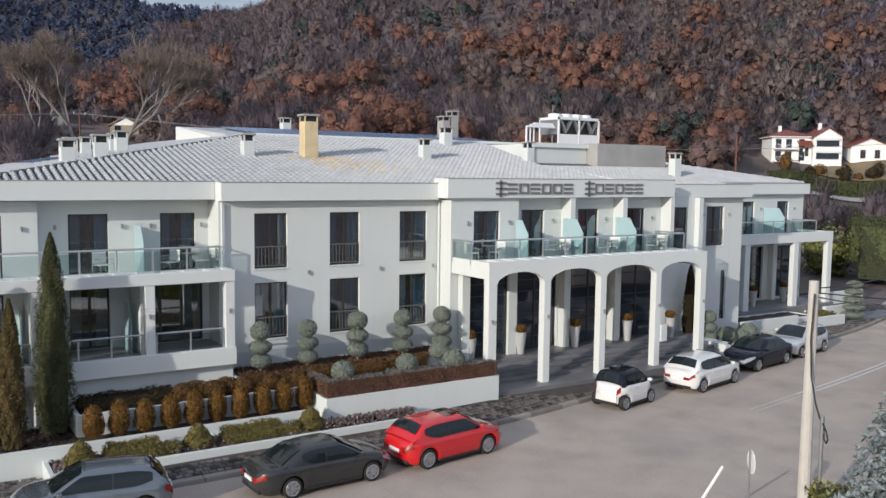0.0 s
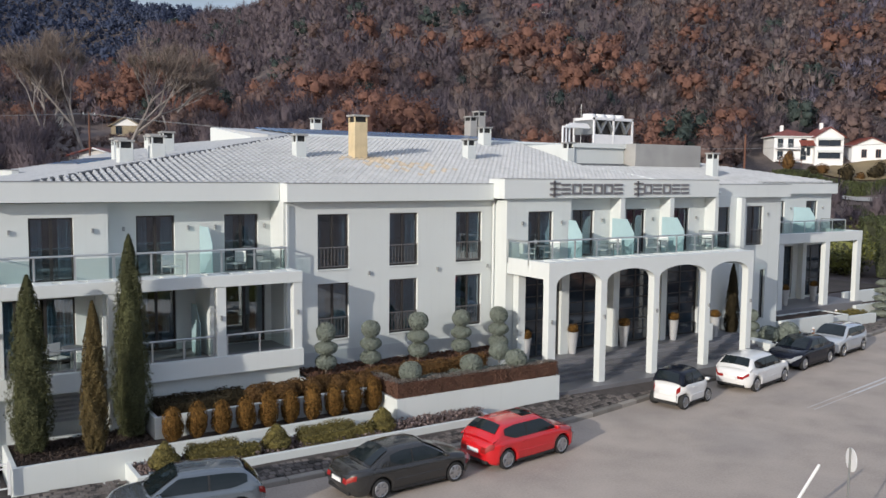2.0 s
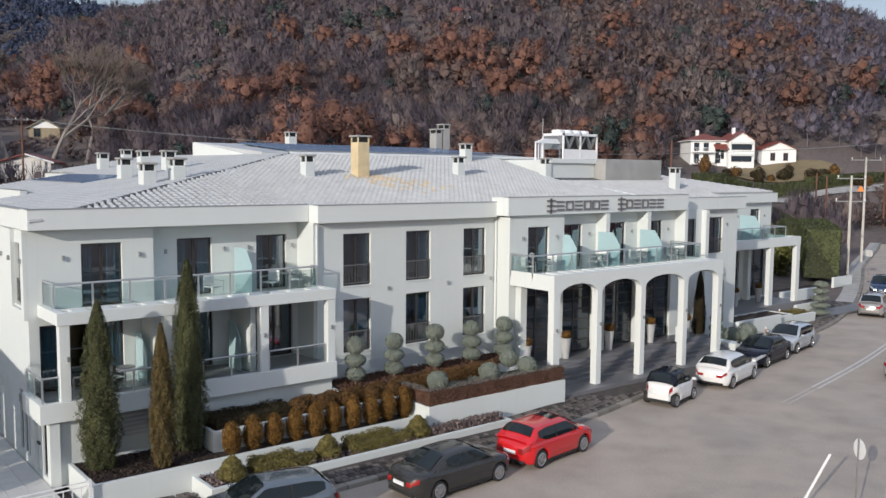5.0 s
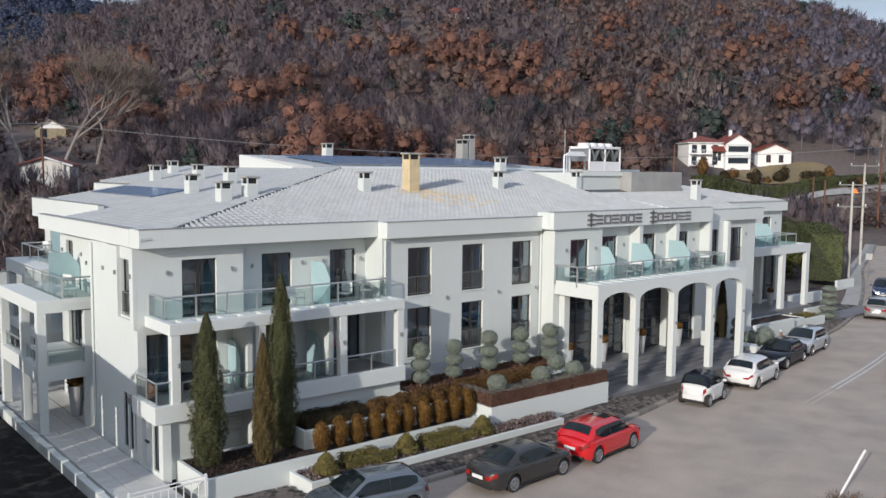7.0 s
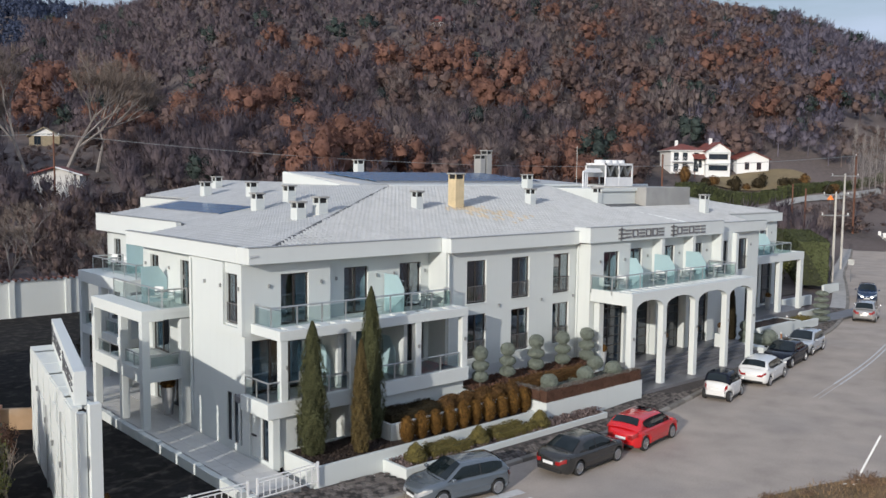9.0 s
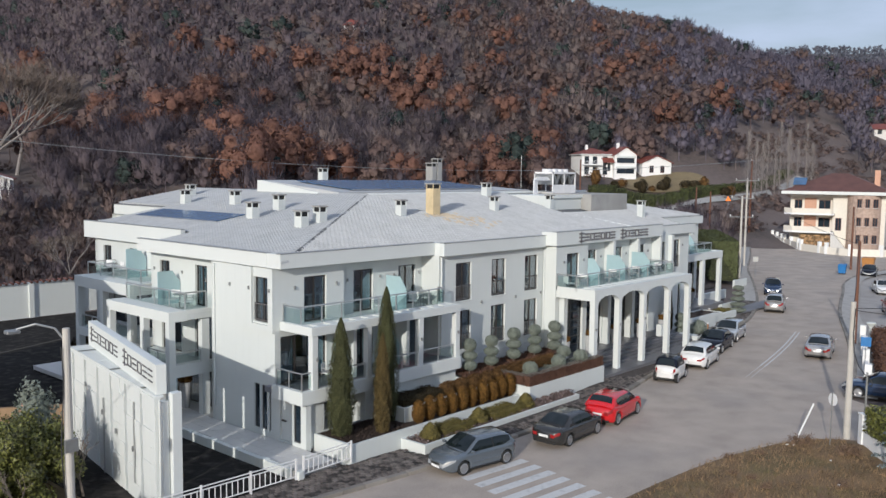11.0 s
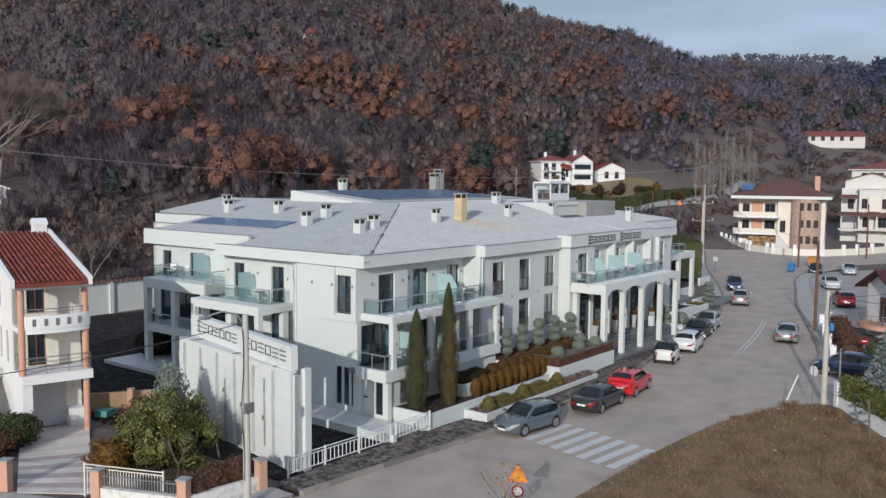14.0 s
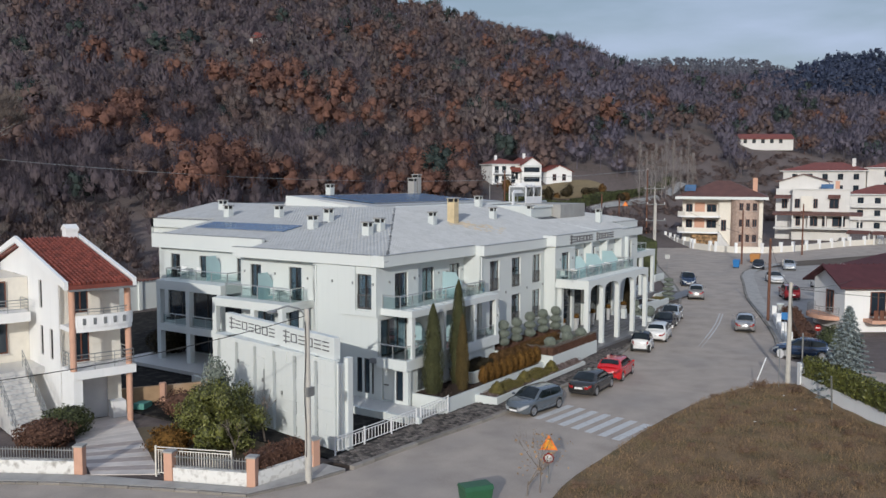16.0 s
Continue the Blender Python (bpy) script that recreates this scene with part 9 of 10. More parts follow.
# old shed above the hotel
sd = thing("shed", "low grey stone shed, its open end a black box for shade", "shed", at=pose(24.0, 206, land(28, 206) - 0.3, 0, 0, -8))
box_on(sd, "wall", CONCRETE, 0, 6.6, 0, 4, -1.0, 2.9)
# A solid black box stands for the shade of the open end.
box_on(sd, "open_bay", BLACKP, -3.0, -0.01, 0.3, 4, -1.0, 2.6)
box_on(sd, "roof", GREYMETAL, -3.3, 6.9, -0.3, 4.3, 2.91, 3.05)
for x in (1.2, 3.8):
    simple_window(sd, SOUTH(-0.03), x, x + 0.9, 1.0, 1.9, FRAME)
# villa on the slope
VZ = 12.4
vl = thing("villa", "large white villa with red roofs and balconies on the slope", "house", at=pose(144.5, 109, VZ, 0, 0, -38) @ Matrix.Diagonal((0.82, 0.85, 0.86, 1)))
box_on(vl, "wall", HOUSEW, 0, 9.0, 0, 9, -3, 5.4)
box_on(vl, "wall", HOUSEW, 9.01, 15.5, -1.6, 8, -3, 5.6)
roof_hip(vl, 0, 8.9, 0, 9, 5.6, 1.7, TILE_RED, 0.6, "x")
gable(vl, 9.0, 15.5, -1.6, 8, 5.5, 2.0, TILE_RED, 0.5, along="y")
for z in (0.1, 2.9):
    box_on(vl, "balcony", HOUSEW, 0.2, 5.5, -1.5, -0.01, z - 0.25, z)
    rail_simple(vl, [(0.2, -1.4), (5.5, -1.4)], z, 0.9, WHITEMETAL)
    for x in (0.8, 3.2, 6.2):
        simple_window(vl, SOUTH(-0.03), x, x + 1.3, z + 0.1, z + 2.1, FRAME)
    simple_window(vl, SOUTH(-1.63), 9.7, 14.8, z + 0.45, z + 1.75, FRAME)
    box_on(vl, "awning", FASCIA, 9.5, 15.0, -2.1, -1.64, z + 1.8, z + 2.35)
gable(vl, 6.0, 8.9, -1.4, 1.0, 3.6, 0.9, TILE_RED, 0.3, along="x")
for x in (6.3, 7.6):
    simple_window(vl, SOUTH(-0.05), x, x + 0.8, 1.2, 3.2, FRAME)
for x in (0.4, 2.9, 5.4):
    box_on(vl, "pergola_post", BROWNWOOD, x, x + 0.14, -3.2, -3.06, -2.6, 0.0)
box_on(vl, "pergola_beam", BROWNWOOD, 0.2, 5.7, -3.25, -3.05, 0.0, 0.16)
box_on(vl, "chimney", HOUSEW, 11.5, 12.2, 3, 3.7, 6.5, 8.8)
box_on(vl, "chimney", HOUSEW, 2.5, 3.2, 4, 4.7, 6, 8.2)
vg = thing("outbuilding", "small white outbuilding with red pitched roof", "house", at=pose(157.3, 100.6, VZ + 0.4, 0, 0, -38) @ Matrix.Diagonal((0.9, 0.9, 0.9, 1)))
box_on(vg, "wall", HOUSEW, 0, 8, 0, 7, -3, 3.0)
gable(vg, 0, 8, 0, 7, 3.0, 1.7, TILE_RED, 0.5, along="y")
for x in (2, 5):
    simple_window(vg, SOUTH(-0.03), x, x + 1.1, 0.4, 2.2, BROWNWOOD)
# small houses among the trees
SANDSTONE = surface("yellowish_stone", (0.30, 0.25, 0.17), 0.9, vary=0.3, scale=1.2, fine=6, bump=0.3, bump_scale=8)
wc = thing("cottage", "small white cottage with red tiled roof among bare trees", "house", at=pose(17.9, 123.7, 0, 0, 0, -25))
box_on(wc, "wall", FARWHITE, 0, 6, 0, 8, 3.0, 11.1)
gable(wc, 0, 6, 0, 8, 11.1, 0.95, TILE_RED, 0.45, along="y", wall=FARWHITE)
for a, b in (((-0.45, 10.95), (3.0, 12.05)), ((3.0, 12.05), (6.45, 10.95))):
    bm = bmesh.new()
    tube(bm, (a[0], -0.47, a[1] + 0.03), (b[0], -0.47, b[1] + 0.03), 0.12, n=4)
    part("barge_board", finish(bm), HOUSEW if a[0] > 0 else TILE_RED, wc)
for x, y, w, d, h, lab in ((38.5, 196, 6.0, 5, 2.5, "pale yellow stone hillside cottage"), (287, 86.5, 19, 8, 2.3, "white hillside house with arched windows and red roof"),
                           (170, 219, 7, 4, 1.8, "small white house high on the wooded hill")):
    z = land(x, y)
    cot = thing("cottage", lab, "house", at=pose(x, y, z, 0, 0, -25 if x < 100 else -60))
    box_on(cot, "wall", SANDSTONE if x < 100 else FARWHITE, 0, w, 0, d, -2, h)
    gable(cot, 0, w, 0, d, h, 1.7, TILE_RED if x > 100 else SANDSTONE, 0.5, along="y" if x < 100 else "x")
    for k in range(int(w / 3.5)):
        simple_window(cot, SOUTH(-0.03), 1 + 3.2 * k, 2.3 + 3.2 * k, 0.6, 2.4, FRAME)

# ---- poles, cables, signs, bins ----
def pole(x, y, h, r0, r1, mat, label, z=0.0, cross=(), name="utility_pole", group="utility poles", lean=0.0):
    p = thing(name, label, "pole", group, at=pose(x, y, z, 0, lean))
    bm = bmesh.new()
    tube(bm, (0, 0, -0.3), (0, 0, h), r0, r1, 12)
    part("shaft", finish(bm), mat, p)
    for zz, half_w, ang in cross:
        c, s = math.cos(radians(ang)), math.sin(radians(ang))
        bm = bmesh.new()
        box(bm, -half_w, half_w, -0.05, 0.05, zz - 0.05, zz + 0.05, Matrix.Rotation(radians(ang), 4, "Z"))
        part("crossarm", finish(bm), GREYMETAL, p)
        for q in (-0.9, 0, 0.9):
            bm = bmesh.new()
            lathe(bm, [(0.02, 0), (0.07, 0.05), (0.05, 0.12), (0.08, 0.18), (0.03, 0.26)], 8, (q * half_w * c, q * half_w * s, zz + 0.05))
            part("insulator", finish(bm), PLATE, p)
    return p


def cable(a, b, sag=0.6, r=0.018, name="cable", mat=None):
    bm = bmesh.new()
    a, b = Vector(a), Vector(b)
    last = a
    for k in range(1, 17):
        t = k / 16
        p = a.lerp(b, t)
        p.z -= sag * 4 * t * (1 - t)
        tube(bm, last, p, r, r, 5, False)
        last = p
    single(name, finish(bm), mat or CABLEM, "thin grey overhead line" if mat else "thin black overhead cable", "cable", "overhead cables")


pole(19.25, 12.95, 6.7, 0.17, 0.12, POLE_CONC, "pale concrete utility pole at the side street")
pole(44.4, 20.0, 7.9, 0.15, 0.11, WOODPOLE, "reddish-brown wooden pole beside the street")
pole(100.9, 37.1, 8.6, 0.16, 0.12, WOODPOLE, "reddish-brown wooden pole beside the street")
pole(124.5, 32.6, 9.2, 0.16, 0.12, WOODPOLE, "reddish-brown wooden pole beside the street")
pole(93.4, 49.0, 12.2, 0.17, 0.11, POLE_CONC, "tall concrete power pole with crossarm", cross=((12.0, 1.7, -50),))
pole(79.2, 43.7, 10.1, 0.17, 0.11, POLE_CONC, "concrete power pole with transformer arms", cross=((9.9, 1.4, -50), (7.6, 1.5, -50)))
pole(106.5, 60.3, 10.1, 0.15, 0.11, WOODPOLE, "brown wooden pole behind the tall hedge")
pole(140, 67.5, 15, 0.2, 0.14, WOODPOLE, "tall brown wooden power pole", z=1.0, cross=((14.6, 1.4, 20),))
pole(126, 72, 9, 0.16, 0.12, WOODPOLE, "brown wooden power pole", z=1.5)
pole(96, 78, 14.5, 0.18, 0.12, WOODPOLE, "brown wooden pole before the villa", z=0.5)
pole(19.8, 120.2, 12.0, 0.15, 0.1, WOODPOLE, "brown wooden pole among bare trees", z=4.6, cross=((11.7, 0.8, 10),))
pole(-35.5, 37.6, 7, 0.15, 0.11, WOODPOLE, "brown wooden pole beside the side street")
lp = pole(-12.6, 26.35, 7.75, 0.16, 0.11, POLE_CONC, "concrete street lamp pole with bent arm", name="street_lamp", group="")
bm = bmesh.new()
pts = [(0, 0, 7.3), (-0.25, 0.2, 7.75), (-0.7, 0.5, 7.9), (-1.15, 0.8, 7.75)]
for a, b in zip(pts, pts[1:]):
    tube(bm, a, b, 0.035, n=8)
part("arm", finish(bm), GREYMETAL, lp)
bm = bmesh.new()
box(bm, -1.45, -1.05, 0.7, 1.0, 7.62, 7.74)
part("lamp_head", finish(bm, 0.03), GREYMETAL, lp)
bm = bmesh.new()
for k in range(12):
    a0, a1 = k / 12, (k + 1) / 12
    f = lambda t: (-0.2 + 0.06 * math.sin(9 * t), -0.05, 7.2 - 6.0 * t)
    tube(bm, f(a0), f(a1), 0.02, n=5)
part("cable_run", finish(bm), CABLEM, lp)
bm = bmesh.new()
box(bm, -0.2, 0.2, -0.22, -0.1, 3.9, 4.3)
part("junction_box", finish(bm), GREYMETAL, lp)
cable((-12.6, 26.35, 7.45), (-35.5, 37.6, 6.6), 1.1)
cable((19.25, 12.95, 6.5), (44.4, 20, 7.6), 0.7)
cable((44.4, 20, 7.6), (93.4, 49.0, 11.6), 0.8)
cable((44.4, 20, 7.5), (100.9, 37.1, 8.4), 1.0)
cable((19.25, 12.95, 6.4), (52.5, 12.5, 4.6), 0.6)
cable((19.25, 12.95, 6.3), (26.0, -18, 6.0), 0.5)
for d in (-1.2, 0, 1.2):
    cable((79.2 + d * 0.7, 43.7 - d * 0.9, 10.1), (93.4 + d * 0.8, 49.0 - d, 12.2), 0.3)
    cable((93.4 + d * 0.8, 49.0 - d, 12.2), (140, 67.5 + d, 15.6), 1.2)
for d in (-0.7, 0.7):
    cable((19.8 + 0.2 * d, 120.2 + d, 16.45), (140, 67.5 + d, 15.6), 3.0, 0.022, mat=GREYMETAL)
    cable((19.8 + 0.2 * d, 120.2 + d, 16.45), (-90, 118 + d, 16.0), 2.0, 0.022, mat=GREYMETAL)
# road signs
tri = thing("warning_sign", "orange-red warning triangle above a round sign on a post", "road sign", at=pose(-6.8, 17.5, 0, 0, 0, -62))
bm = bmesh.new()
tube(bm, (0, 0.03, -0.2), (0, 0.03, 2.1), 0.03)
part("post", finish(bm), GREYMETAL, tri)
for s, m_, y in ((0.46, ORANGE, -0.012), (0.30, PLATE, -0.022)):
    bm = bmesh.new()
    v = [bm.verts.new((s * math.cos(a), y, 1.75 + s * math.sin(a))) for a in (math.pi / 2, math.pi * 7 / 6, math.pi * 11 / 6)]
    w = [bm.verts.new((p.co.x, y + 0.01, p.co.z)) for p in v]
    bm.faces.new(v)
    bm.faces.new(w[::-1])
    for i in range(3):
        j = (i + 1) % 3
        bm.faces.new((v[i], w[i], w[j], v[j]))
    part("triangle", finish(bm), m_ if s > 0.4 else surface("orange_sign_face", (0.8, 0.35, 0.03), 0.5), tri)
for rr_, m_, y in ((0.24, REDLAMP, -0.012), (0.17, PLATE, -0.02)):
    bm = bmesh.new()
    lathe(bm, [(rr_, 0), (rr_, 0.012)], 20)
    bm.transform(pose(0, y + 0.01, 1.15, 90))
    part("disc", finish(bm), m_, tri)


def disc_sign(x, y, label, face_mat, lean=0, turn=0, h=2.35, r=0.3, square=False):
    s = thing("road_sign", label, "road sign", at=pose(x, y, 0, 0, lean, turn))
    bm = bmesh.new()
    tube(bm, (0, 0.03, -0.2), (0, 0.03, h + r), 0.028)
    part("post", finish(bm), GREYMETAL, s)
    bm = bmesh.new()
    if square:
        box(bm, -r, r, -0.012, 0.0, h - r, h + r)
    else:
        lathe(bm, [(r, 0), (r, 0.015)], 22)
        bm.transform(pose(0, 0, h, 90))
    part("plate", finish(bm), face_mat, s)
    return s


disc_sign(17.22, 13.05, "pale round road sign seen from behind on a grey post", WHITEMETAL, 0, 56, 2.3, 0.3)
ws = thing("warning_sign", "orange warning triangle on a grey post at the bend", "road sign", at=pose(152, 77.2, land(152, 77.2), 0, 0, -60))
bm = bmesh.new()
tube(bm, (0, 0.05, -0.3), (0, 0.05, 2.6), 0.05)
part("post", finish(bm), GREYMETAL, ws)
bm = bmesh.new()
lathe(bm, [(0.72, 0), (0.72, 0.03)], 3)
bm.transform(pose(0, 0, 2.9, 90, 0, 0) @ pose(0, 0, 0, 0, 0, 90))
part("triangle", finish(bm), ORANGE, ws)
bush("shrub", "large dark evergreen shrub on the side terrace", 1.5, 53.4, 0.35, (1.2, 1.5, 1.0), L_DARK, 2200, 0.12, 0.12)
disc_sign(81.4, 42.6, "plain grey back of a road sign", GREYMETAL, 0, -70, 2.3, 0.32, True)
ne = disc_sign(29.6, 13.0, "red round no-entry sign with a white bar on a post", REDLAMP, 0, -75, 2.2, 0.24)
bm = bmesh.new()
box(bm, -0.16, 0.16, -0.022, -0.016, 2.165, 2.235)
part("white_bar", finish(bm), PLATE, ne)
disc_sign(33.5, 16.2, "small blue street sign on a post", BLUEBIN, 0, -70, 2.3, 0.3, True)
bm = bmesh.new()
tube(bm, (0, 0, 0), (0, 0, 1.95), 0.05)
single("metal_post", finish(bm), GREYMETAL, "thin grey metal post on the white wall pier", "post", at=pose(18.36, 11.93, 1.62))
# cable hanging down the concrete pole and looping at the post
bm = bmesh.new()
way = [(19.08, 12.80, 6.4), (19.04, 12.82, 5.2), (19.02, 12.74, 4.3), (18.82, 12.45, 3.7), (18.5, 12.1, 3.45), (18.33, 11.9, 3.4), (18.2, 11.72, 3.28), (18.13, 11.62, 3.1), (18.2, 11.7, 2.98), (18.33, 11.85, 3.02), (18.38, 11.9, 3.2), (18.3, 11.83, 3.32)]
for p, q in zip(way, way[1:]):
    tube(bm, p, q, 0.022, 0.022, 6, False)
single("cable", finish(bm), CABLEM, "slack black cable looping from the pole to the post", "cable")
for x, y, lean in ((13.6, 9.3, -16),):
    bm = bmesh.new()
    tube(bm, (0, 0, -0.2), (0, 0, 2.2), 0.05)
    single("metal_post", finish(bm), GREYMETAL, "plain grey metal post at the field edge", "post", at=pose(x, y, 0, 0, lean))


bm = bmesh.new()
tube(bm, (0, 0, -0.1), (1.15, -0.5, 1.9), 0.045, 0.04, 8)
tube(bm, (1.15, -0.5, 1.9), (1.17, -0.51, 1.93), 0.048, 0.03, 8)
single("leaning_post", finish(bm), WHITEMETAL, "white painted metal post leaning over at the kerb", "post", at=pose(16.05, 14.4, 0))


def bin_(x, y, label, mat, turn=0, w=1.3, d=1.0, h=1.15):
    b = thing("waste_container", label, "waste bin", at=pose(x, y, 0.0, 0, 0, turn))
    bm = bmesh.new()
    v = box(bm, -w / 2, w / 2, -d / 2, d / 2, 0.15, h)
    for q in v:
        if q.co.z < 0.5:
            q.co.x *= 0.85
            q.co.y *= 0.8
    part("body", finish(bm, 0.03), mat, b)
    bm = bmesh.new()
    sweep_profile(bm, [(-d / 2 - 0.03, h + 0.01), (d / 2 + 0.03, h + 0.01), (d / 2 - 0.1, h + 0.16), (-d / 2 + 0.1, h + 0.18)], -w / 2 - 0.03, w / 2 + 0.03)
    bm.transform(Matrix.Rotation(radians(90), 4, "Z"))
    part("lid", finish(bm, 0.02), mat, b)
    for px in (-w / 2 + 0.15, w / 2 - 0.15):
        for py in (-d / 2 + 0.2, d / 2 - 0.2):
            bm = bmesh.new()
            lathe(bm, [(0.08, -0.03), (0.08, 0.03)], 10)
            bm.transform(pose(px, py, 0.08, 90))
            part("wheel", finish(bm), TYRE, b)


bin_(-11.36, 18.48, "dark green wheeled waste container at the kerb", GREENBIN, -35, 1.2, 0.9, 1.0)
bin_(94, 36.1, "blue wheeled recycling container", BLUEBIN, 10)
bin_(105, 36.0, "orange-brown waste container at the lot", ORANGEBIN, 10, 2.2, 1.6, 1.3)
# statue-like white garden post and rubble by the wall
st = thing("garden_ornament", "white garden pillar with a bowl top", "garden ornament", at=pose(45.6, 19.2, 0))
bm = bmesh.new()
lathe(bm, [(0.3, 0), (0.3, 0.15), (0.18, 0.2), (0.15, 1.3), (0.2, 1.4), (0.36, 1.6), (0.3, 1.68)], 14)
part("pillar", finish(bm), STUCCO, st)
bm = bmesh.new()
box(bm, -0.6, 0.6, -0.35, 0.35, 0.0, 0.35)
single("cold_frame", finish(bm, 0.02), surface("teal_plastic", (0.08, 0.26, 0.22), 0.6), "teal green plastic box in the garden", "box", at=pose(-8.8, 42.8, 0, 0, 6, 30))

# ---- woods on the hill ----
FR = np.random.default_rng(2024)


def stem(w):
    q = []
    for k in range(3):
        a, b = 2 * math.pi * k / 3, 2 * math.pi * (k + 1) / 3
        q.append(((w * math.cos(a), w * math.sin(a), -1.9), (w * math.cos(b), w * math.sin(b), -1.9), (0, 0, 0.2)))
    return np.array(q)


def lump(c, rad, r, lat=4, lon=7):
    """A small uneven clump of foliage at c, and its shading normals, which lean towards those of the whole crown."""
    q = sphere_tris(lat, lon)
    key = np.round(q, 3)
    w = 1 + 0.16 * np.sin(key @ r.normal(0, 4.0, 3) + r.uniform(0, 6)) + 0.10 * np.sin(key @ r.normal(0, 7.0, 3))
    v = c + q * w[..., None] * rad
    keep = v[:, :, 2].mean(axis=1) > -0.75
    far = v + np.array([0, 0, 0.3])
    no = 0.6 * q + 0.75 * far / (np.linalg.norm(far, axis=2, keepdims=True) + 1e-9)
    return v[keep], (no / np.linalg.norm(no, axis=2, keepdims=True))[keep]


def spread_lumps(r, lumps, low, high, wide):
    out = []
    for k in range(lumps):
        a = k * 2.4 + r.uniform(-0.4, 0.4)
        h = low + (high - low) * (k + 0.5) / lumps
        w = wide * math.sqrt(max(0.04, 1 - ((h - 0.05) / 0.95) ** 2))
        out.append(np.array([w * math.cos(a), w * math.sin(a), h * 0.8]) + r.normal(0, 0.05, 3))
    return out


def crown_proto(seed, n, size, lumps=10, lat=4, lon=7):
    """A leafy crown about 1 m in radius: uneven clumps round a dome, leaf sprays over them, a stem."""
    r = np.random.default_rng(seed)
    st = stem(0.05)
    tr, no = [st], [np.repeat(unit(st.mean(axis=1) * np.array([1, 1, 0]))[:, None, :], 3, axis=1)]
    for c in spread_lumps(r, lumps, -0.5, 0.85, 0.62):
        rad = np.array([1, 1, 0.85]) * r.uniform(0.30, 0.44)
        v, w = lump(c * 0.9, rad * 0.70, r, lat, lon)
        tr.append(v)
        no.append(w)
        d = unit(r.normal(0, 1, (n // lumps, 3)) + np.array([0, 0, 0.4]))
        p = c + d * rad * r.uniform(0.5, 1.25, (len(d), 1))
        tr.append(leaves(p, d, size, r, 0.8))
        no.append(np.repeat(unit(0.5 * d + 0.85 * unit(p + np.array([0, 0, 0.3])) + r.normal(0, 0.12, p.shape))[:, None, :], 3, axis=1))
    return np.concatenate(tr), np.concatenate(no)


def bare_proto(seed, n, width=0.018, lumps=7, lat=4, lon=6):
    """A leafless crown: soft clumps of finest twigs, upswept sprays that thin out towards the edge, pale limbs."""
    r = np.random.default_rng(seed)
    st = stem(0.06)
    tr, no = [st], [np.repeat(unit(st.mean(axis=1) * np.array([1, 1, 0]))[:, None, :], 3, axis=1)]
    cs = spread_lumps(r, lumps, -0.6, 0.6, 0.52)
    for c in cs:
        v, w = lump(c * 0.85, np.array([0.9, 0.9, 1.05]) * r.uniform(0.19, 0.26), r, lat, lon)
        tr.append(v)
        no.append(w)
    p = np.array(cs)[r.integers(lumps, size=n)] + unit(r.normal(0, 1, (n, 3)) + np.array([0, 0, 0.4])) * r.uniform(0.08, 0.50, (n, 1))
    d = unit(unit(p + np.array([0, 0, 0.9])) + r.normal(0, 0.30, (n, 3)) + np.array([0, 0, 0.35]))
    sd = unit(np.cross(d, r.normal(0, 1, (n, 3)))) * width * r.uniform(0.6, 1.8, (n, 1))
    tr.append(np.stack([p - sd, p + sd, p + d * r.uniform(0.14, 0.42, (n, 1))], 1))
    no.append(np.repeat(unit(unit(p + np.array([0, 0, 0.4])) + r.normal(0, 0.2, p.shape))[:, None, :], 3, axis=1))
    return np.concatenate(tr), np.concatenate(no)


LEAFY = {True: [crown_proto(s, 760, 0.088, 11, 3, 5) for s in range(6)], False: [crown_proto(20 + s, 330, 0.122, 8, 3, 4) for s in range(6)]}
FAR = [crown_proto(80 + s, 70, 0.25, 4, 3, 4) for s in range(6)]
BARE = {True: [bare_proto(40 + s, 620, 0.013, 6, 3, 5) for s in range(6)], False: [bare_proto(60 + s, 175, 0.029, 5, 3, 4) for s in range(6)]}
SCRUBBY = [bare_proto(90 + s, 210, 0.026, 4, 3, 4) for s in range(6)]
KINDS = ("rust", "brown", "grey", "dusk", "slate", "green", "scrub", "blue", "mist")
piles = {k: ([], []) for k in KINDS}


def plant(kind, x, y, z, rad, tall, near):
    proto = SCRUBBY if kind == "scrub" else FAR if kind in ("blue", "mist") else (BARE if kind in ("grey", "dusk", "slate") else LEAFY)[near]
    p, no = proto[FR.integers(len(proto))]
    a = FR.uniform(0, 2 * math.pi)
    c, s = math.cos(a), math.sin(a)
    turn = np.array([[c, -s, 0], [s, c, 0], [0, 0, 1.0]])
    m = turn * np.array([[rad], [rad], [rad * tall]])
    piles[kind][0].append((p @ m.T + np.array([x, y, z + rad * tall * (1.15 if kind != "scrub" else 0.75)])).astype(np.float32))
    piles[kind][1].append((no @ turn.T).astype(np.float32))


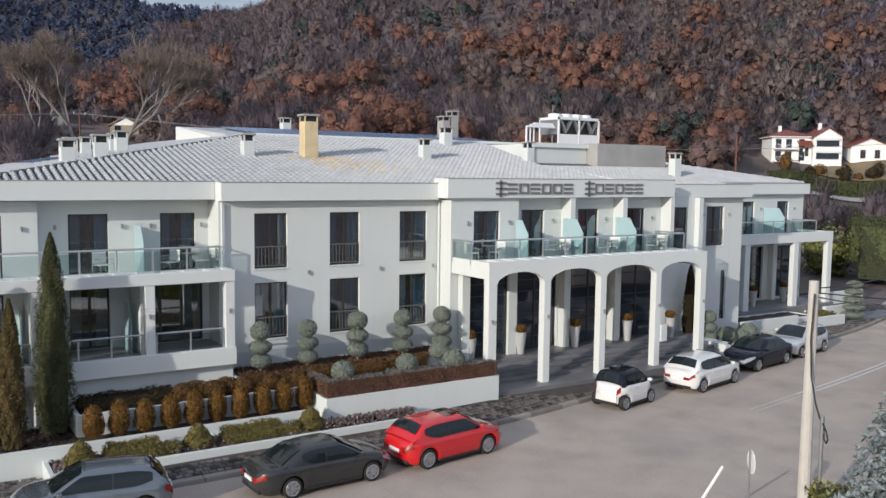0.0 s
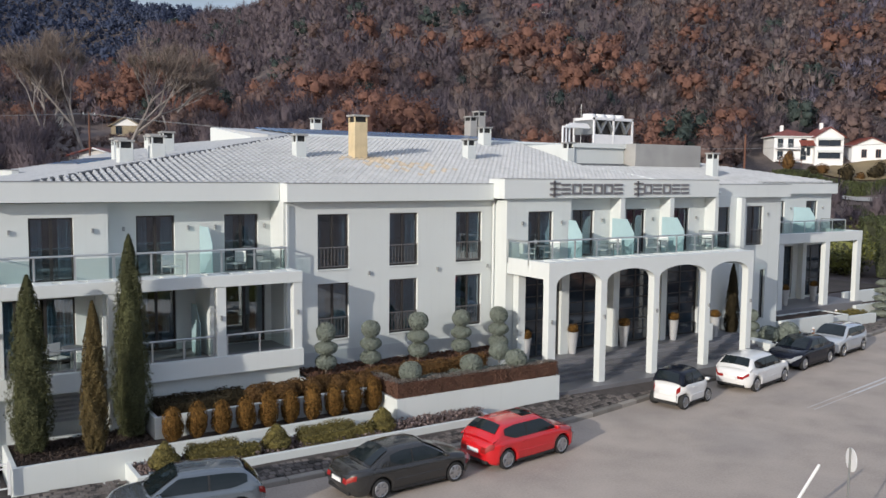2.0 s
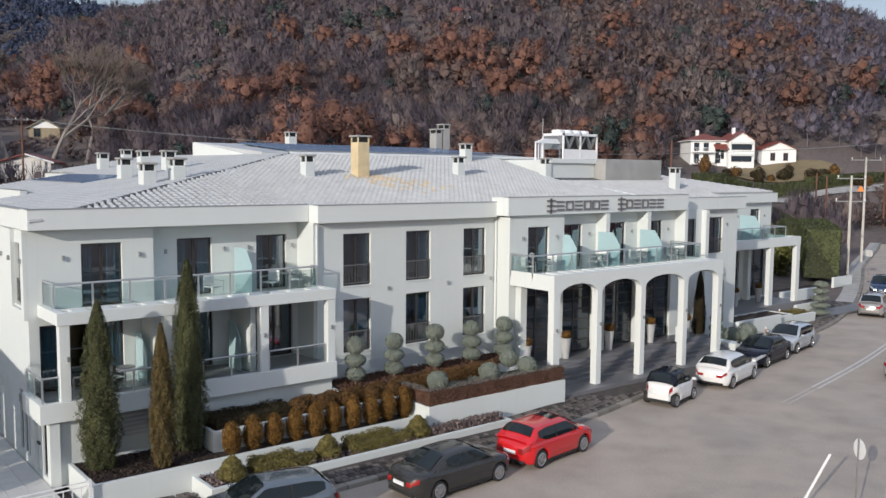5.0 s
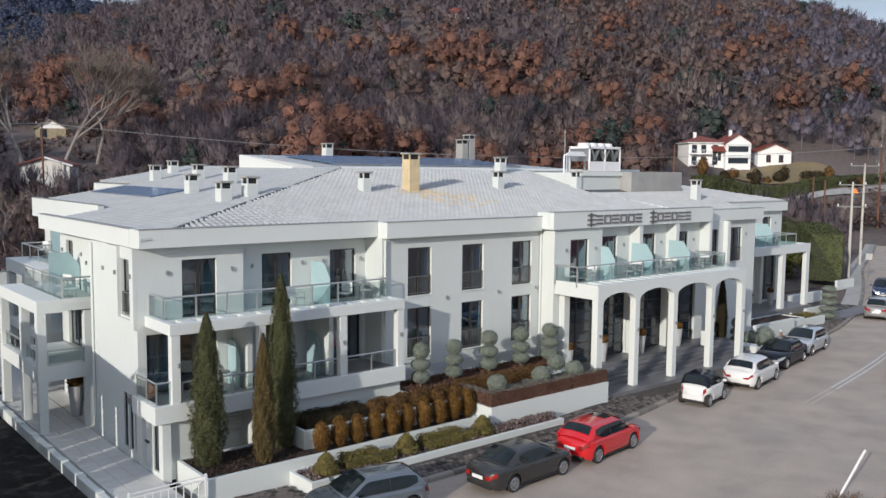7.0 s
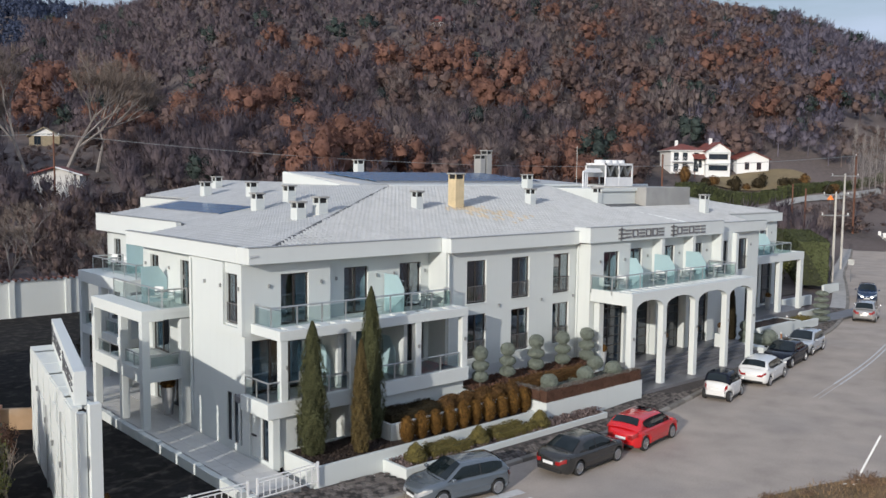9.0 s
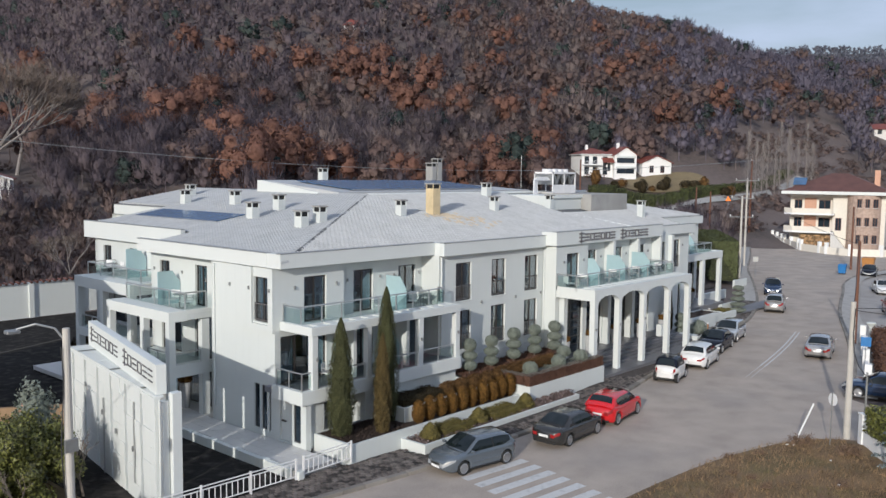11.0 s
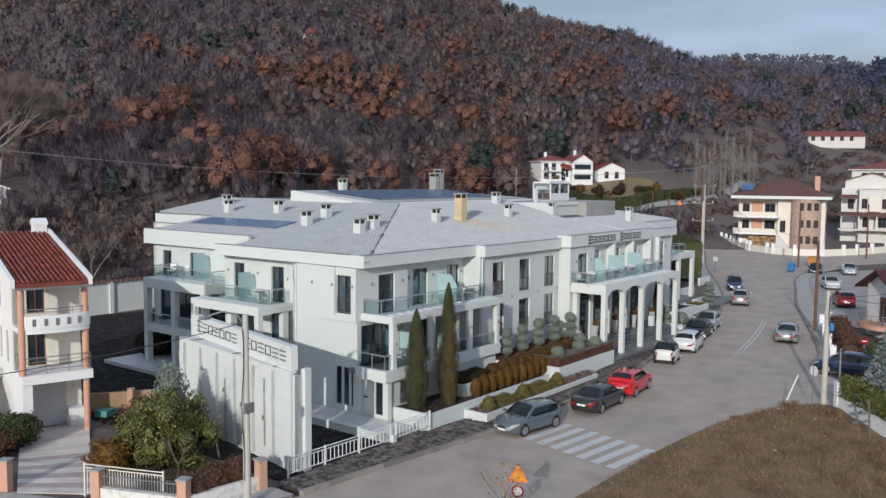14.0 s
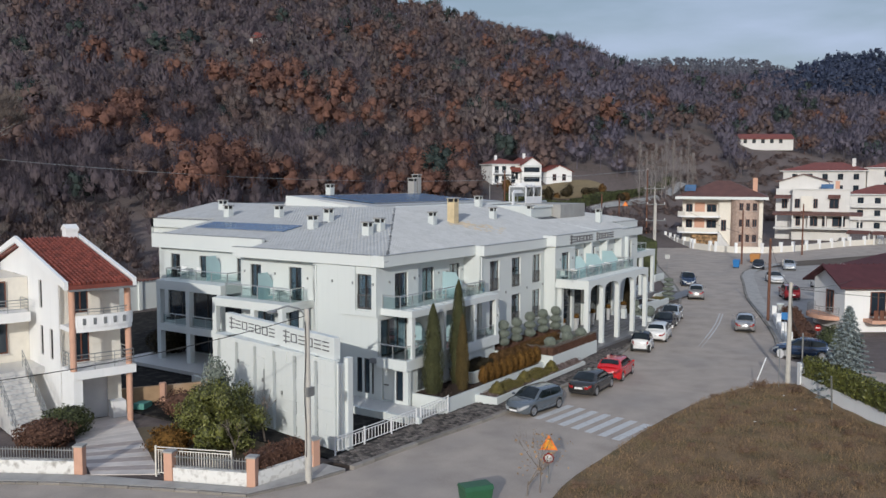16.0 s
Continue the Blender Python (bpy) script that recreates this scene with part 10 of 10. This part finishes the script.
def cleared(x, y):
    """Where no wood grows: the street side, gardens and the villa's lawn."""
    if (y < 62 and x < 64) or (y < 77 and x < 20):
        return True
    if x > 60 and y < (58 if x < 90 else 40 + (x - 68) * 0.445) and land(x, y) < (9 if x < 110 else 0.8):
        return True
    if ((x - 155) / 22) ** 2 + ((y - 94) / 9) ** 2 < 1:
        return True
    if math.hypot(x - 149, y - 106) < 11 or math.hypot(x - 21, y - 127) < 8 or math.hypot(x - 41, y - 197) < 8 or math.hypot(x - 28, y - 207) < 8 or math.hypot(x - 292, y - 82) < 14:
        return True
    if 79 < y < 89 and 112 < x < 205:
        return True
    k = min(1.0, max(0.0, ((x - 147) * -40 + (y - 106) * -28) / 2384))          # open ground before the villa
    if math.hypot(x - 147 + 40 * k, y - 106 + 28 * k) < 10:
        return True
    return False


def open_slope(deg, r):
    """The scrubby clearing on the lower slope round the villa and east of it."""
    if 120 < r <= 205 and deg < 33 and r * math.sin(radians(deg)) < 40 + (r * math.cos(radians(deg)) - 68) * 0.445:
        return True
    if 9 < deg < 17 and 200 < r < 296:                         # low growth below the house on the slope
        return True
    return 11.5 < deg < 25.5 and 168 < r < 262 + 22 * math.sin(deg * 0.7)


r = 62.0
while r < 1720:
    gap = 4.6 if r < 130 else 5.6 if r < 230 else 6.8 if r < 400 else 8.6 if r < 660 else 11.0 if r < 860 else 17.0
    lo, hi = (5, 100) if r < 190 else (-6, 89) if r < 660 else (-4, 89) if r < 860 else (4, 27)
    n = int(radians(hi - lo) * r / gap)
    for k in range(n):
        az = radians(lo + (hi - lo) * (k + FR.uniform(0, 1)) / n)
        q = r + FR.uniform(-0.5, 0.5) * gap
        x, y = q * math.cos(az), q * math.sin(az)
        deg = math.degrees(az)
        if cleared(x, y) or (660 < r < 860 and 12 < deg < 74) or (860 < r < 1150):
            continue
        z = land(x, y)
        near = r < 210
        tone = noise.noise((x / 38, y / 38, 7.0)) + 0.6 * noise.noise((x / 13, y / 13, 2.0))
        u = FR.uniform(0, 1)
        if deg > 71 and r < 116 and u > 0.3:                    # thin growth round the sheds
            plant("scrub", x, y, z, FR.uniform(1.5, 2.5), FR.uniform(0.7, 1.1), near)
            plant("scrub", x + 2.2, y + 1.4, z, FR.uniform(1.2, 2.0), FR.uniform(0.6, 1.0), near)
            plant("dusk" if u > 0.7 else "scrub", x - 1.5, y + 2.0, z, FR.uniform(1.3, 2.3), FR.uniform(0.7, 1.1), near)
            continue
        if 76.3 < deg < 83 and r < 204:                         # low growth before the sheds on the slope
            plant("scrub", x, y, z, FR.uniform(1.3, 2.4), FR.uniform(0.4, 0.7), near)
            continue
        if z < 7 and r < 175 or open_slope(deg, q):             # scrub and bare trees at the foot
            if open_slope(deg, q) and u > 0.06:
                for dx, dy in ((0, 0), (2.4, 1.2), (-1.5, 2.6)):
                    plant("scrub", x + dx, y + dy, land(x + dx, y + dy), FR.uniform(1.5, 2.7), FR.uniform(0.35, 0.55), True)
            elif u < 0.62:
                plant("scrub", x, y, z, FR.uniform(1.3, 2.4), FR.uniform(0.7, 1.1), near)
            elif u < 0.97:
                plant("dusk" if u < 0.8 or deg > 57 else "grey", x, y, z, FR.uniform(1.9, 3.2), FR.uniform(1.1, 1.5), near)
            else:
                plant("rust", x, y, z, FR.uniform(1.4, 2.2), 1.0, near)
            continue
        size = FR.uniform(2.7, 4.4) * (1.0 if r < 400 else 1.2 if r < 660 else 1.5 if r < 860 else 1.9)
        warm = 0.22 - 0.0026 * max(0, z - 25) + 0.75 * tone - 0.0010 * max(0, r - 230) - (0.22 if deg < 26 else 0.10 if deg > 48 else 0)
        # Distance and bearing pick the haze-tinted kinds.
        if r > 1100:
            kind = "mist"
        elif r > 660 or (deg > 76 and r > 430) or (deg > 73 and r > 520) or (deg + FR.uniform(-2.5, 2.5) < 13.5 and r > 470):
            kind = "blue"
        elif u < warm * 0.72:
            kind = "rust"
        elif u < warm * 0.72 + (0.36 if deg < 44 else 0.26 if deg < 57 else 0.12):
            kind = "brown"
        elif u > 0.965:
            kind = "green"
        else:
            # Bearing deals darker twigs to the west slope, paler to the east.
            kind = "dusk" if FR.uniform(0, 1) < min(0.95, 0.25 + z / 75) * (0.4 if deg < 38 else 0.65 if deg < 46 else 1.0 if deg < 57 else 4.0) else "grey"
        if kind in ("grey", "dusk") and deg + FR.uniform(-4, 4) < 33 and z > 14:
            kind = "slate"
        if kind == "rust" and z < 60:
            size *= FR.uniform(1.0, 1.35)
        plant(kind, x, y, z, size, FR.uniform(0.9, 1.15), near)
    r += gap * 0.92
for k in range(12):                                            # bushes before the white cottage
    x, y = 12.5 + 1.3 * k + FR.uniform(-0.5, 0.5), 117.5 - 0.45 * k + FR.uniform(-1.2, 1.2)
    plant("scrub" if k % 3 else "dusk", x, y, land(x, y), FR.uniform(1.9, 2.9), FR.uniform(0.9, 1.25), True)
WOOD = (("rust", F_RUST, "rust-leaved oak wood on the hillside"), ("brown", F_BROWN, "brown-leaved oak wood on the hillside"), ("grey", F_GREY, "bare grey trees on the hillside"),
        ("dusk", F_DUSK, "bare trees on the hillside, haze-tinted purplish brown"), ("slate", F_SLATE, "bare trees on the east slope, haze-tinted slate grey"), ("green", F_GREEN, "scattered dark evergreens on the hillside"), ("scrub", F_SCRUB, "tangled leafless scrub at the foot of the hill"),
        ("blue", F_BLUE, "pine wood on the far ridges, tinted blue for haze"), ("mist", F_MIST, "wood on the farthest ridge, paled grey-blue for haze"))
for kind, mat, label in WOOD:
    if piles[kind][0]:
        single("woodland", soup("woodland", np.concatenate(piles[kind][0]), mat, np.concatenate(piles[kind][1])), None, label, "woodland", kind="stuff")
piles.clear()
# single large bare trees
for x, y, h, sd in ((25, 150, 25, 21), (30.5, 150, 26, 22), (37.5, 154, 23, 23), (18, 150, 22, 24), (-4, 78, 9, 25), (4, 84, 8.5, 26), (-12, 80, 9, 27), (9, 92, 9, 28), (13, 82, 8, 29), (1, 81, 8, 31), (-18, 82, 10, 32)):
    bare_tree("bare_tree", "large leafless tree with spreading pale branches", x, y, land(x, y), h, sd, 6, 0.015 * h, 0.52, PALE_BARK, 6500 if h > 13 else 2600, TWIGS)
for k in range(11):
    x, y = 172.0 + 2.6 * k + random.uniform(-1, 1), 81.5 - 0.5 * k + random.uniform(-1, 1)
    h = random.uniform(11, 18)
    pt = thing("poplar", "tall slender leafless poplar", "tree", "poplars", at=pose(x, y, land(x, y)))
    bm = bmesh.new()
    tube(bm, (0, 0, -0.3), (0.1, 0, h), 0.10, 0.02, 6)
    part("trunk", finish(bm), PALE_BARK, pt)
    rng = np.random.default_rng(300 + k)
    m = 420
    f = rng.uniform(0.12, 0.97, m)
    a = rng.uniform(0, 6.283, m)
    rad = (0.15 + 1.0 * np.sin(np.pi * np.minimum(1, f * 1.1)) ** 0.8) * rng.uniform(0, 1, m)
    p = np.stack([rad * np.cos(a), rad * np.sin(a), f * h], 1)
    d = np.stack([np.cos(a) * 0.3, np.sin(a) * 0.3, np.ones(m)], 1)
    sd = np.cross(d, rng.normal(0, 1, (m, 3)))
    sd /= np.linalg.norm(sd, axis=1, keepdims=True)
    part("twig_crown", soup("twig_crown", np.stack([p - sd * 0.022, p + sd * 0.022, p + d * rng.uniform(0.8, 1.8, (m, 1))], 1), PALE_BARK), None, pt)


# lawn, hedge and lane below the villa
def patch(name, label, mat, cx, cy, rx, ry, turn, lift, kind="structure", cat="lawn"):
    verts, faces = [], []
    n, m = 10, 36
    c, s = math.cos(radians(turn)), math.sin(radians(turn))
    for i in range(n + 1):
        for j in range(m):
            a = 2 * math.pi * j / m
            u, v = rx * i / n * math.cos(a), ry * i / n * math.sin(a)
            x, y = cx + u * c - v * s, cy + u * s + v * c
            verts.append((x, y, land(x, y) + lift))
    for i in range(n):
        for j in range(m):
            k = (j + 1) % m
            faces.append((i * m + j, (i + 1) * m + j, (i + 1) * m + k, i * m + k))
    single(name, array_mesh(name, verts, faces, mat, True), None, label, cat, kind=kind)


lane = smooth_line([(112, 92), (128, 88.5), (135, 86.5), (150, 83.2), (165, 81.2), (185, 80.5), (205, 81)])
bm = bmesh.new()
edge_a, edge_b = offset(lane, 1.1), offset(lane, -1.1)
va = [bm.verts.new((*p, land(*p) + 0.35)) for p in edge_a]
vb = [bm.verts.new((*p, land(*p) + 0.35)) for p in edge_b]
for i in range(len(va) - 1):
    bm.faces.new((vb[i], vb[i + 1], va[i + 1], va[i]))
single("lane", bm, CONCRETE, "pale lane climbing past the villa", "road", kind="structure")
for (ax, ay), (bx, by) in list(zip(lane, lane[1:]))[4:-1:2]:
    L = math.hypot(bx - ax, by - ay) * 2.0
    z = land(ax, ay)
    hedge("hedge", "clipped dark green hedge along the lane", 0, L, 2.2, 4.4, -0.8, 3.1, L_HEDGE, 0.3, 22, bump=0.15).matrix_basis = pose(ax, ay, z, 0, 0, math.degrees(math.atan2(by - ay, bx - ax)))

patch("lawn", "tan winter lawn on the slope below the villa", surface("tan_lawn", (0.20, 0.155, 0.085), 0.95, vary=0.3, scale=0.3, fine=5), 156, 94.5, 13, 5.5, -22, 0.35)
# dry grass on the field by the road
def field(n=100000):
    rng = np.random.default_rng(91)
    p = np.stack([rng.uniform(-22, 19, n), rng.uniform(-4, 16.9, n)], 1)
    fe = sorted(field_edge)
    fx, fy = np.array([q[0] for q in fe]), np.array([q[1] for q in fe])
    edge = np.interp(p[:, 0], fx, fy)
    keep = (p[:, 1] < edge - 0.15) & (p[:, 0] > -18) & ((p[:, 0] - 17.6) * 0.622 - (p[:, 1] - 11.9) * 0.783 < -0.2)
    p = p[keep]
    q = np.column_stack([p, mound(p[:, 0], p[:, 1])])
    d = rng.normal(0, 0.45, q.shape) + np.array([0, 0, 1.0])
    d /= np.linalg.norm(d, axis=1, keepdims=True)
    sd = np.cross(d, rng.normal(0, 1, q.shape))
    sd /= np.linalg.norm(sd, axis=1, keepdims=True)
    ln = rng.uniform(0.06, 0.24, (len(q), 1)) * (1 + 0.8 * (rng.uniform(0, 1, (len(q), 1)) > 0.93))
    w = rng.uniform(0.006, 0.02, (len(q), 1))
    return np.stack([q - sd * w, q + sd * w, q + d * ln], 1)


def mound(x, y):
    return 0.10 + 0.10 * np.sin(x * 0.55 + 1) * np.sin(y * 0.48) + 0.05 * np.sin(x * 1.7 + y * 1.3)


bm = bmesh.new()
fe = sorted(field_edge)
cols_ = [(x, y) for x, y in fe if x > -18][::2]
rows_ = []
for x, ye in cols_:
    col = []
    for j in range(25):
        y = ye - (ye + 6) * j / 24
        zz = float(mound(x, y)) if j else 0.0
        col.append(bm.verts.new((x, y, zz if j != 1 else zz * 0.8)))
    rows_.append(col)
for a, b in zip(rows_, rows_[1:]):
    for j in range(24):
        bm.faces.new((a[j], a[j + 1], b[j + 1], b[j]))
bmesh.ops.recalc_face_normals(bm, faces=bm.faces)
for f in bm.faces:
    f.smooth = True
    if f.normal.z < 0:
        f.normal_flip()
single("field", bm, FIELD, "rough field of dry brown grass at the roadside", "field", kind="structure")
single("grass", soup("grass", field(), DRYGRASS), None, "dry brown and olive grass blades", "grass", kind="stuff")
LEAF_SEED[0] += 1
patch("lawn", "rough green and brown garden lawn beside the laurel", LAWN, -11.5, 35.2, 5.2, 3.0, -62, 0.075)

# clipped shrubs in the villa's garden
for k in range(16):
    x, y = 139 + 1.75 * k + random.uniform(-0.6, 0.6), 101.5 - 1.25 * k + random.uniform(-2.5, 1.0)
    r = random.uniform(0.7, 1.4)
    bush("garden_shrub", "small dark evergreen garden shrub below the villa", x, y, land(x, y), (r, r, r * (1.6 if k % 4 == 0 else 0.9)), L_DARK if k % 3 else L_BRONZE, 260, 0.3, 0.12, "villa shrubs")

# weeds, brush and litter on the field
wr = np.random.default_rng(63)
tufts = []
for k in range(170):
    x, y = wr.uniform(-17, 17.5), wr.uniform(-2, 16)
    edge = np.interp(x, [q[0] for q in fe], [q[1] for q in fe])
    if y > edge - 0.5 or (x - 17.6) * 0.622 - (y - 11.9) * 0.783 > -0.8:
        continue
    rad = wr.uniform(0.2, 0.55) * (1.5 if math.hypot(x - 15.6, y - 13.2) < 2.2 else 1)
    proto = BARE[True][wr.integers(6)][0]
    tufts.append((proto * np.array([rad, rad, rad * 0.55]) + np.array([x, y, float(mound(x, y)) + rad * 0.35])).astype(np.float32))
single("weeds", soup("weeds", np.concatenate(tufts), surface("dead_weeds", (0.182, 0.119, 0.078), 0.95, vary=0.3, scale=0.5, island=0.5)), None, "tangled dead brown weeds on the field", "weeds", kind="stuff")
for x, y in ((15.4, 14.4), (11.9, 11.0), (7.6, 12.2), (14.6, 12.2)):
    bm = bmesh.new()
    box(bm, -0.07, 0.07, -0.04, 0.04, 0, 0.03)
    single("litter", finish(bm, 0.02), PLATE, "scrap of crumpled white litter on the grass", "litter", "litter on the field", at=pose(x, y, float(mound(x, y)) + 0.12, wr.uniform(-20, 20), 10, wr.uniform(0, 360)))

# ---- stone setts of the pavement, laid in rows along the kerb ----
pav = thing("pavement_setts", "dark grey stone setts with pale worn patches", "pavement", kind="structure")
bm = bmesh.new()
box(bm, -0.105, 0.105, -0.095, 0.095, 0, 0.03)
sett_me = mesh_of("sett", finish(bm, 0.012), SETT)
bits_v, bits_f = [], []
quad_tpl = [(-0.105, -0.095, 0.0), (0.105, -0.095, 0.0), (0.105, 0.095, 0.0), (-0.105, 0.095, 0.0), (-0.092, -0.082, 0.028), (0.092, -0.082, 0.028), (0.092, 0.082, 0.028), (-0.092, 0.082, 0.028)]
srng = random.Random(8)
count = 0
line = offset(north, 0.36)
for (ax, ay), (bx, by), (ix, iy) in zip(line, line[1:], inner):
    seg = Vector((bx - ax, by - ay))
    n = max(1, int(seg.length / 0.225))
    ang = math.atan2(seg.y, seg.x)
    nx, ny = -seg.y / seg.length, seg.x / seg.length
    if ax > 60:
        break
    for k in range(n):
        px, py = ax + seg.x * (k + 0.5) / n, ay + seg.y * (k + 0.5) / n
        row = 0
        while True:
            x = px + nx * (0.205 * row) + (0.11 * seg.x / seg.length if row % 2 else 0)
            y = py + ny * (0.205 * row) + (0.11 * seg.y / seg.length if row % 2 else 0)
            slope = (0.15 * min(1, max(0, (x - 3) / 3)) + 0.07 * min(1, max(0, (x - 15.4) / 3))) * (1 if x < 30 else max(0, (34 - x) / 4))
            lim = 27.45 if x < -0.35 else 27.12 if x < 2.85 else 25.64 if x < 15.3 else 26.46 if x < 19.4 else 26.82 if x < 34 else 27.8 if x < 39.2 else 30.7 if x < 44 else py + 2.4
            if y > lim or row > 22:
                break
            row += 1
            x, y = x + srng.uniform(-0.02, 0.02), y + srng.uniform(-0.018, 0.018)
            z = 0.137 + 0.205 * row * slope + srng.uniform(-0.006, 0.006)
            if 11.5 < x < 22 and count < 300:
                ob = part("sett", sett_me, None, pav)
                ob.matrix_basis = pose(x, y, z, math.degrees(math.atan(slope)) + srng.uniform(-2, 2), srng.uniform(-2, 2), math.degrees(ang) + srng.uniform(-6, 6))
                count += 1
            else:
                a = ang + srng.uniform(-0.1, 0.1)
                c, s = math.cos(a), math.sin(a)
                b0 = len(bits_v)
                bits_v += [(x + c * u - s * v, y + s * u + c * v, z + w + v * slope) for u, v, w in quad_tpl]
                bits_f += [(b0 + 4, b0 + 5, b0 + 6, b0 + 7)] + [(b0 + i, b0 + (i + 1) % 4, b0 + 4 + (i + 1) % 4, b0 + 4 + i) for i in range(4)]
rest = part("setts", array_mesh("setts", bits_v, bits_f, SETT), None, pav)
rest["kind"] = "stuff"
